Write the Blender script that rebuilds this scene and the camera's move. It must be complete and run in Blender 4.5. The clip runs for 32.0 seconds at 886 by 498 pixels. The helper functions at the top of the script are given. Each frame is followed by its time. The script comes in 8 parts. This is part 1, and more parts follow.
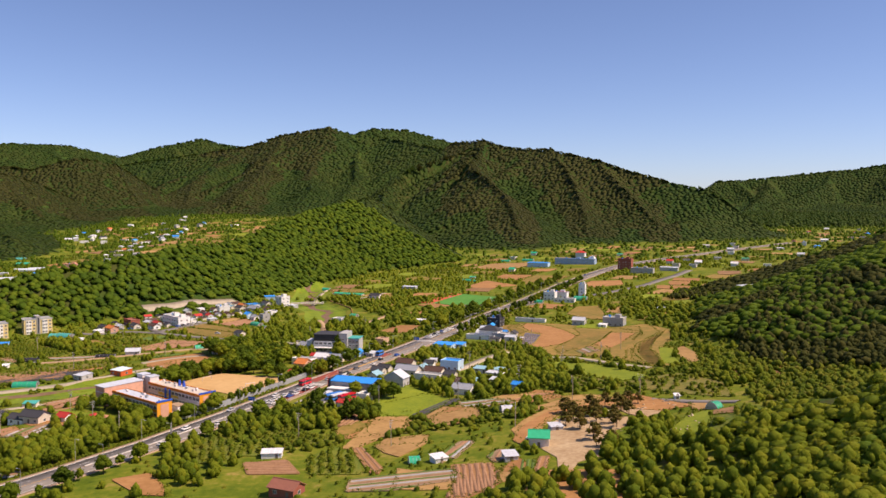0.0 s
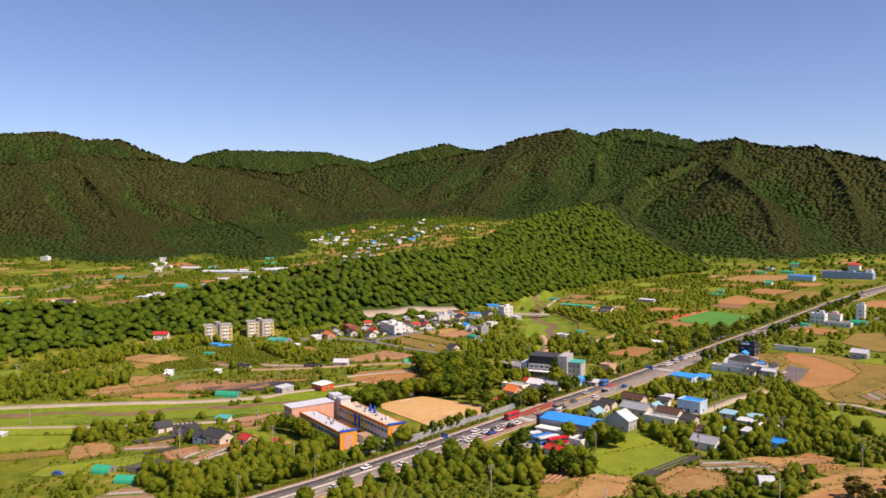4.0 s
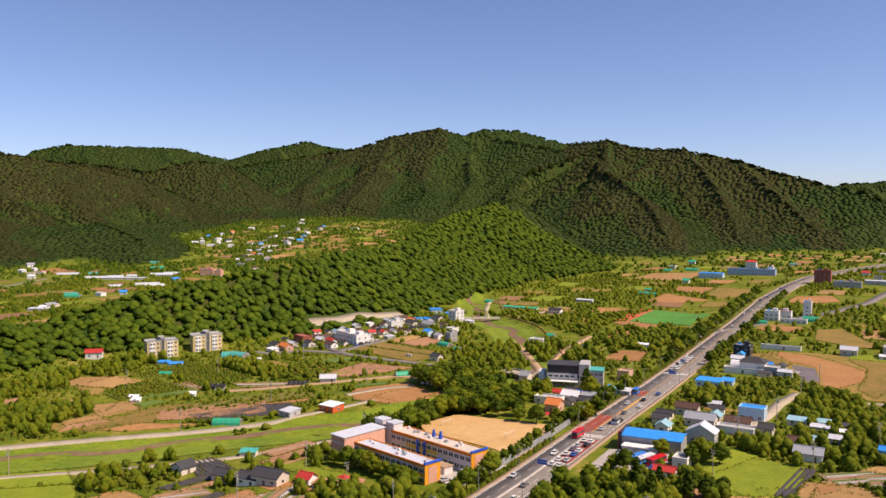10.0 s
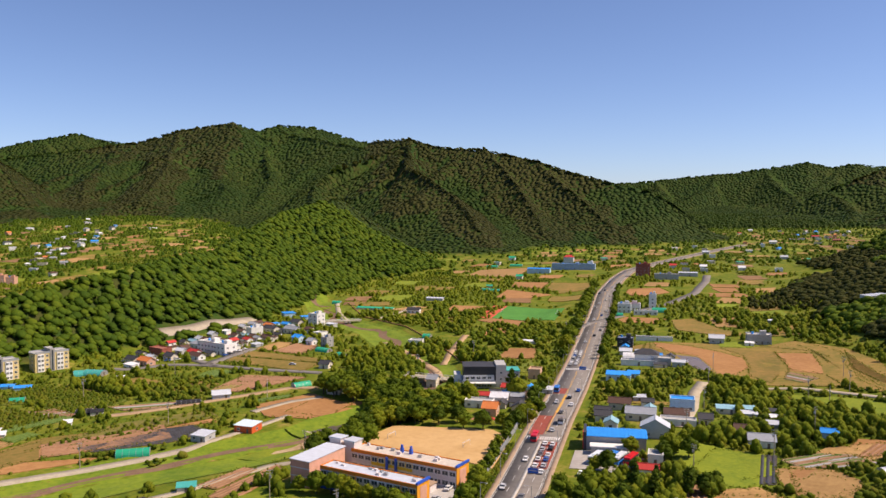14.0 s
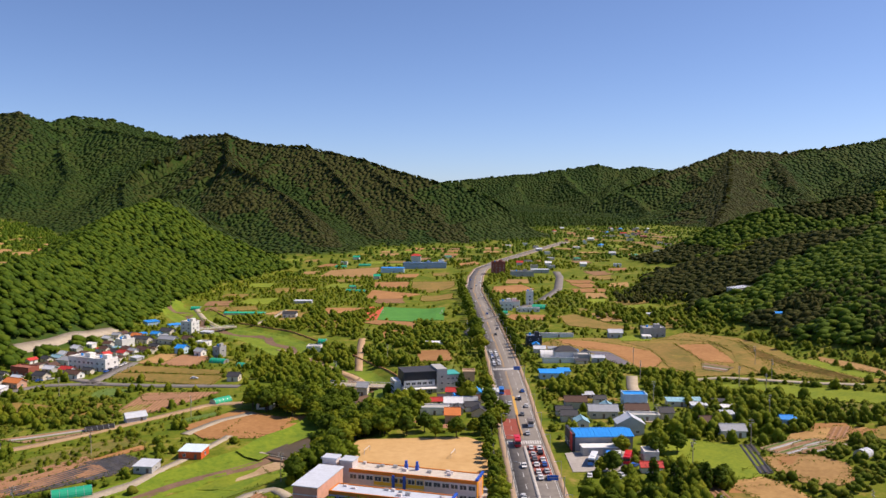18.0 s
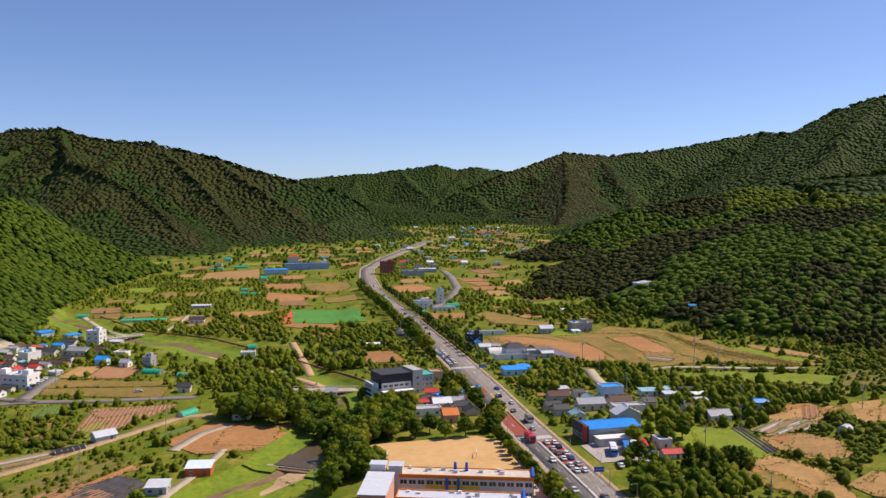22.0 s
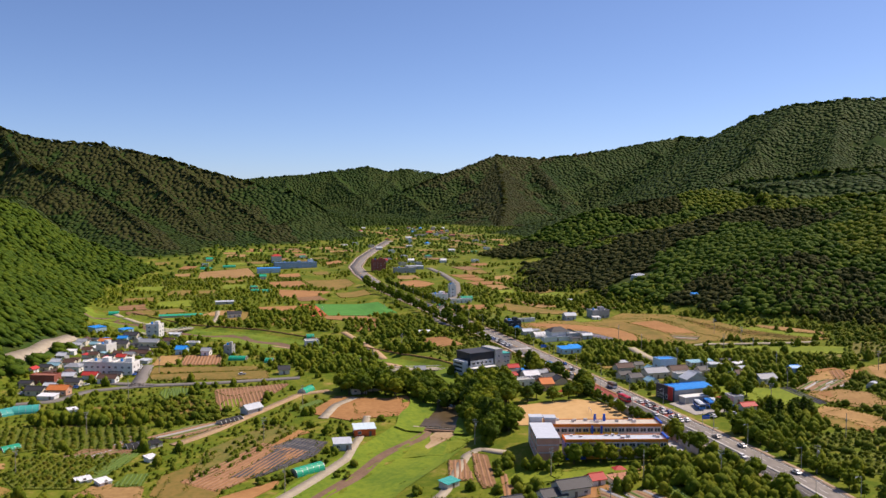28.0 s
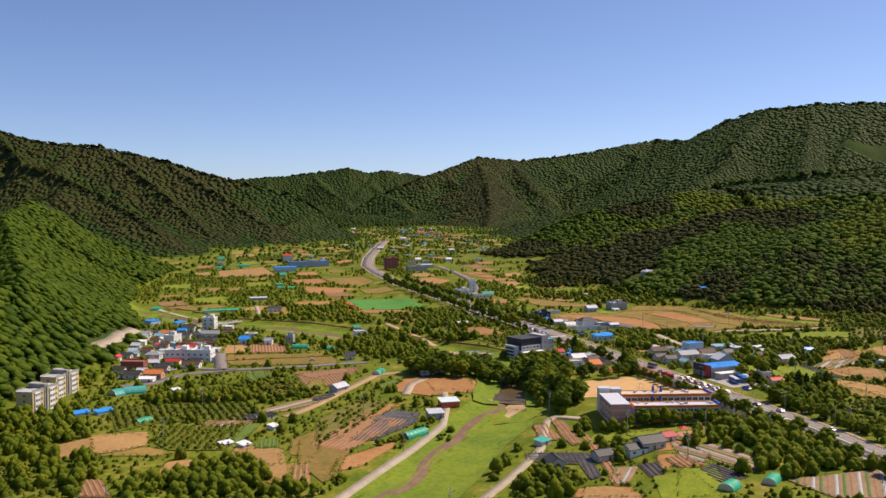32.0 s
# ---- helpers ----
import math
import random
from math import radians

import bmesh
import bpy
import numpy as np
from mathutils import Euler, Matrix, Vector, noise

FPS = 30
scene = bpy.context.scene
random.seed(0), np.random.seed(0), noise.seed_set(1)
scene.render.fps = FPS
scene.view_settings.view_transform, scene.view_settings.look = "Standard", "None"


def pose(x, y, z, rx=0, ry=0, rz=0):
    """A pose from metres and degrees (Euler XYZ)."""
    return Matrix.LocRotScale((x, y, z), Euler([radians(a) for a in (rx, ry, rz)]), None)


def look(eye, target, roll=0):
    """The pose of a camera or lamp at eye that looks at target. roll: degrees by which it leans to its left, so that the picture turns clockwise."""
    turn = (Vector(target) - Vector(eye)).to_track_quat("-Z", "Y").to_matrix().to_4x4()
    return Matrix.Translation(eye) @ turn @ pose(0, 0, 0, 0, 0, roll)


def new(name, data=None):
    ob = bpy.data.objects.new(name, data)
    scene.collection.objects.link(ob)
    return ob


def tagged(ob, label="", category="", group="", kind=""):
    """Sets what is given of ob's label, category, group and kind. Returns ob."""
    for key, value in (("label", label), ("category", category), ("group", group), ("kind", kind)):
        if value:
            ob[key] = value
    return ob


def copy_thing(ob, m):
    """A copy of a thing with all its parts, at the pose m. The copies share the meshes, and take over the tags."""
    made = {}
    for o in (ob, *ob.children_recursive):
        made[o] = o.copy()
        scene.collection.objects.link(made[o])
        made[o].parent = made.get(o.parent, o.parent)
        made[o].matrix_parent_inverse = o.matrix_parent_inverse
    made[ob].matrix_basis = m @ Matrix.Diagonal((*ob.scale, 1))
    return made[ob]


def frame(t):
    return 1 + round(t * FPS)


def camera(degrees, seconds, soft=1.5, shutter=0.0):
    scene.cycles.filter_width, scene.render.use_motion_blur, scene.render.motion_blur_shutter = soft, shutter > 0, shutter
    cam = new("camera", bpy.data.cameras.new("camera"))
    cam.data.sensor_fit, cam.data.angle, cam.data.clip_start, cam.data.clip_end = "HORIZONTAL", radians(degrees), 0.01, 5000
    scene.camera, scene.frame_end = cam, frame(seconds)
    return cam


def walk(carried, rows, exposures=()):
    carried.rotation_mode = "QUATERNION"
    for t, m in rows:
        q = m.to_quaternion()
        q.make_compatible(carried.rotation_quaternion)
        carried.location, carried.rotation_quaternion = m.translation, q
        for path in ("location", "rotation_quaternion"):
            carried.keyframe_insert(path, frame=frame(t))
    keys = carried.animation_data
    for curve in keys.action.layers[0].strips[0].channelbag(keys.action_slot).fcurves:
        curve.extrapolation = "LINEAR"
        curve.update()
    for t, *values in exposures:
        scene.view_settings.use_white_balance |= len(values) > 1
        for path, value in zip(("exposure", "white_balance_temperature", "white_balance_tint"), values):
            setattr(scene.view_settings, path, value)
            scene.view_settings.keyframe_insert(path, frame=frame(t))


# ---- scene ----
cam = camera(56.7, 32.0)
METRES, EYE, TILT, LEAN, TURN = 600.0, 98.0, -0.2, -1.83, 0.0
ROWS = [
    (0.0, 0.0, 0.0, 0.0, -0.09, -2.92, 1.83),
    (0.5, 0.0018, 0.0183, 0.0003, -0.23, -2.92, 1.79),
    (1.0, 0.0034, 0.0359, 0.0005, -0.49, -2.85, 1.76),
    (1.5, 0.0048, 0.0502, 0.0006, 0.29, -2.81, 1.74),
    (2.0, 0.0056, 0.064, 0.0003, 2.57, -2.74, 1.7),
    (2.5, 0.0058, 0.0785, 0.0, 5.69, -2.62, 1.68),
    (3.0, 0.0063, 0.0914, -0.0001, 9.18, -2.49, 1.68),
    (3.5, 0.006, 0.1054, -0.0002, 12.75, -2.36, 1.64),
    (4.0, 0.0043, 0.1199, -0.0, 16.62, -2.18, 1.53),
    (4.5, 0.0021, 0.1339, 0.0005, 19.13, -2.04, 1.43),
    (6.5, -0.0474, 0.1406, 0.0022, 17.92, -2.06, 1.4),
    (7.0, -0.0644, 0.1408, 0.0027, 17.25, -2.07, 1.4),
    (7.5, -0.0806, 0.1412, 0.0034, 16.34, -2.1, 1.44),
    (8.0, -0.0964, 0.142, 0.004, 14.88, -2.17, 1.5),
    (8.5, -0.1126, 0.1431, 0.0044, 12.9, -2.25, 1.54),
    (9.0, -0.1288, 0.1448, 0.005, 10.71, -2.37, 1.59),
    (9.5, -0.1448, 0.1473, 0.0056, 8.17, -2.45, 1.62),
    (10.0, -0.1612, 0.1492, 0.0061, 5.89, -2.53, 1.64),
    (10.5, -0.1767, 0.1519, 0.0067, 4.21, -2.6, 1.69),
    (11.0, -0.1922, 0.1555, 0.0074, 2.3, -2.69, 1.73),
    (11.5, -0.2076, 0.1593, 0.0079, 0.27, -2.77, 1.73),
    (12.0, -0.2229, 0.164, 0.0081, -1.77, -2.86, 1.73),
    (12.5, -0.238, 0.1693, 0.0087, -3.68, -2.94, 1.71),
    (13.0, -0.2527, 0.1746, 0.0091, -5.51, -3.0, 1.72),
    (13.5, -0.2672, 0.1805, 0.0096, -7.46, -3.07, 1.71),
    (14.0, -0.2818, 0.187, 0.0103, -9.51, -3.13, 1.7),
    (14.5, -0.2961, 0.194, 0.011, -11.48, -3.21, 1.69),
    (16.5, -0.3527, 0.2251, 0.0128, -18.08, -3.45, 1.58),
    (17.0, -0.3663, 0.2334, 0.0133, -19.81, -3.51, 1.57),
    (17.5, -0.38, 0.2413, 0.0135, -21.7, -3.56, 1.53),
    (18.0, -0.3937, 0.2495, 0.0141, -23.66, -3.63, 1.52),
    (18.5, -0.4075, 0.2581, 0.0146, -25.51, -3.67, 1.48),
    (19.0, -0.4212, 0.266, 0.0153, -27.14, -3.74, 1.46),
    (19.5, -0.4353, 0.2733, 0.0158, -28.68, -3.8, 1.45),
    (20.0, -0.4493, 0.2806, 0.0163, -30.32, -3.85, 1.43),
    (20.5, -0.4632, 0.2885, 0.0169, -31.96, -3.91, 1.4),
    (21.0, -0.4769, 0.2969, 0.0174, -33.51, -3.94, 1.38),
    (21.5, -0.4904, 0.3051, 0.0176, -34.7, -3.92, 1.38),
    (22.0, -0.5045, 0.3126, 0.0181, -35.68, -3.97, 1.35),
    (22.5, -0.5189, 0.3195, 0.0186, -36.58, -4.0, 1.33),
    (23.0, -0.5334, 0.3257, 0.0189, -37.43, -3.97, 1.35),
    (23.5, -0.5489, 0.3294, 0.0193, -38.25, -3.99, 1.35),
    (24.0, -0.5649, 0.3319, 0.0199, -38.95, -4.0, 1.36),
    (24.5, -0.5806, 0.3334, 0.0203, -39.39, -4.02, 1.35),
    (25.0, -0.5968, 0.3339, 0.0209, -39.66, -4.05, 1.31),
    (25.5, -0.6129, 0.3342, 0.0215, -40.04, -4.03, 1.35),
    (27.5, -0.6763, 0.3297, 0.0225, -41.38, -4.02, 1.32),
    (28.0, -0.6922, 0.3285, 0.0229, -41.64, -4.03, 1.33),
    (28.5, -0.7079, 0.3277, 0.0233, -41.89, -4.03, 1.35),
    (29.0, -0.7238, 0.3266, 0.0236, -42.16, -4.03, 1.34),
    (29.5, -0.7397, 0.3257, 0.0242, -42.4, -4.03, 1.36),
    (30.0, -0.7557, 0.3249, 0.0246, -42.68, -4.02, 1.36),
    (30.5, -0.7714, 0.3241, 0.025, -42.95, -4.02, 1.34),
    (31.0, -0.7872, 0.3232, 0.0254, -43.2, -4.0, 1.36),
    (31.5, -0.8031, 0.3225, 0.0258, -43.49, -3.99, 1.34),
    (32.0, -0.819, 0.3219, 0.0262, -43.7, -3.98, 1.32),
]
walk(cam, [(t, pose(0, 0, EYE, TILT, LEAN, TURN) @ pose(METRES * x, METRES * y, METRES * z, 90 + pitch, roll, yaw)) for t, x, y, z, yaw, pitch, roll in ROWS],
     [(0.0, 0.13, 6550, 26), (10.0, 0.13, 6550, 25), (17.0, 0.06, 6150, 21), (23.0, 0.0, 6050, 21), (29.0, 0.0, 6100, 21), (32.0, 0.0, 6350, 21)])
# ---- light ----
SUN_AZ, SUN_EL = 104.0, 51.0            # clockwise from +y, above the horizon
world = bpy.data.worlds.new("sky")
scene.world = world
world.use_nodes = True
wn = world.node_tree.nodes
sky = wn.new("ShaderNodeTexSky")
sky.sky_type, sky.sun_disc = "NISHITA", False
sky.sun_elevation, sky.sun_rotation = radians(SUN_EL), radians(SUN_AZ)
sky.air_density, sky.dust_density, sky.ozone_density = 0.7, 0.4, 4.2
wn["Background"].inputs["Strength"].default_value = 0.122
world.node_tree.links.new(sky.outputs["Color"], wn["Background"].inputs["Color"])
sun = new("sun", bpy.data.lights.new("sun", "SUN"))
sun.data.energy, sun.data.angle, sun.data.color = 5.35, radians(0.55), (1.0, 0.85, 0.62)
_a, _e = radians(SUN_AZ), radians(SUN_EL)
sun.matrix_world = look((0, 0, 0), (-math.sin(_a) * math.cos(_e), -math.cos(_a) * math.cos(_e), -math.sin(_e)))


# ---- noise on arrays ----
def lattice(ix, iy, seed):
    h = (ix.astype(np.int64) * 374761393 + iy.astype(np.int64) * 668265263 + seed * 974711) & 0x7FFFFFFF
    h = ((h ^ (h >> 13)) * 1274126177) & 0x7FFFFFFF
    h = ((h ^ (h >> 16)) * 668265263) & 0x7FFFFFFF
    return (h & 0xFFFF) / 65535.0


def vnoise(x, y, size, seed=0):
    x, y = x / size, y / size
    ix, iy = np.floor(x), np.floor(y)
    fx, fy = x - ix, y - iy
    fx, fy = fx * fx * (3 - 2 * fx), fy * fy * (3 - 2 * fy)
    a, b = lattice(ix, iy, seed), lattice(ix + 1, iy, seed)
    c, d = lattice(ix, iy + 1, seed), lattice(ix + 1, iy + 1, seed)
    return (a * (1 - fx) + b * fx) * (1 - fy) + (c * (1 - fx) + d * fx) * fy


def fbm(x, y, size, octaves=4, seed=0):
    total, amp, norm = 0.0, 1.0, 0.0
    for k in range(octaves):
        total = total + amp * vnoise(x + 37.1 * k, y - 19.7 * k, size / 2 ** k, seed + k)
        norm, amp = norm + amp, amp * 0.5
    return total / norm


def to_line(x, y, line):
    """Distance from points to a polyline, and the values (columns after x, y) at the nearest place."""
    best = np.full(np.shape(x), 1e9)
    vals = [np.zeros(np.shape(x)) for _ in line[0][2:]]
    for a, b in zip(line[:-1], line[1:]):
        ux, uy = b[0] - a[0], b[1] - a[1]
        t = np.clip(((x - a[0]) * ux + (y - a[1]) * uy) / (ux * ux + uy * uy), 0, 1)
        d = np.hypot(x - a[0] - t * ux, y - a[1] - t * uy)
        near = d < best
        best = np.where(near, d, best)
        for k, v in enumerate(vals):
            vals[k] = np.where(near, a[2 + k] + t * (b[2 + k] - a[2 + k]), v)
    return (best, *vals)


# ---- the lie of the land ----
ROAD = [(-250, 160), (-215, 205), (-175, 252), (-143, 299), (-120, 338), (-96, 387), (-60, 467), (-32, 526), (0, 597), (33, 674), (76, 774),
        (139, 926), (200, 1046), (246, 1124), (345, 1245), (490, 1405), (690, 1620)]
RIVER = [(-560, 330), (-420, 372), (-334, 402), (-272, 430), (-233, 451), (-199, 464), (-166, 480), (-140, 502), (-115, 530),
         (-98, 575), (-94, 618), (-99, 700), (-110, 780), (-140, 850), (-150, 957), (-172, 1040), (-150, 1120)]
SIDE_VALLEY = [(-620, 900), (-650, 1100), (-560, 1300), (-600, 1500), (-640, 1700), (-660, 1950), (-630, 2130), (-600, 2250)]      # the floor of the western side valley
VALLEY = [(246, 1124), (420, 1280), (650, 1500), (900, 1720), (1150, 2050), (1350, 2500), (1450, 3100)]      # the floor upstream
# crests: x, y, height, reach of the slope
CRESTS = {
    "knoll": [(-30, 1530, 22, 70), (-62, 1480, 58, 110), (-88, 1425, 92, 160), (-118, 1373, 112, 195), (-200, 1230, 90, 150), (-225, 1130, 74, 120), (-262, 985, 54, 95), (-285, 890, 56, 92),
              (-300, 833, 50, 85), (-335, 780, 45, 80), (-365, 740, 40, 75), (-400, 700, 33, 70), (-430, 668, 24, 60)],
    "spur": [(-620, 430, 24, 80), (-540, 500, 27, 85), (-490, 560, 27, 80), (-458, 612, 25, 66), (-442, 650, 12, 50)],
    "main": [(-1300, 3350, 250, 600), (-751, 3213, 317, 800), (-605, 3142, 353, 850), (-411, 3025, 374, 900), (-336, 3082, 350, 900), (-261, 3139, 380, 900),
             (-135, 3197, 376, 900), (42, 3300, 336, 900), (400, 3500, 280, 800)],
    "main_spur": [(-751, 3213, 300, 420), (-790, 2900, 225, 350), (-800, 2650, 160, 270), (-760, 2450, 90, 200)],
    "east": [(33, 2600, 286, 600), (123, 2437, 282, 640), (192, 2372, 260, 600), (296, 2231, 243, 560), (399, 2092, 207, 500), (460, 2010, 176, 450),
             (528, 1929, 151, 400), (589, 1869, 132, 360), (670, 1778, 96, 290), (715, 1700, 58, 220)],
    "east_spur": [(123, 2437, 270, 300), (92, 2210, 222, 280), (70, 2080, 191, 260), (108, 1953, 160, 240), (145, 1800, 112, 210), (150, 1660, 74, 170), (150, 1545, 30, 110)],
    "east_spur_b": [(296, 2231, 235, 300), (318, 2100, 180, 250), (324, 1990, 146, 220), (316, 1836, 90, 190), (300, 1690, 42, 140)],
    "east_spur_c": [(399, 2092, 200, 250), (420, 1907, 138, 210), (452, 1760, 70, 160), (462, 1660, 28, 100)],
    "east_spur_d": [(123, 2437, 262, 300), (-30, 2370, 210, 260), (-105, 2330, 180, 240), (-150, 2180, 130, 220), (-150, 2010, 75, 170)],
    "main_spur_b": [(-261, 3139, 350, 420), (-300, 2880, 262, 360), (-268, 2600, 172, 290), (-290, 2430, 118, 230), (-330, 2280, 60, 160)],
    "main_spur_c": [(-411, 3025, 352, 420), (-432, 2800, 240, 340), (-425, 2640, 190, 300), (-385, 2440, 138, 250), (-420, 2260, 60, 170)],
    "main_spur_e": [(-605, 3142, 335, 420), (-590, 2840, 258, 350), (-572, 2660, 206, 300), (-580, 2450, 140, 250), (-610, 2240, 70, 180)],
    "saddle": [(-261, 3139, 350, 700), (33, 2600, 262, 600)],
    "north": [(-1589, 4112, 326, 900), (-1426, 4170, 380, 900), (-1231, 4229, 428, 900), (-1118, 4259, 396, 900), (-954, 4194, 376, 900), (-500, 4200, 300, 900)],
    "north_west": [(-2228, 3460, 328, 800), (-2115, 3529, 363, 800), (-1932, 3631, 360, 800), (-1743, 3833, 364, 800), (-1554, 4019, 320, 800)],
    "west": [(-2600, 1800, 330, 800), (-2113, 2199, 322, 700), (-1993, 2312, 337, 700), (-1929, 2367, 317, 650), (-1847, 2434, 319, 650), (-1739, 2514, 263, 550),
             (-1655, 2572, 220, 500)],
    "brown": [(-1900, 1300, 215, 560), (-1479, 1560, 192, 520), (-1430, 1608, 197, 520), (-1401, 1701, 222, 520), (-1365, 1795, 216, 520), (-1269, 1867, 214, 500),
              (-1169, 1993, 194, 470), (-1080, 2120, 165, 420), (-960, 2250, 90, 300)],
    "brown_b": [(-1500, 2500, 230, 500), (-1186, 2380, 190, 420), (-1079, 2436, 228, 450), (-982, 2478, 215, 420), (-890, 2560, 140, 330)],
    "brown_foot": [(-1401, 1701, 200, 450), (-1130, 1500, 90, 260), (-960, 1340, 30, 150)],
    "pagoda_hill": [(-900, 1560, 70, 200), (-800, 1480, 50, 150), (-728, 1405, 40, 110)],
    "far": [(1500, 4500, 215, 700), (1657, 4459, 226, 700), (1880, 4349, 250, 700), (2100, 4224, 268, 750), (2408, 4022, 319, 800), (2499, 3956, 288, 700),
            (2576, 3897, 307, 700), (2800, 3800, 280, 700)],
    "far_east": [(1700, 3000, 110, 500), (1930, 2876, 222, 700), (2258, 2838, 327, 850), (2438, 2736, 312, 850), (2777, 2565, 364, 900), (3106, 2433, 434, 1000),
                 (3000, 2200, 410, 900)],
    "far_east_b": [(3000, 2200, 390, 900), (2774, 2036, 397, 950), (2572, 1784, 434, 1000), (2542, 1626, 464, 1000), (2547, 1499, 467, 1000), (2571, 1422, 475, 1000),
                   (2644, 1221, 467, 1000), (2700, 800, 440, 1000)],
    "far_foot": [(2258, 2838, 300, 700), (1900, 2450, 190, 480), (1600, 2150, 90, 330), (1420, 2000, 40, 220)],
    "mid": [(1150, 1760, 34, 150), (1208, 1590, 66, 240), (1249, 1455, 84, 280), (1288, 1346, 108, 320), (1338, 1265, 130, 360), (1412, 1170, 163, 430),
            (1436, 1027, 174, 460), (1410, 813, 190, 480), (1500, 400, 200, 500)],
    "near_b": [(500, 1150, 22, 80), (555, 1075, 58, 130), (632, 1007, 93, 190), (740, 940, 116, 240), (852, 892, 139, 300), (930, 760, 152, 330), (980, 560, 165, 350)],
    "near_c": [(470, 840, 48, 120), (540, 815, 74, 160), (608, 787, 92, 190), (684, 730, 110, 230), (760, 620, 124, 260), (800, 450, 135, 280)],
    "near": [(405, 930, 26, 95), (425, 830, 64, 180), (409, 690, 82, 200), (385, 610, 86, 210), (391, 545, 95, 220), (420, 470, 116, 260), (520, 330, 125, 300)],
    "near_toe": [(391, 545, 80, 200), (290, 520, 66, 120), (232, 500, 44, 80)],
    "near_side": [(520, 330, 120, 280), (330, 220, 84, 190), (220, 238, 62, 130), (150, 262, 47, 95), (112, 290, 30, 66), (80, 300, 20, 55), (45, 285, 13, 45), (22, 260, 9, 36)],
}


BROAD = {"main": 330, "east": 300, "saddle": 330, "north": 380, "north_west": 380, "west": 340, "brown": 290, "brown_b": 290, "far": 360, "far_east": 360,
         "far_east_b": 360, "far_foot": 300, "mid": 260, "near_b": 200}          # ranges with spurs on their flanks, and the spurs' spacing
SPURRED = ("main_spur", "main_spur_b", "main_spur_c", "main_spur_e", "east_spur", "east_spur_b", "east_spur_c", "east_spur_d", "brown_foot", "near_c")


def make_spurs():
    """Side ridges that run down from the crests towards the valley, each with its own smaller side ridges."""
    rng = random.Random(8)
    out = []

    def run(x, y, z, turn, length, foot, level):
        n = max(2, int(length / 130))
        line = [(x, y, z)]
        for k in range(1, n + 1):
            turn += rng.uniform(-0.22, 0.22)
            x, y = x + math.sin(turn) * length / n, y + math.cos(turn) * length / n
            t = k / n
            line.append((x, y, foot + (z - foot) * ((1 - t) ** 1.12) + (rng.uniform(-7, 7) if 0 < t < 1 else 0)))
        out.append(line)
        if level < 1:
            for k in range(1, len(line) - 1, 2):
                for side in (-1, 1):
                    if rng.random() < 0.7:
                        px, py, pz = line[k]
                        left = (pz - foot) * rng.uniform(1.0, 1.5)
                        if left > 60:
                            run(px, py, pz - 5, turn + side * rng.uniform(0.65, 1.15), min(left, 330), foot + (pz - foot) * rng.uniform(0.05, 0.3), level + 1)

    for name, line in CRESTS.items():
        if name not in BROAD and name not in SPURRED:
            continue
        gap = BROAD.get(name, 230)
        for a, b in zip(line[:-1], line[1:]):
            long = math.hypot(b[0] - a[0], b[1] - a[1])
            ahead = math.atan2(b[0] - a[0], b[1] - a[1])
            n = max(1, round(long / gap))
            for k in range(n):
                t = (k + rng.uniform(0.25, 0.75)) / n
                x, y, z, reach = (a[j] + (b[j] - a[j]) * t for j in range(4))
                foot = 12 + 0.012 * max(0, math.hypot(x, y) - 900)
                if z - foot < 30:
                    continue
                home = math.atan2(-150 - x, 250 - y)
                for side in (-1, 1):
                    turn = ahead + side * (math.pi / 2 - (0 if name in BROAD else 0.5)) + rng.uniform(-0.35, 0.35)
                    if math.cos(turn - home) < -0.25:
                        continue
                    if name in BROAD:
                        run(x, y, z - 6, turn, reach * rng.uniform(0.75, 1.0), foot + rng.uniform(0, 12), 0)
                    else:
                        run(x, y, z - 4, turn, min(reach, (z - foot) * 1.5) * rng.uniform(0.7, 1.0), foot + (z - foot) * rng.uniform(0, 0.3), 1)
    return out


SPURS = make_spurs()
SPUR_BOX = np.array([(min(p[0] for p in q) - w, max(p[0] for p in q) + w, min(p[1] for p in q) - w, max(p[1] for p in q) + w)
                     for q, w in ((q, 1.7 * max(p[2] for p in q)) for q in SPURS)])


def floor_z(x, y):
    """Height of the valley floor."""
    x, y = np.asarray(x, float), np.asarray(y, float)
    s = 0.87 * x - 0.49 * (y - 500)
    k = np.clip((s + 125) / 20, 0, 1)
    return (0.03 * np.clip(x, -260, 250) - 0.2 + 2.3 * k * k * (3 - 2 * k) + 0.002 * (y - 500) + 0.012 * np.maximum(0, np.hypot(x, y) - 900)
            + 0.09 * np.clip(s - 60, 0, 160) * np.clip((1300 - y) / 400, 0, 1)
            + 0.052 * np.clip(y - 1250, 0, 1000) * np.clip(1.6 - np.abs(x + 680) / 450, 0, 1))


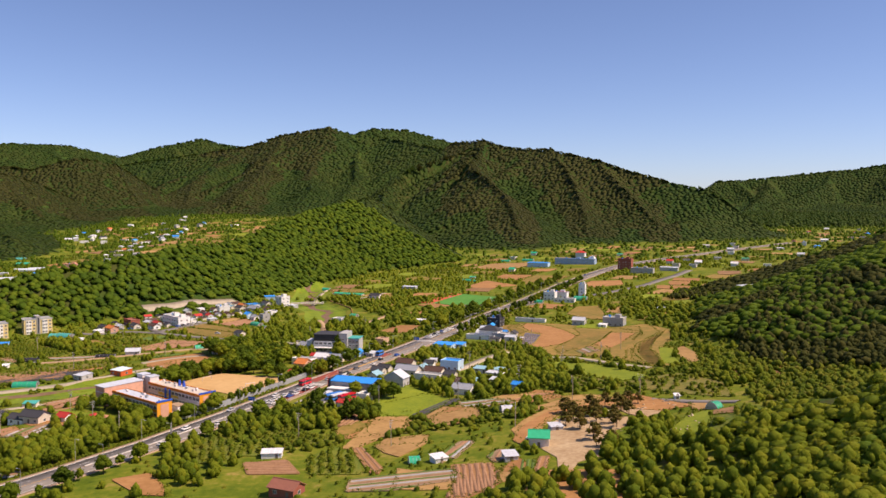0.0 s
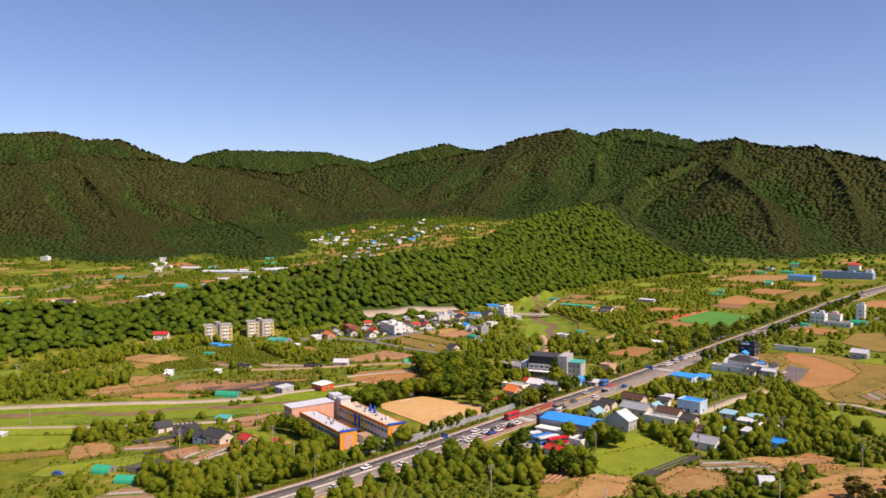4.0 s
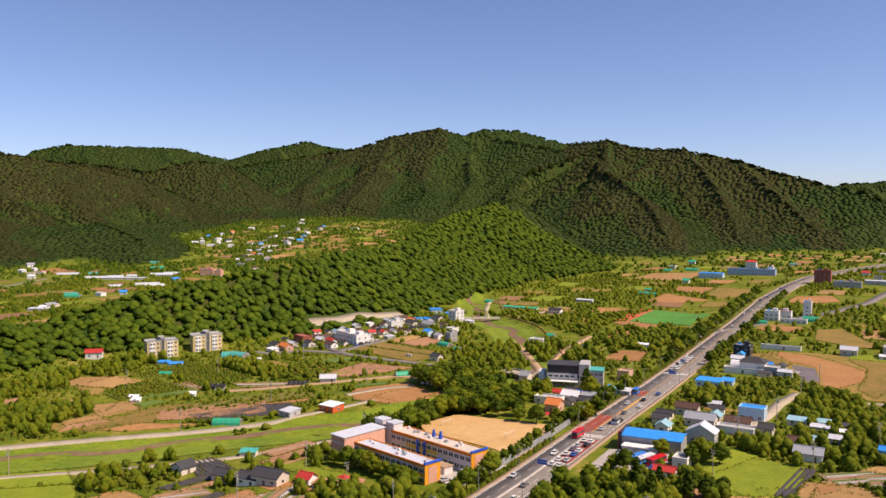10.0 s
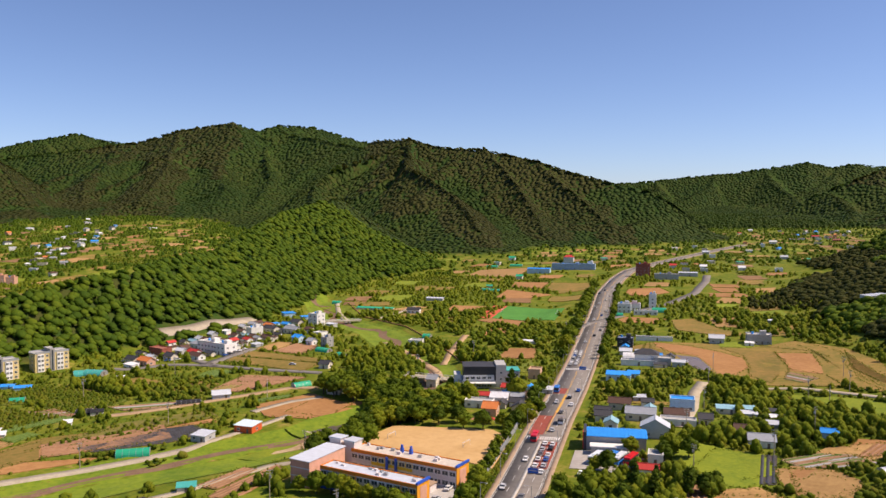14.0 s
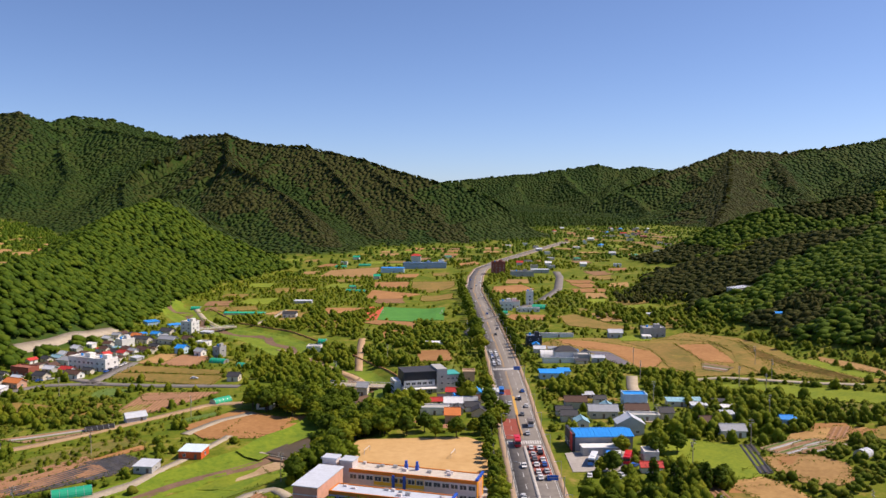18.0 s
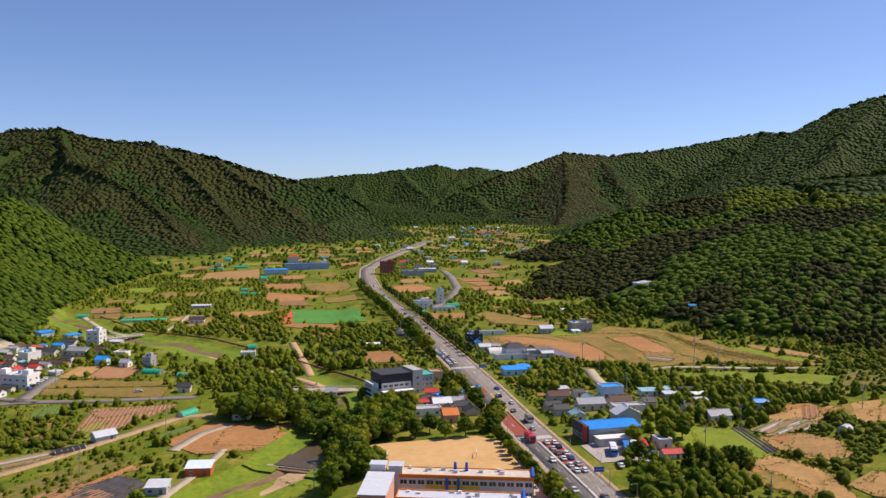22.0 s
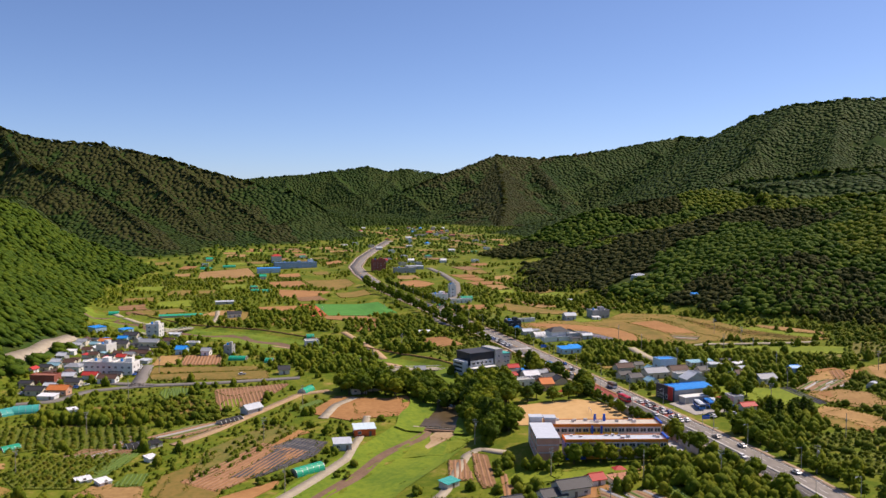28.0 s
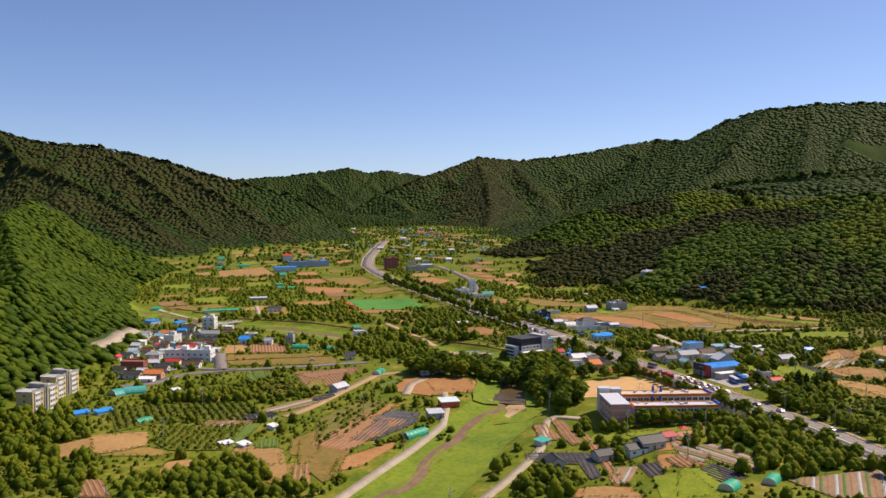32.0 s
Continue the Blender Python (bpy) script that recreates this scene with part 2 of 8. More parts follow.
def land(x, y):
    """Height of the land, and how far it rises above the valley floor (the hills)."""
    x, y = np.asarray(x, float), np.asarray(y, float)
    g = floor_z(x, y)
    rise = np.zeros(np.shape(x))
    wob = fbm(x, y, 260, 4, 11) - 0.5
    fine = fbm(x, y, 90, 3, 23) - 0.5
    rill = np.abs(fbm(x, y, 430, 5, 37) - 0.5) * 2      # 0 in the gullies
    lower = 1.5 + 5.5 * np.clip((1500 - np.hypot(x + 200, y + 150)) / 300, 0, 1) - 7 * np.clip((np.hypot(x + 200, y + 150) - 2200) / 600, 0, 1)      # crests are given at the treetops
    for name, line in CRESTS.items():
        d, z, reach = to_line(x, y, line)
        m = d < reach * 1.6
        if not m.any():
            continue
        d, z, reach, up = d[m], z[m], reach[m], (z - lower - g)[m]
        grow = np.clip(up / 200, 0.12, 1)
        q = np.clip(1 - (d + (wob[m] * 260 + fine[m] * 40) * grow * np.clip(d / 60, 0, 1)) / reach, 0, 1.0)
        if name in BROAD and name not in ("near_b", "mid"):           # a steep top over a broad low body; the spurs fill the rest
            top = np.clip(1 - d / (np.maximum(up, 1) * 1.75), 0, 1)
            r = np.maximum(up, 0) * np.maximum(top ** 1.15, 0.40 * q ** 1.5)
        else:
            gully = np.clip(1 - rill[m] * 2.3, 0, 1) * np.clip(d / 160, 0, 1) * np.clip(up / 150, 0, 1)
            r = np.maximum(up, 0) * q ** 1.25 * (1 - 0.46 * gully)
        k = np.clip(1 - np.abs(rise[m] - r) / 26, 0, 1)
        rise[m] = np.maximum(rise[m], r) + 6.5 * k * k * np.clip(np.minimum(rise[m], r) / 20, 0, 1)
    if (np.hypot(x + 200, y + 150) > 1080).any():
        hit = (SPUR_BOX[:, 0] < x.max()) & (SPUR_BOX[:, 1] > x.min()) & (SPUR_BOX[:, 2] < y.max()) & (SPUR_BOX[:, 3] > y.min())
        for n in np.nonzero(hit)[0]:
            line, (x0, x1, y0, y1) = SPURS[n], SPUR_BOX[n]
            m = (x > x0) & (x < x1) & (y > y0) & (y < y1)
            if not m.any():
                continue
            xm, ym = x[m], y[m]
            d, z = to_line(xm + wob[m] * 70 + fine[m] * 22, ym - wob[m] * 70 + fine[m] * 22, line)
            up = np.maximum(z - lower[m] - g[m], 0)
            r = up * np.clip(1.02 - np.hypot(d, 14) / (up * 1.5 + 8), 0, 1) ** 1.1
            low = np.minimum(rise[m], r)
            k = np.clip(1 - np.abs(rise[m] - r) / 12, 0, 1)
            rise[m] = np.maximum(rise[m], r) + 3.0 * k * k * np.clip(low / 20, 0, 1)
    axis, = to_line(x, y, VALLEY)
    open_ = np.clip((axis - 80) / 220, 0, 1)
    rise = rise * open_ * open_ * (3 - 2 * open_)
    axis, = to_line(x, y, SIDE_VALLEY)
    open_ = np.clip((axis - 20 - 60 * np.clip((1600 - y) / 300, 0, 1)) / 90, 0, 1)
    rise = rise * open_ * open_ * (3 - 2 * open_)
    rise = rise + wob * 10 * np.clip(rise / 60, 0, 1)
    d, = to_line(x, y, RIVER)
    cut = 2.4 * np.clip((23 - d) / 8, 0, 1) + 0.8 * np.clip((7 - d) / 3, 0, 1)
    return g + rise - cut * np.clip(1 - rise / 4, 0, 1), rise


# heights on a 4 m net, to set things on the ground quickly
NET_X, NET_Y = np.arange(-720, 560, 4.0), np.arange(80, 1420, 4.0)
NET = land(*np.meshgrid(NET_X, NET_Y, indexing="ij"))[0]


def gz(x, y):
    """Height of the ground at one place."""
    u, v = (x + 720) / 4, (y - 80) / 4
    i, j = int(u), int(v)
    if not (0 <= u < len(NET_X) - 1 and 0 <= v < len(NET_Y) - 1):
        return float(land(np.array([x]), np.array([y]))[0][0])
    u, v = u - i, v - j
    return float((NET[i, j] * (1 - u) + NET[i + 1, j] * u) * (1 - v) + (NET[i, j + 1] * (1 - u) + NET[i + 1, j + 1] * u) * v)


# ---- materials ----
def material(name, rough=0.8, metal=0.0):
    m = bpy.data.materials.new(name)
    m.use_nodes = True
    b = m.node_tree.nodes["Principled BSDF"]
    b.inputs["Roughness"].default_value, b.inputs["Metallic"].default_value = rough, metal
    b.inputs["Specular IOR Level"].default_value = 0.3
    return m, m.node_tree.nodes, m.node_tree.links, b


def ramp_node(nodes, stops):
    r = nodes.new("ShaderNodeValToRGB")
    els = r.color_ramp.elements
    while len(els) < len(stops):
        els.new(0.5)
    for e, (at, c) in zip(els, stops):
        e.position, e.color = at, (*c, 1)
    return r


def noise_node(nodes, links, scale, detail=4, rough=0.6, stretch=None, source="Object"):
    co = nodes.new("ShaderNodeTexCoord")
    n = nodes.new("ShaderNodeTexNoise")
    n.inputs["Scale"].default_value, n.inputs["Detail"].default_value, n.inputs["Roughness"].default_value = scale, detail, rough
    out = co.outputs[source]
    if stretch:
        mp = nodes.new("ShaderNodeMapping")
        mp.inputs["Scale"].default_value = stretch
        links.new(out, mp.inputs["Vector"])
        out = mp.outputs["Vector"]
    links.new(out, n.inputs["Vector"])
    return n


def mottled(name, a, b, scale=0.3, rough=0.85, metal=0.0, bump=0.0, vary=0.0, fine=None):
    """A surface of two colours mixed by noise at two scales, with fine relief, a little different on each object."""
    m, nodes, links, bsdf = material(name, rough, metal)
    n1 = noise_node(nodes, links, scale)
    n2 = noise_node(nodes, links, fine or scale * 7, 3)
    add = nodes.new("ShaderNodeMath")
    add.operation = "MULTIPLY_ADD"
    add.inputs[1].default_value = 0.5
    half = nodes.new("ShaderNodeMath")
    half.operation = "MULTIPLY"
    half.inputs[1].default_value = 0.5
    links.new(n2.outputs["Fac"], half.inputs[0])
    links.new(n1.outputs["Fac"], add.inputs[0])
    links.new(half.outputs[0], add.inputs[2])
    r = ramp_node(nodes, [(0.36, a), (0.64, b)])
    links.new(add.outputs[0], r.inputs["Fac"])
    out = r.outputs["Color"]
    if vary:
        info = nodes.new("ShaderNodeObjectInfo")
        mr = nodes.new("ShaderNodeMapRange")
        mr.inputs["To Min"].default_value, mr.inputs["To Max"].default_value = 1 - vary, 1 + vary
        links.new(info.outputs["Random"], mr.inputs["Value"])
        hs = nodes.new("ShaderNodeHueSaturation")
        links.new(mr.outputs[0], hs.inputs["Value"])
        links.new(out, hs.inputs["Color"])
        out = hs.outputs["Color"]
    links.new(out, bsdf.inputs["Base Color"])
    if bump:
        bp = nodes.new("ShaderNodeBump")
        bp.inputs["Strength"].default_value, bp.inputs["Distance"].default_value = min(1.0, bump), 0.15
        links.new(n2.outputs["Fac"], bp.inputs["Height"])
        links.new(bp.outputs["Normal"], bsdf.inputs["Normal"])
    return m


def land_material():
    """Meadow and bare soil in the valley, woods on the hills, by the share of wood in the mesh."""
    m, nodes, links, bsdf = material("land", 0.95)
    bsdf.inputs["Specular IOR Level"].default_value = 0.1
    big = noise_node(nodes, links, 0.0045, 4)
    mid = noise_node(nodes, links, 0.06, 5, 0.65)
    small = noise_node(nodes, links, 0.35, 4, 0.7)
    crowns = nodes.new("ShaderNodeTexVoronoi")
    crowns.inputs["Scale"].default_value = 0.13
    crowns.inputs["Randomness"].default_value = 1.0
    co = nodes.new("ShaderNodeTexCoord")
    links.new(co.outputs["Object"], crowns.inputs["Vector"])
    meadow = ramp_node(nodes, [(0.30, (0.048, 0.086, 0.006)), (0.44, (0.098, 0.142, 0.009)), (0.55, (0.165, 0.185, 0.016)), (0.68, (0.36, 0.25, 0.08))])
    mix = nodes.new("ShaderNodeMath")
    mix.operation = "MULTIPLY_ADD"
    mix.inputs[1].default_value = 0.62
    sc = nodes.new("ShaderNodeMath")
    sc.operation = "MULTIPLY"
    sc.inputs[1].default_value = 0.38
    links.new(small.outputs["Fac"], sc.inputs[0])
    links.new(mid.outputs["Fac"], mix.inputs[0])
    links.new(sc.outputs[0], mix.inputs[2])
    links.new(mix.outputs[0], meadow.inputs["Fac"])
    woods = ramp_node(nodes, [(0.42, (0.018, 0.042, 0.009)), (0.55, (0.030, 0.064, 0.010)), (0.66, (0.044, 0.080, 0.012)), (0.74, (0.056, 0.070, 0.014)), (0.85, (0.062, 0.066, 0.017))])
    mix2 = nodes.new("ShaderNodeMath")
    mix2.operation = "MULTIPLY_ADD"
    mix2.inputs[1].default_value = 0.9
    tone = nodes.new("ShaderNodeSeparateColor")
    links.new(crowns.outputs["Color"], tone.inputs["Color"])
    sc2 = nodes.new("ShaderNodeMath")
    sc2.operation = "MULTIPLY_ADD"
    sc2.inputs[1].default_value = 0.18
    sc2.inputs[2].default_value = -0.01
    links.new(tone.outputs["Red"], sc2.inputs[0])
    sum2 = nodes.new("ShaderNodeMath")
    sum2.operation = "MULTIPLY_ADD"
    sum2.inputs[1].default_value = 0.2
    links.new(mid.outputs["Fac"], sum2.inputs[0])
    links.new(sc2.outputs[0], sum2.inputs[2])
    links.new(big.outputs["Fac"], mix2.inputs[0])
    links.new(sum2.outputs[0], mix2.inputs[2])
    links.new(mix2.outputs[0], woods.inputs["Fac"])
    att = nodes.new("ShaderNodeAttribute")
    att.attribute_name = "wood"
    both = nodes.new("ShaderNodeMix")
    both.data_type = "RGBA"
    links.new(att.outputs["Fac"], both.inputs["Factor"])
    links.new(meadow.outputs["Color"], both.inputs["A"])
    links.new(woods.outputs["Color"], both.inputs["B"])
    links.new(both.outputs["Result"], bsdf.inputs["Base Color"])
    round_ = nodes.new("ShaderNodeMath")
    round_.operation = "MULTIPLY"
    links.new(crowns.outputs["Distance"], round_.inputs[0])
    links.new(att.outputs["Fac"], round_.inputs[1])
    relief = nodes.new("ShaderNodeMath")
    relief.operation = "MULTIPLY_ADD"
    relief.inputs[1].default_value = -1.0
    fine = nodes.new("ShaderNodeMath")
    fine.operation = "MULTIPLY"
    fine.inputs[1].default_value = 0.25
    links.new(small.outputs["Fac"], fine.inputs[0])
    links.new(round_.outputs[0], relief.inputs[0])
    links.new(fine.outputs[0], relief.inputs[2])
    bp = nodes.new("ShaderNodeBump")
    bp.inputs["Strength"].default_value, bp.inputs["Distance"].default_value = 0.5, 1.0
    links.new(relief.outputs[0], bp.inputs["Height"])
    links.new(bp.outputs["Normal"], bsdf.inputs["Normal"])
    return m


# ---- mesh helpers ----
def grid_mesh(name, pts, rows, cols, wrap=False):
    """A sheet from rows x cols points; wrap joins the last column to the first."""
    me = bpy.data.meshes.new(name)
    i = np.arange(rows * cols).reshape(rows, cols)
    a = i[:-1] if wrap else i[:-1, :-1]
    nxt = np.roll(i, -1, 1)
    b = nxt[:-1] if wrap else i[:-1, 1:]
    c = nxt[1:] if wrap else i[1:, 1:]
    d = i[1:] if wrap else i[1:, :-1]
    faces = np.stack([a, b, c, d], -1).reshape(-1, 4)
    fill_mesh(me, pts, faces)
    return me


def fill_mesh(me, pts, faces):
    n, k = faces.shape
    me.vertices.add(len(pts))
    me.vertices.foreach_set("co", np.asarray(pts, np.float32).ravel())
    me.loops.add(n * k)
    me.loops.foreach_set("vertex_index", faces.astype(np.int32).ravel())
    me.polygons.add(n)
    me.polygons.foreach_set("loop_start", (np.arange(n) * k).astype(np.int32))
    me.polygons.foreach_set("loop_total", np.full(n, k, np.int32))
    me.update(calc_edges=True)


def part(name, shape, mat, parent=None, label=""):
    """Links a bmesh or mesh as one object, under a thing or a part."""
    if isinstance(shape, bmesh.types.BMesh):
        me = bpy.data.meshes.new(name)
        shape.to_mesh(me)
        shape.free()
    else:
        me = shape
    if mat and not me.materials:
        me.materials.append(mat)
    ob = new(name, me)
    if parent:
        ob.parent = parent
    if label:
        ob["label"] = label
    return ob


# ---- the ground: one sheet to the horizon ----
LAND = land_material()
az = np.concatenate([np.arange(-62, 86, 0.23), np.arange(86, 298, 3.0)])
radii = [6.0]
while radii[-1] < 5200:
    radii.append(radii[-1] + max(6.0, 0.0066 * radii[-1]))
rr, aa = np.meshgrid(np.array(radii), np.radians(az), indexing="ij")
gx, gy = -200 + rr * np.sin(aa), -150 + rr * np.cos(aa)
gh, rise = land(gx, gy)
wood = np.clip((rise - 2.0) / 3.0, 0, 1)
pts = np.stack([gx, gy, gh], -1).reshape(-1, 3)
me = grid_mesh("ground", pts, len(radii), len(az), wrap=True)
me.flip_normals()
att = me.attributes.new("wood", "FLOAT", "POINT")
att.data.foreach_set("value", wood.astype(np.float32).ravel())
me.polygons.foreach_set("use_smooth", np.ones(len(me.polygons), bool))
ground = tagged(part("ground", me, LAND), "valley floor of meadows and soil rising to wooded mountains", "ground", kind="structure")


# ---- surfaces of the valley ----
ASPHALT = mottled("asphalt", (0.165, 0.15, 0.135), (0.235, 0.215, 0.195), 0.06, 0.9, bump=0.2)
CONCRETE = mottled("concrete", (0.33, 0.28, 0.20), (0.46, 0.40, 0.30), 0.15, 0.9, bump=0.3)
KERB = mottled("kerb_stone", (0.38, 0.36, 0.33), (0.52, 0.50, 0.46), 0.4, 0.85, bump=0.3)
PAVING = mottled("paving", (0.28, 0.20, 0.13), (0.40, 0.29, 0.20), 0.4, 0.9, bump=0.3)
DIRT = mottled("dirt", (0.34, 0.22, 0.12), (0.50, 0.36, 0.21), 0.12, 0.95, bump=0.4)
WHITE_LINE = mottled("white_line", (0.55, 0.55, 0.53), (0.78, 0.78, 0.75), 0.8, 0.7)
YELLOW_LINE = mottled("yellow_line", (0.55, 0.30, 0.05), (0.68, 0.40, 0.08), 0.8, 0.7)
RED_LANE = mottled("red_lane", (0.24, 0.055, 0.04), (0.33, 0.09, 0.06), 0.25, 0.9)
FIELD_MATS = {
    "tan": mottled("tan_soil", (0.30, 0.175, 0.060), (0.44, 0.27, 0.098), 0.07, 0.95, bump=0.6, vary=0.12),
    "sand": mottled("sandy_yard", (0.34, 0.22, 0.11), (0.52, 0.39, 0.23), 0.09, 0.95, bump=0.4),
    "clay": mottled("clay_soil", (0.29, 0.14, 0.046), (0.41, 0.215, 0.078), 0.06, 0.95, bump=0.6, vary=0.12),
    "soil": mottled("brown_soil", (0.19, 0.10, 0.045), (0.31, 0.18, 0.08), 0.08, 0.95, bump=0.6, vary=0.12),
    "ridges": mottled("ridged_soil", (0.28, 0.14, 0.055), (0.41, 0.22, 0.09), 0.1, 0.95, bump=0.6, vary=0.12),
    "straw": mottled("dry_grass", (0.15, 0.135, 0.018), (0.32, 0.195, 0.050), 0.05, 0.95, bump=0.5, vary=0.12),
    "grass": mottled("fresh_grass", (0.135, 0.195, 0.008), (0.245, 0.285, 0.012), 0.09, 0.95, bump=0.6, vary=0.1),
    "crop": mottled("young_crop", (0.08, 0.145, 0.010), (0.16, 0.215, 0.018), 0.15, 0.95, bump=0.6, vary=0.1),
    "mulch": mottled("black_mulch", (0.045, 0.04, 0.04), (0.13, 0.10, 0.085), 0.12, 0.6, bump=0.3, vary=0.1),
    "plots": mottled("garden_soil", (0.22, 0.16, 0.09), (0.36, 0.25, 0.14), 0.15, 0.95, bump=0.6, vary=0.12),
    "paddy": mottled("wet_paddy", (0.16, 0.11, 0.065), (0.22, 0.16, 0.10), 0.05, 0.25),
    "orchard": mottled("orchard_floor", (0.085, 0.14, 0.009), (0.19, 0.185, 0.020), 0.12, 0.95, bump=0.5, vary=0.1),
    "scrub": mottled("rough_ground", (0.11, 0.14, 0.015), (0.27, 0.20, 0.05), 0.12, 0.95, bump=0.5, vary=0.1),
}
FIELD_LABELS = {
    "tan": "bare field of dry tan soil", "sand": "yard of pale trodden sand with tracks", "clay": "bare field of reddish clay soil",
    "soil": "ploughed plot of dark brown soil", "ridges": "ploughed field with parallel earth ridges", "straw": "field of dry straw and thin grass",
    "grass": "meadow of bright fresh green grass", "crop": "small field of young green crop", "mulch": "vegetable rows under black plastic mulch",
    "plots": "kitchen garden of narrow vegetable beds", "paddy": "flooded rice paddy of brown mud", "orchard": "orchard of low fruit trees in rows",
    "scrub": "overgrown plot of dry weeds and shrubs",
}
ROW_SOIL = mottled("row_soil", (0.25, 0.13, 0.07), (0.38, 0.22, 0.12), 0.3, 0.95, bump=0.5)
ROW_FILM = mottled("row_film", (0.03, 0.03, 0.03), (0.08, 0.075, 0.075), 0.3, 0.45)
ROW_GREY = mottled("row_grey_film", (0.30, 0.30, 0.31), (0.48, 0.47, 0.46), 0.3, 0.5)
ROW_GREEN = mottled("row_leaves", (0.06, 0.12, 0.02), (0.14, 0.20, 0.04), 0.6, 0.9, bump=0.6)


def leaf_material(name, stops, island=True, patch=0.012, relief=0.9, clumps=0.75):
    """Foliage: each crown or tree has its own green, mottled by leaf clumps, with a little light coming through."""
    m, nodes, links, bsdf = material(name, 0.75)
    bsdf.inputs["Specular IOR Level"].default_value = 0.15
    if island:
        src = nodes.new("ShaderNodeNewGeometry").outputs["Random Per Island"]
    else:
        src = nodes.new("ShaderNodeObjectInfo").outputs["Random"]
    big = noise_node(nodes, links, patch, 3)
    small = noise_node(nodes, links, 0.55, 5, 0.75)
    a = nodes.new("ShaderNodeMath")
    a.operation = "MULTIPLY_ADD"
    a.inputs[1].default_value = 0.32 if island else 0.7
    b = nodes.new("ShaderNodeMath")
    b.operation = "MULTIPLY_ADD"
    b.inputs[1].default_value = (0.30 if patch > 0.01 else 0.8) if island else 0.0
    c = nodes.new("ShaderNodeMath")
    c.operation = "MULTIPLY_ADD"
    c.inputs[1].default_value, c.inputs[2].default_value = clumps, 0.055 - clumps / 2
    links.new(small.outputs["Fac"], c.inputs[0])
    links.new(big.outputs["Fac"], b.inputs[0])
    if island:
        stand = noise_node(nodes, links, 0.13, 2)       # from crown to crown
        e = nodes.new("ShaderNodeMath")
        e.operation = "MULTIPLY_ADD"
        e.inputs[1].default_value = 0.55 if clumps > 0.5 else 0.25
        e.inputs[2].default_value = (-0.055 if clumps > 0.5 else 0.095) - clumps / 2
        links.new(stand.outputs["Fac"], e.inputs[0])
        links.new(e.outputs[0], c.inputs[2])
    links.new(c.outputs[0], b.inputs[2])
    links.new(src, a.inputs[0])
    links.new(b.outputs[0], a.inputs[2])
    r = ramp_node(nodes, stops)
    links.new(a.outputs[0], r.inputs["Fac"])
    links.new(r.outputs["Color"], bsdf.inputs["Base Color"])
    through_ = nodes.new("ShaderNodeBsdfTranslucent")
    links.new(r.outputs["Color"], through_.inputs["Color"])
    both = nodes.new("ShaderNodeMixShader")
    both.inputs["Fac"].default_value = 0.42
    links.new(bsdf.outputs[0], both.inputs[1])
    links.new(through_.outputs[0], both.inputs[2])
    links.new(both.outputs[0], nodes["Material Output"].inputs["Surface"])
    if relief:
        bp = nodes.new("ShaderNodeBump")
        bp.inputs["Strength"].default_value, bp.inputs["Distance"].default_value = 0.9, relief
        links.new(small.outputs["Fac"], bp.inputs["Height"])
        links.new(bp.outputs["Normal"], bsdf.inputs["Normal"])
    return m


WOODS = leaf_material("woodland_leaves", [(0.15, (0.036, 0.078, 0.006)), (0.35, (0.064, 0.122, 0.007)), (0.55, (0.104, 0.172, 0.008)), (0.8, (0.165, 0.22, 0.010))], relief=0.4, clumps=0.6)
LIGHT_WOODS = leaf_material("grove_leaves", [(0.1, (0.062, 0.105, 0.006)), (0.35, (0.125, 0.185, 0.008)), (0.55, (0.19, 0.24, 0.010)), (0.8, (0.27, 0.28, 0.013))])
LEAVES = leaf_material("leaves", [(0.05, (0.070, 0.115, 0.006)), (0.4, (0.14, 0.20, 0.008)), (0.65, (0.21, 0.255, 0.010)), (0.9, (0.29, 0.29, 0.013))], island=False)
SHRUBS = leaf_material("shrub_leaves", [(0.1, (0.058, 0.098, 0.006)), (0.4, (0.115, 0.170, 0.009)), (0.62, (0.185, 0.22, 0.012)), (0.85, (0.27, 0.235, 0.03))])
PINES = leaf_material("pine_needles", [(0.2, (0.030, 0.046, 0.008)), (0.5, (0.064, 0.076, 0.012)), (0.8, (0.110, 0.104, 0.020))], relief=0.4, clumps=0.6)
DRY = leaf_material("dry_leaves", [(0.2, (0.09, 0.090, 0.014)), (0.5, (0.17, 0.145, 0.028)), (0.8, (0.25, 0.17, 0.05))])
# bluer than the nearer woods: distance haze put into the leaf colour
FAR_WOODS = leaf_material("hazy_mountain_leaves", [(0.1, (0.020, 0.048, 0.012)), (0.40, (0.032, 0.074, 0.014)), (0.66, (0.050, 0.096, 0.015)), (0.95, (0.072, 0.108, 0.018))], patch=0.0045, relief=0, clumps=0.25)
BROWN_WOODS = leaf_material("brownish_leaves", [(0.1, (0.028, 0.052, 0.011)), (0.40, (0.050, 0.076, 0.014)), (0.62, (0.070, 0.084, 0.018)), (0.95, (0.088, 0.090, 0.023))], patch=0.0045, relief=0, clumps=0.25)
BARK = mottled("bark", (0.06, 0.045, 0.03), (0.13, 0.10, 0.07), 1.5, 0.95, bump=0.6)


# ---- shape helpers ----
def box(bm, x0, x1, y0, y1, z0, z1):
    v = [bm.verts.new(p) for p in ((x0, y0, z0), (x1, y0, z0), (x1, y1, z0), (x0, y1, z0), (x0, y0, z1), (x1, y0, z1), (x1, y1, z1), (x0, y1, z1))]
    for f in ((3, 2, 1, 0), (4, 5, 6, 7), (0, 1, 5, 4), (1, 2, 6, 5), (2, 3, 7, 6), (3, 0, 4, 7)):
        bm.faces.new([v[i] for i in f])
    return bm


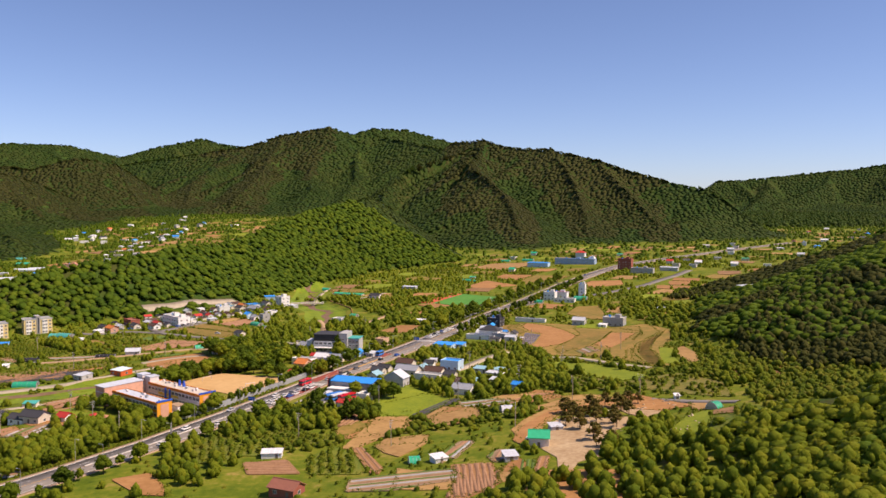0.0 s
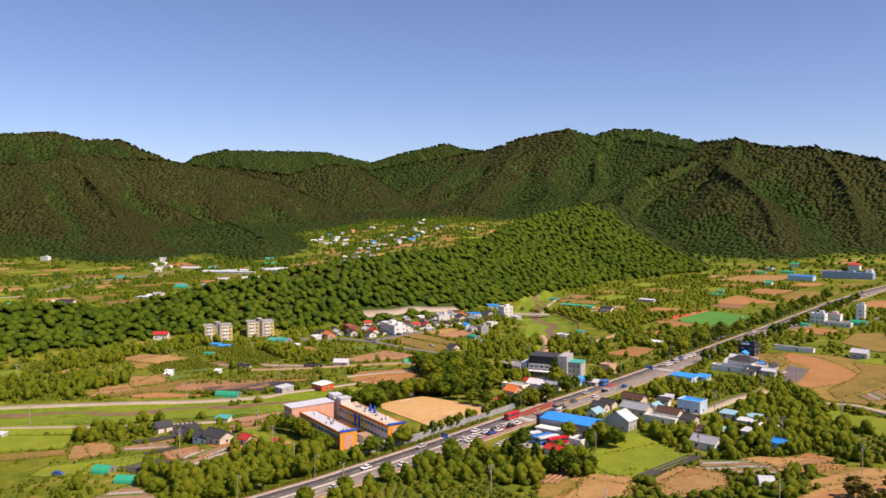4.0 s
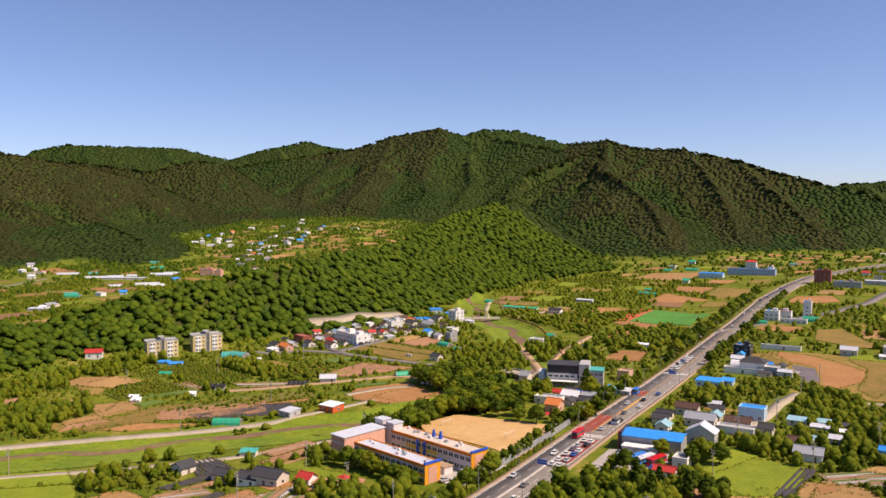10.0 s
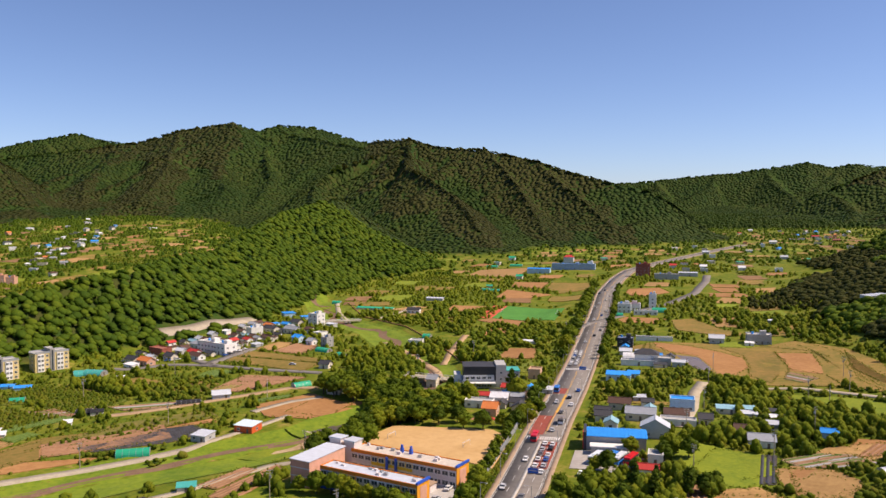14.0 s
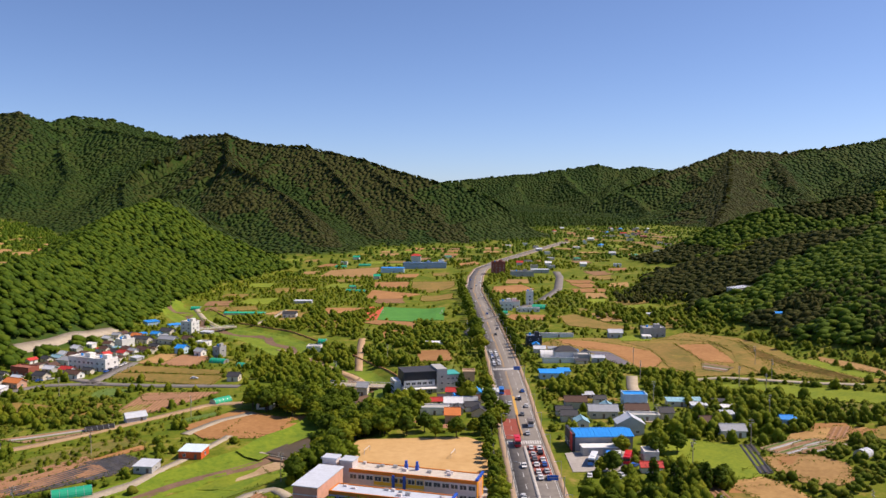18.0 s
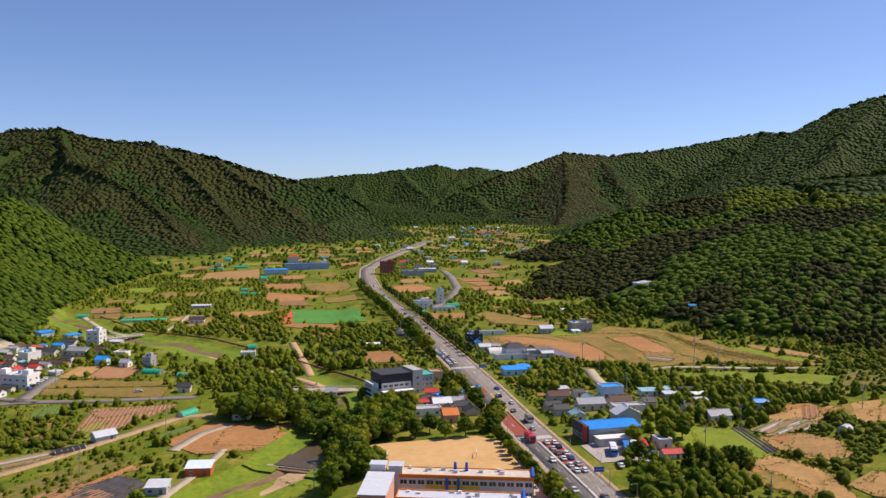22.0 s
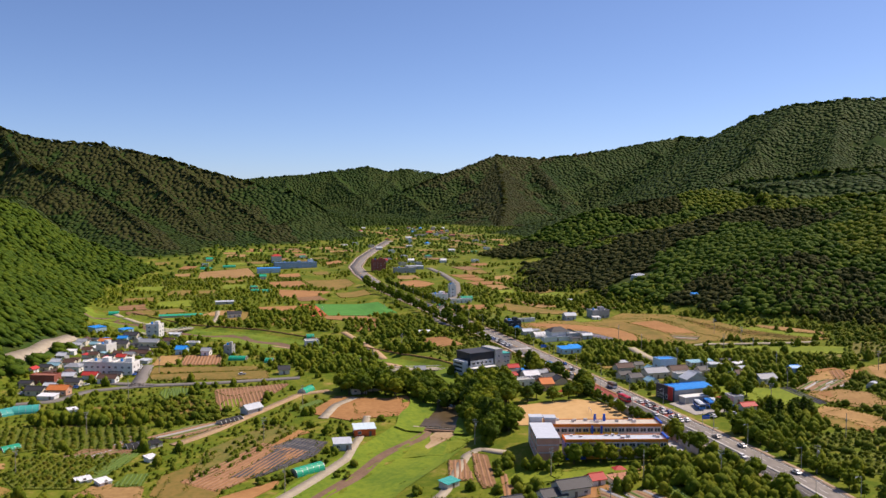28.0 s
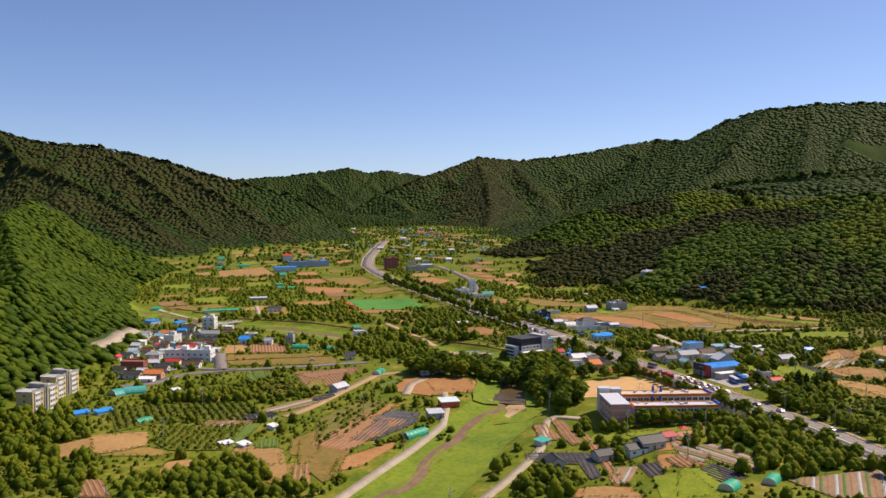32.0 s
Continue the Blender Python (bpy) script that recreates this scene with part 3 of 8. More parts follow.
def boxes(*dims):
    bm = bmesh.new()
    for d in dims:
        box(bm, *d)
    return bm


def prism(bm, profile, a, b, axis="x"):
    """Extrudes a closed profile, given across the axis and up, from a to b."""
    put = (lambda u, z, t: (t, u, z)) if axis == "x" else (lambda u, z, t: (u, t, z))
    lo = [bm.verts.new(put(u, z, a)) for u, z in profile]
    hi = [bm.verts.new(put(u, z, b)) for u, z in profile]
    n = len(profile)
    for k in range(n):
        bm.faces.new([lo[k], lo[(k + 1) % n], hi[(k + 1) % n], hi[k]])
    bm.faces.new(lo[::-1])
    bm.faces.new(hi)
    return bm


def tube(bm, x, y, z0, z1, r0, r1=None, n=8):
    r1 = r0 if r1 is None else r1
    lo = [bm.verts.new((x + r0 * math.cos(6.2832 * k / n), y + r0 * math.sin(6.2832 * k / n), z0)) for k in range(n)]
    hi = [bm.verts.new((x + r1 * math.cos(6.2832 * k / n), y + r1 * math.sin(6.2832 * k / n), z1)) for k in range(n)]
    for k in range(n):
        bm.faces.new([lo[k], lo[(k + 1) % n], hi[(k + 1) % n], hi[k]])
    bm.faces.new(hi)
    return bm


def done(bm):
    bmesh.ops.recalc_face_normals(bm, faces=bm.faces)
    return bm


def root(name, x, y, yaw=0, z=None, label="", category="", group="", kind=""):
    ob = new(name)
    ob.matrix_basis = pose(x, y, gz(x, y) if z is None else z, 0, 0, yaw)
    return tagged(ob, label, category, group, kind)


class Line:
    """A polyline that is asked for places by length along it and offset to its right."""

    def __init__(self, pts):
        self.p = [Vector(a) for a in pts]
        self.s = [0.0]
        for a, b in zip(self.p[:-1], self.p[1:]):
            self.s.append(self.s[-1] + (b - a).length)

    def at(self, s, off=0.0):
        k = max(0, min(len(self.p) - 2, next((i for i in range(len(self.s) - 1) if self.s[i + 1] >= s), len(self.p) - 2)))
        t = (s - self.s[k]) / (self.s[k + 1] - self.s[k])
        q = self.p[k].lerp(self.p[k + 1], t)

        def way(i):
            i = max(0, min(len(self.p) - 2, i))
            return (self.p[i + 1] - self.p[i]).normalized()
        w = way(k - 1).lerp(way(k), min(1, 0.5 + t)) if t < 0.5 else way(k).lerp(way(k + 1), t - 0.5)
        w.normalize()
        return q.x + w.y * off, q.y - w.x * off, math.degrees(math.atan2(w.y, w.x))

    def near(self, x, y):
        """Length along the line at the place nearest to (x, y)."""
        best = (1e9, 0)
        for k in range(len(self.p) - 1):
            a, b = self.p[k], self.p[k + 1]
            u = b - a
            t = max(0, min(1, (Vector((x, y)) - a).dot(u) / u.length_squared))
            d = (a + u * t - Vector((x, y))).length
            if d < best[0]:
                best = (d, self.s[k] + t * u.length)
        return best[1]


def strip(line, off0, off1, lift, s0=None, s1=None, step=5.0, thick=0.0, low=False):
    """A mesh along a line between two offsets; with a thickness it has a kerb's two faces."""
    s0, s1 = 0.0 if s0 is None else s0, line.s[-1] if s1 is None else s1
    n = max(2, int((s1 - s0) / step) + 1)
    rows = []
    for k in range(n):
        s = s0 + (s1 - s0) * k / (n - 1)
        a, b = line.at(s, off0)[:2], line.at(s, off1)[:2]
        za, zb = (gz(*a) + lift, gz(*b) + lift) if low else (float(floor_z(*a)) + lift, float(floor_z(*b)) + lift)
        if thick:
            rows += [(*a, za - thick), (*a, za), (*b, zb), (*b, zb - thick)]
        else:
            rows += [(*a, za), (*b, zb)]
    me = grid_mesh("strip", np.array(rows), n, 4 if thick else 2)
    me.flip_normals()
    return me


# ---- the main road ----
ROAD_LINE = Line(ROAD)
HW = 7.6                                   # half the carriageway
road = tagged(part("road", strip(ROAD_LINE, -HW, HW, 0.16, thick=0.5), ASPHALT), "wide grey asphalt main road through the valley", "road", kind="structure")
for side in (-1, 1):
    a, b = sorted((side * HW, side * (HW + 0.25)))
    tagged(part("kerb", strip(ROAD_LINE, a, b, 0.32, thick=0.6), KERB), "pale stone kerb along the main road", "kerb", kind="structure")
    a, b = sorted((side * (HW + 0.25), side * (HW + 2.4)))
    tagged(part("pavement", strip(ROAD_LINE, a, b, 0.30, thick=0.6), PAVING), "reddish paved footway beside the main road", "pavement", kind="structure")
S_CROSS = ROAD_LINE.near(-68, 443)
S_CROSS_FAR = ROAD_LINE.near(-6, 571)


def marking(name, mat, s0, s1, o0, o1, lift=0.175):
    return part(name, strip(ROAD_LINE, o0, o1, lift, s0, s1), mat, road)


for s0, s1 in ((0, S_CROSS - 6), (S_CROSS + 6, S_CROSS_FAR - 6), (S_CROSS_FAR + 6, ROAD_LINE.s[-1])):
    for o in (-0.35, 0.2):
        marking("centre_line", YELLOW_LINE, s0, s1, o, o + 0.15)
    for o in (-7.2, 7.05):
        marking("edge_line", WHITE_LINE, s0, s1, o, o + 0.15)
dash = 0
s = 20.0
while s < S_CROSS_FAR + 420 and dash < 280:
    if abs(s - S_CROSS) > 9 and abs(s - S_CROSS_FAR) > 9:
        for o in (-3.7, 3.5):
            marking("lane_dash", WHITE_LINE, s, s + 5, o, o + 0.16)
            dash += 1
    s += 12.0
for sc in (S_CROSS, S_CROSS_FAR):
    for k in range(15):
        marking("crossing_bar", WHITE_LINE, sc - 2.2, sc + 2.2, -7.0 + k * 0.97, -6.5 + k * 0.97)
marking("red_lane", RED_LANE, S_CROSS + 5, S_CROSS + 36, -7.0, -0.6, 0.170)
marking("red_lane", RED_LANE, S_CROSS - 40, S_CROSS - 5, 0.8, 7.0, 0.170)
marking("red_lane", RED_LANE, S_CROSS + 80, S_CROSS + 92, -7.0, -0.6, 0.170)
marking("hatched_island", YELLOW_LINE, S_CROSS + 42, S_CROSS + 78, -0.2, 0.9, 0.172)
tagged(part("median", strip(ROAD_LINE, -0.9, 0.3, 0.42, S_CROSS - 150, S_CROSS - 6, thick=0.4), KERB), "narrow raised kerbstone median dividing the road", "median", kind="structure")
tagged(part("median", strip(ROAD_LINE, -0.4, 0.5, 0.42, S_CROSS + 10, S_CROSS + 42, thick=0.4), mottled("median_paint", (0.40, 0.20, 0.08), (0.50, 0.28, 0.12), 0.4)),
       "narrow raised ochre median dividing the road", "median", kind="structure")

# ---- fields, lanes and woods in plan ----
FIELDS, WOODLOTS, HOUSES = [], [], []


def inside(poly, x, y):
    hit, n = np.zeros(np.shape(x), bool), len(poly)
    for k in range(n):
        (x0, y0), (x1, y1) = poly[k], poly[(k + 1) % n]
        if y0 == y1:
            continue
        hit ^= ((y0 > y) != (y1 > y)) & (x < (x1 - x0) * (y - y0) / (y1 - y0) + x0)
    return hit


def sheet(poly, lift, round_off=True):
    """A field's surface: the outline with softened corners, finely split, laid on the land."""
    if round_off:
        soft = []
        for k in range(len(poly)):
            p, a, b = Vector(poly[k]), Vector(poly[k - 1]), Vector(poly[(k + 1) % len(poly)])
            soft += [p.lerp(a, 0.07), p.lerp(p.lerp(a, 0.07).lerp(p.lerp(b, 0.07), 0.5), 0.6), p.lerp(b, 0.07)]
        poly = [(q.x, q.y) for q in soft]
    bm = bmesh.new()
    f = bm.faces.new([bm.verts.new((x, y, 0)) for x, y in poly])
    if f.normal.z < 0 or (f.normal_update() or f.normal.z < 0):
        f.normal_flip()
    bmesh.ops.triangulate(bm, faces=bm.faces)
    for _ in range(3):
        long = [e for e in bm.edges if e.calc_length() > 14]
        if not long:
            break
        bmesh.ops.subdivide_edges(bm, edges=long, cuts=1)
        bmesh.ops.triangulate(bm, faces=[q for q in bm.faces if len(q.verts) > 3])
    co = np.array([v.co[:] for v in bm.verts])
    z = land(co[:, 0], co[:, 1])[0] + lift
    for v, h in zip(bm.verts, z):
        v.co.z = h
    rim = [e for e in bm.edges if e.is_boundary]
    ext = bmesh.ops.extrude_edge_only(bm, edges=rim)
    for v in [g for g in ext["geom"] if isinstance(g, bmesh.types.BMVert)]:
        v.co.z -= 1.2
    return bm


def rows_in(poly, gap, turn=None, inset=1.0):
    """Parallel rows across a field along its longest side: pairs of ends."""
    n = len(poly)
    if turn is None:
        a, b = max(((Vector(poly[k]), Vector(poly[(k + 1) % n])) for k in range(n)), key=lambda e: (e[0] - e[1]).length)
        turn = math.atan2(b.y - a.y, b.x - a.x)
    c, s = math.cos(turn), math.sin(turn)
    loc = [(x * c + y * s, -x * s + y * c) for x, y in poly]
    v = min(p[1] for p in loc) + gap * 0.6
    out = []
    while v < max(p[1] for p in loc):
        cuts = sorted(loc[k][0] + (v - loc[k][1]) / (loc[(k + 1) % n][1] - loc[k][1]) * (loc[(k + 1) % n][0] - loc[k][0])
                      for k in range(n) if (loc[k][1] > v) != (loc[(k + 1) % n][1] > v))
        for u0, u1 in zip(cuts[::2], cuts[1::2]):
            if u1 - u0 > 3 * inset:
                out.append(((u0 + inset) * c - v * s, (u0 + inset) * s + v * c, (u1 - inset) * c - v * s, (u1 - inset) * s + v * c))
        v += gap
    return out


def ridge_mesh(rows, width, height, lift, rng):
    pts, faces = [], []
    for x0, y0, x1, y1 in rows:
        n = max(2, int(math.hypot(x1 - x0, y1 - y0) / 7) + 1)
        nx, ny = -(y1 - y0), x1 - x0
        k = width / 2 / max(1e-6, math.hypot(nx, ny))
        nx, ny = nx * k, ny * k
        base = len(pts)
        for i in range(n):
            t = i / (n - 1)
            x, y = x0 + t * (x1 - x0), y0 + t * (y1 - y0)
            z = float(floor_z(x, y)) + lift
            h = height * rng.uniform(0.8, 1.15)
            pts += [(x + nx, y + ny, z), (x + nx * 0.4, y + ny * 0.4, z + h), (x - nx * 0.4, y - ny * 0.4, z + h), (x - nx, y - ny, z)]
        for i in range(n - 1):
            for j in range(3):
                a = base + 4 * i + j
                faces.append((a, a + 1, a + 5, a + 4))
    me = bpy.data.meshes.new("rows")
    if faces:
        fill_mesh(me, np.array(pts), np.array(faces))
    return me


ORCHARD_ROWS, EDGES = [], []


def field(kind, poly):
    FIELDS.append(poly)
    rng = random.Random(len(FIELDS))
    ob = tagged(part("field", sheet(poly, 0.24 + 0.02 * (len(FIELDS) % 9)), FIELD_MATS[kind]), FIELD_LABELS[kind], "field", "fields in the valley")
    near = min(math.hypot(x + 150, y - 250) for x, y in poly) < 520
    if kind in ("ridges", "soil", "mulch", "plots", "crop") and near:
        gap = {"ridges": 2.2, "soil": 2.0, "mulch": 2.0, "plots": 2.6, "crop": 1.8}[kind]
        rows = rows_in(poly, gap)
        if kind == "plots":
            for k, (mat, what) in enumerate(((ROW_GREEN, "leafy green vegetable beds"), (ROW_SOIL, "bare earth beds"), (ROW_GREY, "beds under grey plastic film"))):
                if rows[k::3]:
                    tagged(part("beds", ridge_mesh(rows[k::3], 1.5, 0.30, 0.26, rng), mat, ob, what), kind="stuff")
        elif rows:
            mat = {"ridges": ROW_SOIL, "soil": ROW_SOIL, "mulch": ROW_FILM, "crop": ROW_GREEN}[kind]
            tagged(part("ridge_rows", ridge_mesh(rows, gap * 0.62, 0.35, 0.26, rng), mat, ob), kind="stuff")
    edges = []
    for k in range(len(poly)):
        (x0, y0), (x1, y1) = poly[k], poly[(k + 1) % len(poly)]
        if math.hypot(x1 - x0, y1 - y0) > 5 and rng.random() < 0.75 and kind not in ("sand", "paddy"):
            edges.append((x0, y0, x1, y1))
    if edges:
        EDGES.append((ob, edges))
    if kind in ("orchard", "scrub"):
        ORCHARD_ROWS.append((ob, poly, kind))
    return ob


def lane(kind, line, width):
    mat = {"concrete": CONCRETE, "asphalt": ASPHALT, "dirt": DIRT}[kind]
    label = {"concrete": "narrow pale concrete farm lane", "asphalt": "narrow grey asphalt side road", "dirt": "unpaved dirt track between fields"}[kind]
    LANES.append(line)
    w = Line([Vector(p) for p in line])
    return tagged(part("lane", strip(w, -width / 2, width / 2, 0.40, thick=0.7, low=True), mat), label, "lane", kind="structure")


LANES = []


def wood(kind, poly):
    WOODLOTS.append((kind, poly))


# fields
field("straw", [(50, 620), (62, 643), (91, 633), (118, 606), (152, 610), (159, 566), (147, 520), (130, 486), (125, 436), (121, 421), (110, 445), (97, 482), (78, 498), (65, 510), (57, 545)])
field("tan", [(-351, 575), (-329, 563), (-339, 542), (-361, 544)])
field("straw", [(-361, 542), (-340, 540), (-336, 527), (-341, 523)])
field("tan", [(-342, 514), (-329, 507), (-342, 497), (-360, 491), (-355, 500)])
field("soil", [(-376, 514), (-371, 510), (-376, 488), (-385, 496)])
field("orchard", [(-324, 623), (-291, 602), (-262, 577), (-285, 547), (-316, 575), (-340, 573)])
field("orchard", [(-321, 567), (-288, 543), (-317, 512), (-335, 528), (-335, 544)])
field("tan", [(-316, 508), (-297, 499), (-318, 461), (-325, 467), (-313, 490)])
field("straw", [(-288, 506), (-259, 516), (-279, 498), (-288, 483), (-289, 468), (-305, 453), (-309, 457), (-296, 477), (-300, 488)])
field("ridges", [(-308, 474), (-300, 472), (-316, 450), (-318, 460)])
field("clay", [(-288, 469), (-255, 472), (-259, 467), (-287, 455), (-301, 456)])
field("mulch", [(-270, 486), (-223, 514), (-215, 499), (-229, 487), (-260, 480)])
field("clay", [(-272, 492), (-215, 524), (-212, 517), (-220, 516), (-272, 486)])
field("scrub", [(-260, 526), (-219, 542), (-212, 527), (-269, 495), (-284, 491)])
field("clay", [(-196, 546), (-166, 564), (-146, 533), (-162, 509), (-189, 520)])
field("straw", [(-218, 691), (-160, 648), (-172, 626), (-223, 675)])
field("tan", [(-189, 743), (-177, 733), (-193, 706), (-207, 716)])
field("ridges", [(-176, 732), (-158, 715), (-173, 686), (-193, 703)])
field("straw", [(-207, 710), (-161, 667), (-160, 651), (-217, 693)])
field("soil", [(-207, 626), (-168, 608), (-205, 580), (-226, 583)])
field("crop", [(-224, 647), (-214, 640), (-223, 623), (-232, 628)])
field("plots", [(-273, 562), (-248, 567), (-224, 561), (-234, 554), (-262, 552)])
field("soil", [(-299, 563), (-283, 546), (-287, 541), (-304, 558)])
field("crop", [(-297, 517), (-290, 512), (-299, 498), (-307, 506)])
field("soil", [(-180, 443), (-178, 436), (-200, 409), (-206, 410), (-197, 424)])
field("mulch", [(-224, 415), (-209, 399), (-229, 378), (-235, 379), (-222, 395), (-229, 408)])
field("ridges", [(-182, 426), (-191, 412), (-203, 395), (-231, 367), (-234, 369), (-207, 398)])
field("clay", [(-245, 377), (-230, 364), (-237, 355), (-254, 373)])
field("mulch", [(-208, 376), (-203, 369), (-212, 360), (-217, 364)])
field("ridges", [(-199, 369), (-187, 366), (-196, 352), (-205, 359)])
field("grass", [(-206, 358), (-196, 348), (-218, 327), (-228, 346)])
field("plots", [(-177, 369), (-169, 364), (-173, 345), (-185, 334), (-191, 338), (-188, 354)])
field("crop", [(-165, 364), (-158, 362), (-169, 343), (-173, 344)])
field("plots", [(-190, 323), (-172, 312), (-154, 302), (-184, 290), (-196, 303)])
field("grass", [(-182, 399), (-157, 387), (-168, 380), (-184, 391)])
field("clay", [(-190, 384), (-178, 381), (-171, 371), (-188, 372), (-195, 378)])
field("tan", [(-373, 547), (-372, 569), (-349, 572), (-330, 558), (-346, 541)])
field("tan", [(-328, 501), (-309, 514), (-298, 498), (-311, 478)])
field("straw", [(-321, 450), (-327, 465), (-313, 481), (-304, 476), (-310, 461)])
field("straw", [(-304, 476), (-286, 502), (-277, 476), (-299, 455), (-311, 448)])
field("ridges", [(-286, 494), (-236, 518), (-228, 493), (-280, 475)])
field("straw", [(-297, 335), (-256, 363), (-249, 357), (-288, 327)])
field("tan", [(-256, 368), (-243, 376), (-235, 370), (-234, 356), (-244, 351)])
field("plots", [(-233, 371), (-217, 381), (-210, 374), (-229, 366)])
field("clay", [(-211, 363), (-197, 374), (-192, 369), (-198, 358)])
field("grass", [(-245, 339), (-213, 366), (-207, 352), (-224, 328), (-242, 329)])
field("mulch", [(-210, 338), (-202, 352), (-192, 351), (-196, 334)])
field("plots", [(-198, 357), (-188, 370), (-179, 378), (-182, 358), (-191, 354)])
field("mulch", [(-235, 411), (-228, 418), (-212, 400), (-213, 396), (-224, 393)])
field("grass", [(-338, 375), (-281, 399), (-270, 384), (-296, 373), (-326, 364)])
field("grass", [(-326, 364), (-268, 382), (-257, 364), (-303, 341)])
field("soil", [(-210, 424), (-193, 443), (-188, 439), (-202, 419)])
field("plots", [(-312, 558), (-292, 555), (-276, 570), (-275, 553), (-299, 545)])
field("grass", [(-197, 408), (-185, 413), (-176, 396), (-185, 393)])
field("crop", [(-315, 525), (-288, 547), (-282, 540), (-308, 517)])
field("clay", [(-33, 652), (-15, 646), (-27, 611), (-49, 621)])
field("clay", [(81, 1078), (119, 1058), (93, 1001), (65, 1032)])
field("straw", [(121, 1056), (165, 1030), (140, 975), (98, 953), (97, 998)])
field("clay", [(55, 1010), (89, 948), (48, 926), (27, 949)])
field("tan", [(75, 1243), (148, 1243), (98, 1129), (38, 1171)])
field("straw", [(84, 936), (114, 922), (96, 883), (69, 902)])
field("clay", [(173, 947), (208, 946), (201, 904), (164, 887), (151, 906)])
field("soil", [(-130, 967), (-106, 968), (-109, 941), (-134, 941)])
field("straw", [(-120, 964), (-83, 953), (-86, 926), (-120, 932)])
field("grass", [(-157, 956), (-132, 956), (-104, 888), (-130, 880)])
field("straw", [(-94, 845), (-58, 892), (-45, 883), (-72, 840)])
field("tan", [(-90, 898), (-63, 912), (-50, 903), (-76, 881)])
field("clay", [(-179, 527), (-168, 545), (-138, 537), (-146, 518), (-163, 514)])
field("soil", [(-210, 619), (-177, 611), (-182, 601), (-208, 604)])
field("crop", [(-233, 640), (-226, 649), (-218, 645), (-228, 625), (-236, 624)])
field("grass", [(-225, 589), (-212, 599), (-205, 596), (-221, 574)])
field("crop", [(-196, 558), (-177, 565), (-177, 559), (-197, 551)])
field("mulch", [(-240, 509), (-221, 513), (-217, 505), (-226, 490), (-241, 501)])
field("grass", [(-184, 477), (-171, 478), (-172, 467), (-166, 466), (-169, 456), (-184, 453), (-200, 466)])
field("grass", [(-9, 411), (6, 402), (-1, 379), (-18, 376), (-30, 392)])
field("clay", [(9, 374), (17, 360), (4, 345), (-6, 355), (-2, 369)])
field("tan", [(65, 380), (77, 372), (40, 355), (43, 365)])
field("clay", [(51, 387), (58, 380), (41, 372), (42, 380)])
field("ridges", [(48, 394), (54, 389), (40, 380), (31, 383)])
field("plots", [(22, 391), (32, 388), (35, 374), (19, 376), (16, 384)])
field("mulch", [(5, 401), (10, 399), (-8, 370), (-14, 370)])
field("clay", [(-34, 365), (-12, 359), (-18, 342), (-44, 335), (-46, 351)])
field("straw", [(-19, 501), (6, 486), (4, 480), (-23, 495)])
field("paddy", [(61, 596), (71, 585), (62, 550), (54, 545), (56, 565)])
field("clay", [(67, 642), (83, 621), (91, 598), (95, 574), (83, 547), (67, 533), (58, 535), (64, 552), (72, 587), (64, 604), (61, 625)])
field("straw", [(98, 608), (123, 586), (109, 556), (88, 524), (74, 508), (73, 529), (88, 555), (99, 583)])
field("clay", [(120, 581), (135, 565), (117, 529), (106, 511), (99, 531), (112, 558)])
field("plots", [(96, 528), (99, 504), (87, 499), (84, 513)])
field("straw", [(126, 610), (144, 594), (135, 547), (113, 498), (104, 459), (109, 438), (98, 483), (106, 509), (125, 534), (140, 568)])
field("clay", [(153, 604), (149, 557), (123, 515), (113, 481), (111, 445), (111, 435), (108, 462), (117, 500), (138, 550)])
field("straw", [(152, 558), (136, 520), (126, 492), (123, 462), (118, 435), (112, 437), (116, 480), (124, 512)])
field("grass", [(132, 495), (138, 483), (130, 455), (128, 429), (120, 437), (124, 462)])
field("tan", [(145, 489), (144, 462), (138, 436), (133, 433), (133, 457), (137, 480)])
field("straw", [(39, 630), (63, 639), (56, 621), (62, 598), (52, 584), (42, 614)])
field("straw", [(121, 732), (141, 733), (136, 679), (144, 647), (121, 651), (105, 687)])
field("straw", [(166, 760), (168, 746), (154, 739), (154, 756)])
field("grass", [(108, 628), (135, 624), (117, 603), (100, 612)])
field("clay", [(27, 310), (33, 331), (46, 352), (66, 360), (87, 370), (96, 350), (104, 333), (90, 331), (76, 342), (57, 353), (44, 338), (35, 318), (29, 303)])
field("sand", [(44, 330), (50, 338), (58, 334), (66, 328), (75, 326), (72, 314), (66, 308), (65, 296), (58, 288), (54, 276), (46, 272), (42, 262), (38, 263), (40, 280), (36, 294), (40, 306)])
field("grass", [(83, 298), (96, 316), (105, 319), (97, 292), (81, 278)])
field("soil", [(106, 316), (115, 316), (110, 303), (103, 309)])
field("orchard", [(102, 305), (109, 300), (98, 271), (93, 283)])
field("tan", [(-30, 370), (-15, 369), (-16, 348), (-22, 338), (-32, 342), (-32, 366)])
field("straw", [(-46, 351), (-39, 363), (-29, 357), (-33, 350), (-43, 336)])
field("clay", [(-7, 363), (2, 385), (14, 376), (13, 356), (3, 349)])
field("tan", [(-27, 323), (-23, 334), (-5, 334), (-6, 319), (-16, 303), (-22, 311)])
field("ridges", [(-36, 322), (-32, 324), (-21, 290), (-22, 283), (-25, 284)])
field("grass", [(-30, 412), (-18, 434), (-1, 402), (-12, 368), (-30, 370), (-33, 380)])
field("plots", [(-3, 296), (8, 317), (12, 316), (6, 300), (0, 288)])
field("orchard", [(-52, 311), (-43, 326), (-32, 311), (-28, 285), (-48, 292)])
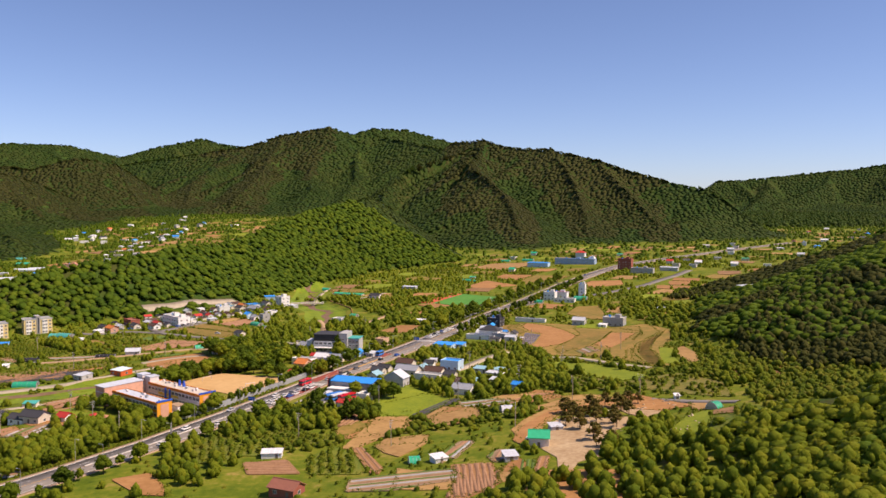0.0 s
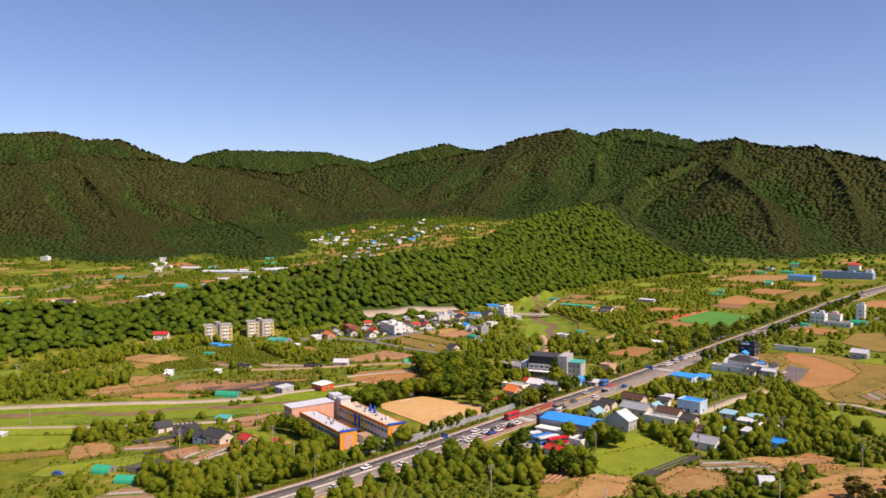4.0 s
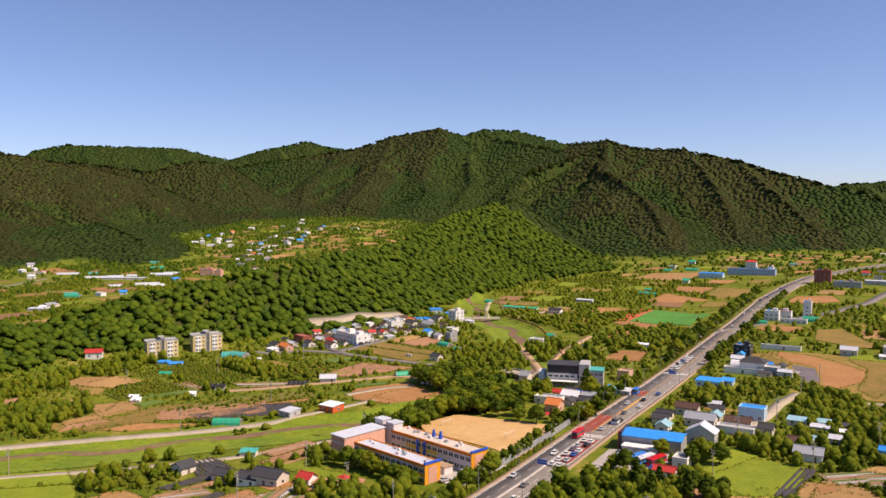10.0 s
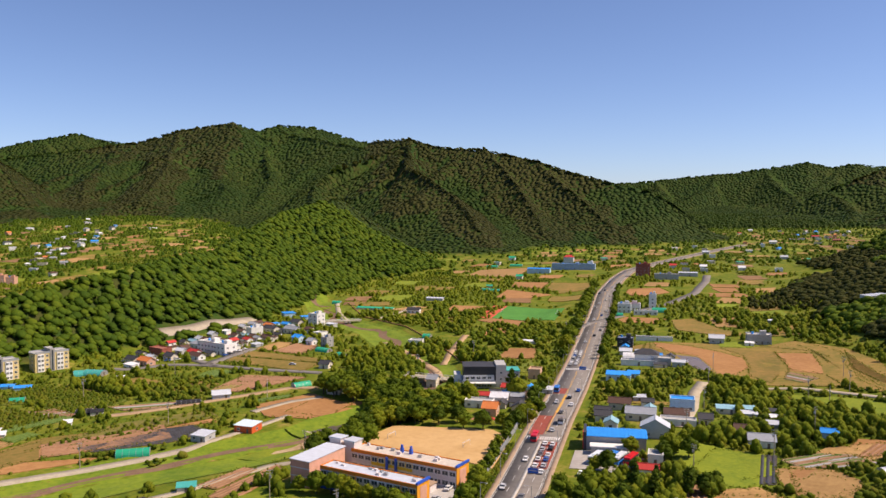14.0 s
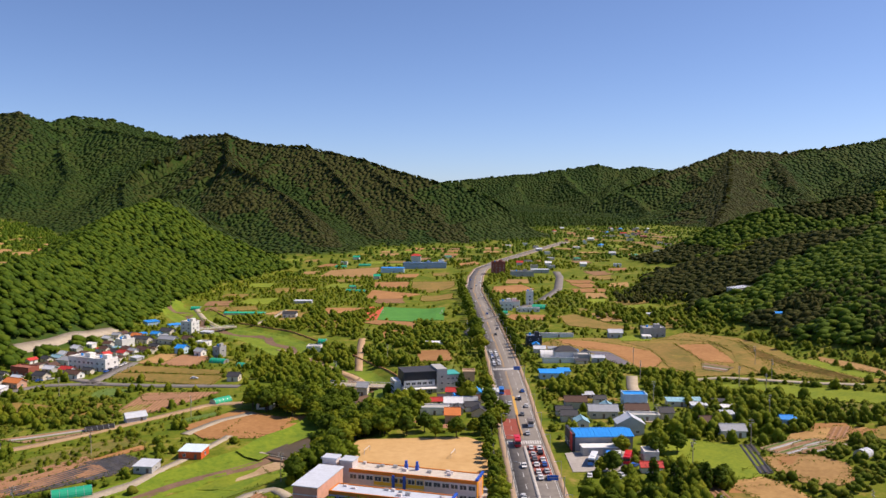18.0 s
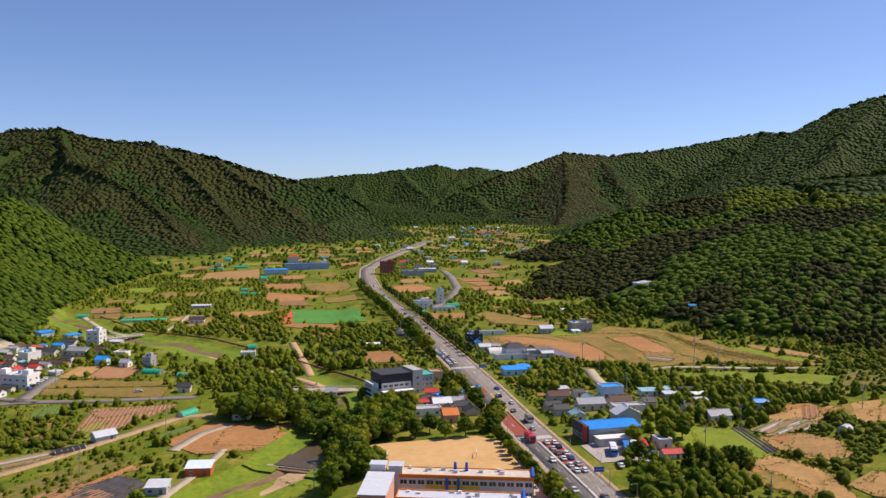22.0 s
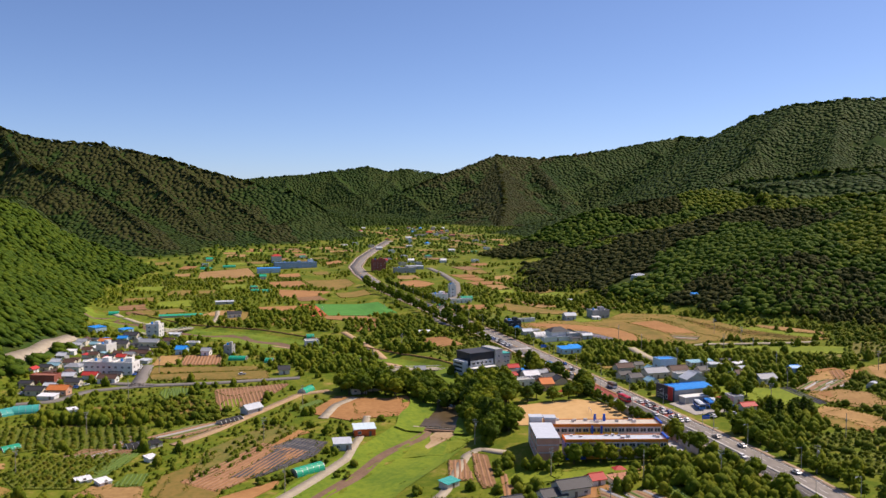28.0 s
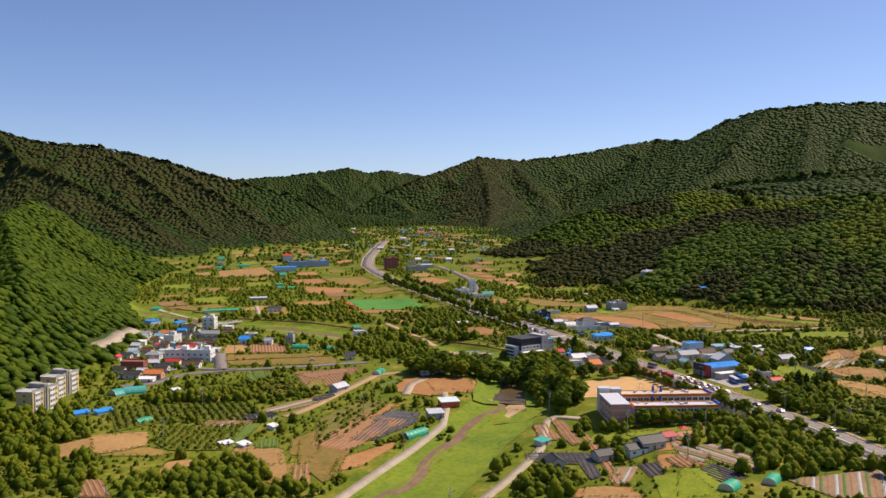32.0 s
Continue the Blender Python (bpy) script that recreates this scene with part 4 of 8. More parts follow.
field("soil", [(-76, 308), (-59, 310), (-51, 293), (-71, 294)])
field("orchard", [(-106, 350), (-90, 344), (-81, 320), (-84, 308), (-94, 309)])
field("orchard", [(-75, 347), (-66, 357), (-48, 340), (-48, 330), (-63, 331), (-76, 339)])
field("orchard", [(-84, 333), (-71, 328), (-71, 316), (-82, 317)])
field("clay", [(-120, 293), (-108, 299), (-98, 285), (-94, 274), (-104, 276)])
field("plots", [(-32, 280), (4, 280), (7, 266), (-17, 262), (-32, 266)])
field("ridges", [(4, 280), (14, 284), (20, 270), (16, 251), (3, 248)])
field("clay", [(21, 277), (25, 274), (22, 260), (18, 262)])
field("clay", [(4, 381), (13, 380), (18, 370), (16, 358), (4, 353)])
field("tan", [(21, 394), (31, 399), (51, 393), (57, 383), (42, 378), (24, 378)])
field("plots", [(8, 394), (25, 394), (30, 384), (22, 375), (9, 382)])
field("clay", [(21, 275), (27, 286), (29, 278), (28, 266), (21, 269)])
field("ridges", [(34, 283), (38, 283), (34, 264), (30, 266)])

# lanes
lane("concrete", [(-470, 352), (-420, 380), (-370, 406), (-318, 431), (-264, 456), (-220, 477), (-196, 499), (-178, 520)], 3.6)
lane("concrete", [(-338, 370), (-304, 385), (-277, 395), (-263, 400), (-236, 410), (-219, 417), (-183, 443), (-174, 444), (-172, 430)], 3.8)
lane("asphalt", [(-244, 686), (-227, 661), (-198, 640), (-173, 626), (-157, 616)], 6)
lane("asphalt", [(-236, 666), (-222, 691), (-207, 720)], 8)
lane("asphalt", [(-299, 668), (-282, 662), (-260, 675), (-236, 666), (-227, 660)], 6)
lane("concrete", [(-278, 762), (-260, 780), (-238, 810), (-214, 846)], 9)
lane("concrete", [(-196, 532), (-178, 548), (-161, 554)], 5)
lane("dirt", [(-267, 543), (-245, 550), (-220, 562), (-190, 576), (-178, 582), (-162, 577)], 5)
lane("concrete", [(-137, 981), (-138, 906), (-132, 841)], 5)
lane("dirt", [(-110, 730), (-102, 702), (-94, 652), (-89, 613), (-91, 572)], 5)
lane("asphalt", [(-94, 560), (-80, 560)], 7)
lane("asphalt", [(21, 670), (24, 699), (57, 740), (94, 767)], 6)
lane("asphalt", [(119, 789), (163, 826), (222, 892), (284, 989), (319, 1054)], 9)
lane("dirt", [(-48, 728), (-71, 664), (-82, 631)], 5)
lane("concrete", [(66, 498), (78, 492), (87, 473), (98, 449), (110, 429)], 4)
lane("asphalt", [(88, 357), (103, 343), (119, 326)], 5)
lane("concrete", [(-8, 444), (12, 474), (26, 500), (42, 522)], 6)
lane("concrete", [(-105, 841), (-83, 874), (-63, 912)], 4)
lane("asphalt", [(-733, 882), (-762, 972), (-747, 1057), (-751, 1147)], 7)
lane("concrete", [(-758, 787), (-721, 828), (-733, 882)], 5)

# woodlots
wood("tall", [(-146, 485), (-117, 516), (-96, 528), (-82, 517), (-110, 482), (-140, 450), (-162, 427), (-173, 428), (-166, 450)])
wood("tall", [(-166, 585), (-150, 582), (-123, 572), (-109, 552), (-122, 512), (-137, 506), (-139, 530), (-165, 548)])
wood("mixed", [(-160, 890), (-127, 867), (-82, 786), (-53, 724), (-6, 840), (-34, 921), (-70, 828), (-101, 905)])
wood("mixed", [(-45, 733), (-7, 784), (25, 745), (28, 711), (-1, 662), (-26, 654), (-52, 690)])
wood("mixed", [(-124, 687), (-97, 703), (-77, 656), (-110, 573), (-121, 596)])
wood("mixed", [(-201, 737), (-155, 806), (-159, 710), (-180, 684)])
wood("pine", [(246, 826), (294, 832), (300, 763), (282, 668), (246, 704), (212, 772)])
wood("mixed", [(178, 752), (225, 682), (222, 628), (224, 596), (154, 592), (152, 638), (146, 714)])
wood("mixed", [(-14, 521), (5, 530), (12, 516), (1, 493), (-20, 495)])
wood("mixed", [(37, 510), (60, 532), (86, 542), (50, 472), (27, 460), (24, 482)])
wood("mixed", [(-22, 438), (-11, 440), (5, 420), (4, 409), (-7, 411), (-17, 424)])
wood("mixed", [(39, 453), (70, 460), (76, 444), (52, 405), (33, 406), (28, 428)])
wood("mixed", [(15, 460), (51, 435), (58, 402), (80, 406), (68, 463), (34, 475)])
field("grass", [(66, 482), (84, 462), (98, 430), (104, 408), (88, 402), (74, 430), (60, 462)])
field("scrub", [(60, 440), (74, 428), (86, 400), (78, 384), (66, 408)])
wood("conifer", [(-84, 376), (-57, 376), (-27, 376), (-15, 366), (-36, 350), (-65, 353), (-85, 361)])
wood("mixed", [(-94, 385), (-78, 378), (-86, 362), (-101, 375)])
wood("mixed", [(-182, 333), (-175, 357), (-155, 383), (-118, 351), (-124, 327), (-146, 315), (-162, 297)])
wood("mixed", [(-137, 362), (-92, 376), (-83, 347), (-102, 325), (-121, 327)])
wood("mixed", [(-102, 292), (-110, 326), (-84, 331), (-79, 296), (-88, 279)])
wood("mixed", [(-98, 367), (-82, 380), (-50, 376), (-50, 357), (-85, 347)])
wood("mixed", [(-34, 384), (-27, 393), (-16, 387), (-18, 369), (-37, 346), (-39, 363)])
wood("mixed", [(80, 315), (95, 330), (103, 322), (79, 292), (68, 283)])
wood("dry", [(45, 349), (69, 353), (86, 350), (78, 324), (64, 306), (50, 320)])
wood("dry", [(53, 303), (67, 312), (64, 284), (54, 276)])
field("scrub", [(88, 398), (118, 409), (130, 374), (122, 340), (108, 358), (92, 380)])
wood("mixed", [(24, 419), (56, 430), (79, 417), (74, 379), (52, 397), (30, 395)])
wood("mixed", [(-402, 466), (-356, 498), (-331, 506), (-319, 445), (-354, 427)])
wood("mixed", [(-424, 459), (-399, 467), (-350, 422), (-372, 409)])
wood("mixed", [(-268, 382), (-270, 400), (-251, 415), (-236, 399), (-243, 379), (-258, 373)])
wood("mixed", [(-316, 354), (-312, 368), (-289, 359), (-288, 343), (-301, 339)])
wood("mixed", [(-329, 583), (-296, 612), (-262, 595), (-272, 562)])
wood("mixed", [(-180, 378), (-166, 389), (-134, 373), (-133, 360), (-173, 356)])
wood("mixed", [(-343, 643), (-347, 586), (-382, 493), (-406, 515), (-372, 638)])
wood("mixed", [(-352, 492), (-320, 496), (-312, 489), (-323, 465), (-318, 443), (-322, 437), (-361, 473)])
wood("mixed", [(-321, 631), (-261, 612), (-246, 605), (-260, 580), (-297, 608)])
wood("scrub", [(-261, 407), (-231, 409), (-228, 391), (-249, 378), (-268, 386), (-275, 394)])
wood("mixed", [(-209, 402), (-179, 409), (-178, 400), (-198, 387), (-227, 363), (-225, 369)])
wood("mixed", [(-215, 342), (-172, 352), (-142, 354), (-149, 327), (-162, 311), (-192, 325), (-188, 335)])
wood("mixed", [(-144, 369), (-107, 357), (-97, 319), (-130, 308), (-143, 332), (-162, 352)])
wood("scrub", [(-266, 474), (-235, 479), (-214, 477), (-230, 460), (-259, 456)])
wood("mixed", [(-167, 452), (-168, 438), (-187, 400), (-192, 410)])
wood("mixed", [(-85, 564), (-78, 542), (-89, 508), (-114, 482), (-136, 471), (-170, 439), (-169, 456), (-134, 492)])
wood("mixed", [(-145, 668), (-110, 701), (-103, 650), (-106, 614), (-130, 601), (-146, 632)])
wood("scrub", [(-254, 625), (-228, 628), (-215, 580), (-232, 562), (-260, 587)])
wood("mixed", [(-116, 702), (-88, 720), (-50, 663), (-52, 609), (-85, 636)])
wood("mixed", [(-39, 689), (0, 719), (32, 765), (8, 671), (-21, 634), (-39, 611)])
# trees among the gardens
wood("mixed", [(-44, 389), (-35, 388), (-33, 379), (-12, 375), (-12, 365), (-28, 355), (-43, 357), (-53, 366), (-61, 375)])
wood("mixed", [(2, 439), (22, 441), (23, 427), (7, 416), (-11, 423)])
wood("mixed", [(20, 423), (33, 422), (35, 409), (21, 400), (13, 402)])
wood("mixed", [(34, 402), (48, 404), (41, 391), (29, 384), (21, 393)])
wood("mixed", [(48, 457), (60, 452), (67, 435), (50, 424), (37, 437)])
wood("mixed", [(67, 400), (83, 392), (78, 382), (66, 382), (58, 392)])
wood("mixed", [(-63, 385), (-48, 388), (-64, 370), (-84, 363), (-87, 369)])
wood("mixed", [(-30, 342), (-21, 339), (-36, 329), (-47, 331)])
wood("mixed", [(65, 433), (75, 410), (63, 403), (50, 421)])
wood("scrub", [(41, 414), (67, 367), (40, 350), (-4, 337), (-30, 330), (-40, 352), (0, 372), (11, 364)])
wood("mixed", [(-160, 368), (-150, 340), (-124, 308), (-150, 298), (-180, 330)])
wood("scrub", [(-67, 389), (-18, 343), (-60, 318), (-107, 313), (-101, 351)])
wood("scrub", [(12, 442), (60, 398), (110, 425), (106, 470), (60, 480)])
wood("scrub", [(88, 372), (128, 380), (189, 358), (200, 400), (160, 440), (120, 420), (90, 395)])
wood("scrub", [(125, 330), (150, 300), (185, 330), (189, 358), (140, 372)])
wood("mixed", [(-362, 500), (-345, 505), (-316, 487), (-326, 458), (-350, 470)])
# the near slope
field("tan", [(-16, 288), (-10, 283), (4, 276), (5, 268), (2, 257), (-6, 259), (-15, 263)])
field("ridges", [(3, 285), (18, 282), (19, 258), (8, 246), (1, 248), (4, 263)])
field("tan", [(20, 276), (25, 272), (21, 259), (18, 258)])
field("plots", [(16, 291), (21, 299), (27, 295), (24, 284), (18, 282)])
field("plots", [(-2, 298), (7, 317), (13, 314), (5, 292)])
field("tan", [(-8, 358), (-2, 370), (7, 386), (18, 373), (15, 356), (-1, 347)])
field("tan", [(-21, 368), (-13, 364), (-17, 341), (-19, 338)])
field("tan", [(-19, 328), (-5, 332), (-10, 315), (-18, 308)])
field("tan", [(28, 327), (35, 343), (43, 354), (55, 367), (67, 367), (79, 368), (75, 350), (63, 353), (51, 344), (42, 329), (37, 313), (30, 309)])
field("clay", [(37, 395), (47, 403), (56, 394), (49, 381), (39, 381)])
field("straw", [(45, 376), (63, 383), (67, 373), (50, 369)])
field("sand", [(79, 368), (96, 348), (102, 336), (91, 331), (81, 323), (76, 331), (74, 344)])
field("crop", [(28, 282), (33, 280), (28, 258), (24, 256)])
field("tan", [(103, 338), (112, 336), (107, 321), (100, 322)])
field("tan", [(-40, 322), (-34, 349), (-30, 367), (-14, 365), (-15, 355), (-19, 341), (-27, 332), (-35, 321)])
field("tan", [(-7, 369), (0, 385), (9, 380), (17, 371), (18, 360), (3, 346), (-5, 350)])
field("grass", [(-19, 429), (-3, 410), (-14, 372), (-21, 368), (-31, 379), (-34, 392), (-28, 416)])
field("tan", [(-27, 323), (-20, 331), (-6, 332), (-6, 320)])
field("soil", [(-47, 355), (-41, 378), (-32, 379), (-40, 355)])
wood("mixed", [(14, 240), (40, 282), (84, 330), (122, 322), (150, 280), (120, 150), (20, 150)])

wood("pine", [(160, 420), (162, 448), (177, 482), (206, 512), (212, 600), (250, 590), (262, 520), (245, 470), (225, 420), (200, 365), (166, 382)])

# the river: water above the weir, a brook below it
WATER = mottled("river_water", (0.075, 0.055, 0.026), (0.125, 0.09, 0.045), 0.08, 0.3)
WATER.node_tree.nodes["Principled BSDF"].inputs["Specular IOR Level"].default_value = 0.2
BED = mottled("wet_gravel", (0.14, 0.085, 0.05), (0.24, 0.15, 0.09), 0.2, 0.8, bump=0.6)
BANK = mottled("river_bank_grass", (0.095, 0.165, 0.007), (0.205, 0.265, 0.012), 0.06, 0.95, bump=0.6)
RIVER_LINE = Line(RIVER)


def on_land(line, off0, off1, lift, s0, s1, step=6.0, cols=7, wob=0.0):
    n = max(2, int((s1 - s0) / step) + 1)
    g = []
    for k in range(n):
        s = s0 + (s1 - s0) * k / (n - 1)
        w = wob * math.sin(s * 0.11) + wob * 0.6 * math.sin(s * 0.043 + 1)
        for j in range(cols):
            g.append(line.at(s, off0 + (off1 - off0) * j / (cols - 1) + w)[:2])
    g = np.array(g)
    z = land(g[:, 0], g[:, 1])[0] + lift
    me = grid_mesh("bank", np.column_stack([g, z]), n, cols)
    me.flip_normals()
    return me


S_WEIR = RIVER_LINE.near(-161, 483)
S_HEAD = RIVER_LINE.near(-108, 540)
S_TOP = RIVER_LINE.near(-172, 1040)
tagged(part("river_meadow", on_land(RIVER_LINE, -22, 20, 0.22, 0, S_WEIR - 6, cols=15), BANK), "lush green grass on the river's flood plain", "meadow", kind="structure")
tagged(part("river_meadow", on_land(RIVER_LINE, -20, 18, 0.22, S_HEAD + 30, S_TOP, cols=15), BANK), "green grass banks beside the upper river", "meadow", kind="structure")
tagged(part("brook", on_land(RIVER_LINE, -10.0, -5.0, 0.30, 0, S_WEIR, cols=3, wob=1.6), BED), "shallow brown brook over wet gravel", "brook", kind="structure")
tagged(part("brook", on_land(RIVER_LINE, -3.5, 3.5, 0.30, S_HEAD + 20, S_TOP, cols=3, wob=3.0), BED), "shallow stony river bed", "brook", kind="structure")
pool = []
for k in range(16):
    s = S_WEIR + (S_HEAD + 34 - S_WEIR) * k / 15
    w = 10.5 - 3.0 * k / 15
    pool += [(*RIVER_LINE.at(s, -w)[:2], 0), (*RIVER_LINE.at(s, w)[:2], 0)]
pool = np.array(pool, float)
pool[:, 2] = float(floor_z(-140, 505)) - 1.9
me = grid_mesh("water", pool, 16, 2)
me.flip_normals()
tagged(part("water", me, WATER), "still dark pool of river water above the weir", "water", kind="structure")
for o0, o1, lift in ((-22, -8.0, 1.0), (6.5, 21, 1.1)):
    tagged(part("river_bank", on_land(RIVER_LINE, o0, o1, lift, S_WEIR - 8, S_HEAD + 34, cols=6, wob=1.2), BANK), "grassy river bank beside the pool", "river bank", kind="structure")
weir = root("weir", *RIVER_LINE.at(S_WEIR)[:2], RIVER_LINE.at(S_WEIR)[2], float(floor_z(-161, 483)) - 1.6, "low concrete weir with dark sill across the river", "weir")
part("sill", done(boxes((-0.7, 0.7, -13.5, 13.5, -1.5, 0.05))), CONCRETE, weir)
part("apron", done(boxes((-3.0, -0.7, -13.5, 13.5, -1.5, -0.45))), BED, weir)
part("gravel_bar", sheet([RIVER_LINE.at(S_WEIR - s, o)[:2] for s, o in ((3, -2), (2, 5), (7, 8), (15, 7.5), (24, 5), (31, 3), (26, 1), (17, 0.5), (10, -3))], 0.45), FIELD_MATS["sand"])
tagged(bpy.data.objects["gravel_bar"], "bar of pale sand and gravel below the weir", "gravel bar", kind="structure")
tagged(part("flood_wall", strip(RIVER_LINE, 23.5, 24.0, 0.7, S_HEAD + 30, S_TOP - 90, thick=2.6), FIELD_MATS["clay"]), "low earth-coloured flood wall along the river bank", "wall", kind="structure")


# ---- paints and claddings ----
def paint(name, c, rough=0.6, metal=0.0, spread=0.12):
    return mottled(name, tuple(v * (1 - spread) for v in c), tuple(min(0.85, v * (1 + spread)) for v in c), 0.5, rough, metal, bump=0.12, vary=0.08)


ROOFS = {
    "brown": paint("brown_tiles", (0.10, 0.055, 0.04), 0.7), "grey": paint("grey_roof", (0.30, 0.32, 0.35), 0.6), "charcoal": paint("charcoal_tiles", (0.055, 0.055, 0.06), 0.6),
    "silver": paint("silver_sheet", (0.55, 0.58, 0.62), 0.4), "blue": paint("blue_sheet", (0.03, 0.29, 0.82), 0.45), "turquoise": paint("turquoise_sheet", (0.26, 0.46, 0.54), 0.5),
    "white": paint("white_roof", (0.72, 0.73, 0.74), 0.6), "dark": paint("slate_blue_roof", (0.26, 0.31, 0.38), 0.5), "red": paint("red_roof", (0.48, 0.045, 0.035), 0.6),
    "orange": paint("orange_tiles", (0.60, 0.19, 0.05), 0.7), "green": paint("green_tarpaulin", (0.015, 0.36, 0.20), 0.5), "teal": paint("teal_sheet", (0.06, 0.38, 0.33), 0.5),
    "black": paint("black_netting", (0.022, 0.022, 0.024), 0.8), "concrete": paint("concrete_roof", (0.42, 0.42, 0.40), 0.85), "redbrick": paint("red_brown_roof", (0.30, 0.12, 0.08), 0.8),
    "bluewall": paint("steel_blue_roof", (0.20, 0.32, 0.50), 0.6), "tanwall": paint("tan_roof", (0.40, 0.28, 0.18), 0.8), "plastic": paint("milky_film", (0.55, 0.60, 0.64), 0.3),
    "clayroof": paint("clay_sheet", (0.42, 0.20, 0.11), 0.7), "whiteorange": paint("pale_blue_sheet", (0.62, 0.74, 0.78), 0.45), "greenred": paint("bright_green_sheet", (0.02, 0.40, 0.20), 0.5),
    "greengrey": paint("moss_green_sheet", (0.36, 0.45, 0.22), 0.6),
}
WALL_CREAM = paint("cream_render", (0.62, 0.56, 0.46), 0.85)
WALL_WHITE = paint("white_render", (0.76, 0.75, 0.72), 0.8)
WALLS = {
    "white": WALL_WHITE, "blue": paint("pale_blue_wall", (0.45, 0.60, 0.72), 0.8), "dark": paint("black_cladding", (0.04, 0.04, 0.045), 0.5), "red": WALL_WHITE,
    "concrete": paint("grey_concrete_wall", (0.38, 0.38, 0.37), 0.85), "redbrick": paint("red_brick_wall", (0.30, 0.095, 0.065), 0.9), "orange": paint("peach_wall", (0.60, 0.35, 0.24), 0.85),
    "bluewall": paint("blue_grey_wall", (0.30, 0.40, 0.55), 0.8), "tanwall": paint("tan_wall", (0.55, 0.36, 0.24), 0.85), "silver": paint("grey_panel_wall", (0.45, 0.45, 0.44), 0.7),
    "whiteorange": paint("orange_wall", (0.66, 0.12, 0.03), 0.7), "greenred": paint("white_red_wall", (0.66, 0.60, 0.58), 0.8),
}
GLASS = mottled("window_glass", (0.03, 0.04, 0.05), (0.06, 0.075, 0.09), 0.5, 0.08)
GLASS.node_tree.nodes["Principled BSDF"].inputs["Specular IOR Level"].default_value = 0.6
FRAME = paint("window_frame_white", (0.62, 0.62, 0.60), 0.6)
DOOR = paint("door_paint", (0.16, 0.13, 0.11), 0.6)
STEEL = paint("galvanised_steel", (0.45, 0.46, 0.47), 0.45, 0.6)

_frame = bpy.data.meshes.new("window_frame")
_bm = boxes((-0.75, 0.75, -0.07, 0.05, -0.06, 0.06), (-0.75, 0.75, -0.07, 0.05, 1.14, 1.26), (-0.75, -0.66, -0.07, 0.05, 0.06, 1.14), (0.66, 0.75, -0.07, 0.05, 0.06, 1.14), (-0.04, 0.04, -0.06, 0.04, 0.06, 1.14))
done(_bm).to_mesh(_frame)
_bm.free()
_frame.materials.append(FRAME)
_pane = bpy.data.meshes.new("window_pane")
_bm = boxes((-0.66, 0.66, -0.03, 0.02, 0.06, 1.14))
done(_bm).to_mesh(_pane)
_bm.free()
_pane.materials.append(GLASS)


def window(parent, x, y, z, turn=0, sx=1.0, sz=1.0, pane=True):
    """A framed window set proud on a wall that faces -y before the turn."""
    f = new("window", _frame)
    f.parent = parent
    f.matrix_basis = pose(x, y, z, 0, 0, turn) @ Matrix.Diagonal((sx, 1, sz, 1))
    if pane:
        p = new("pane", _pane)
        p.parent = f
    return f


NAMES = {"gable": ("house", "house"), "hip": ("house", "house"), "flat": ("building", "building"), "shed": ("shed", "shed"), "vault": ("greenhouse", "greenhouse")}
WORDS = {"brown": "dark brown", "charcoal": "charcoal grey", "dark": "slate blue", "bluewall": "steel blue", "tanwall": "tan", "whiteorange": "pale blue", "greenred": "bright green",
         "greengrey": "moss green", "clayroof": "rusty red", "redbrick": "red-brown", "plastic": "milky white", "concrete": "grey concrete"}


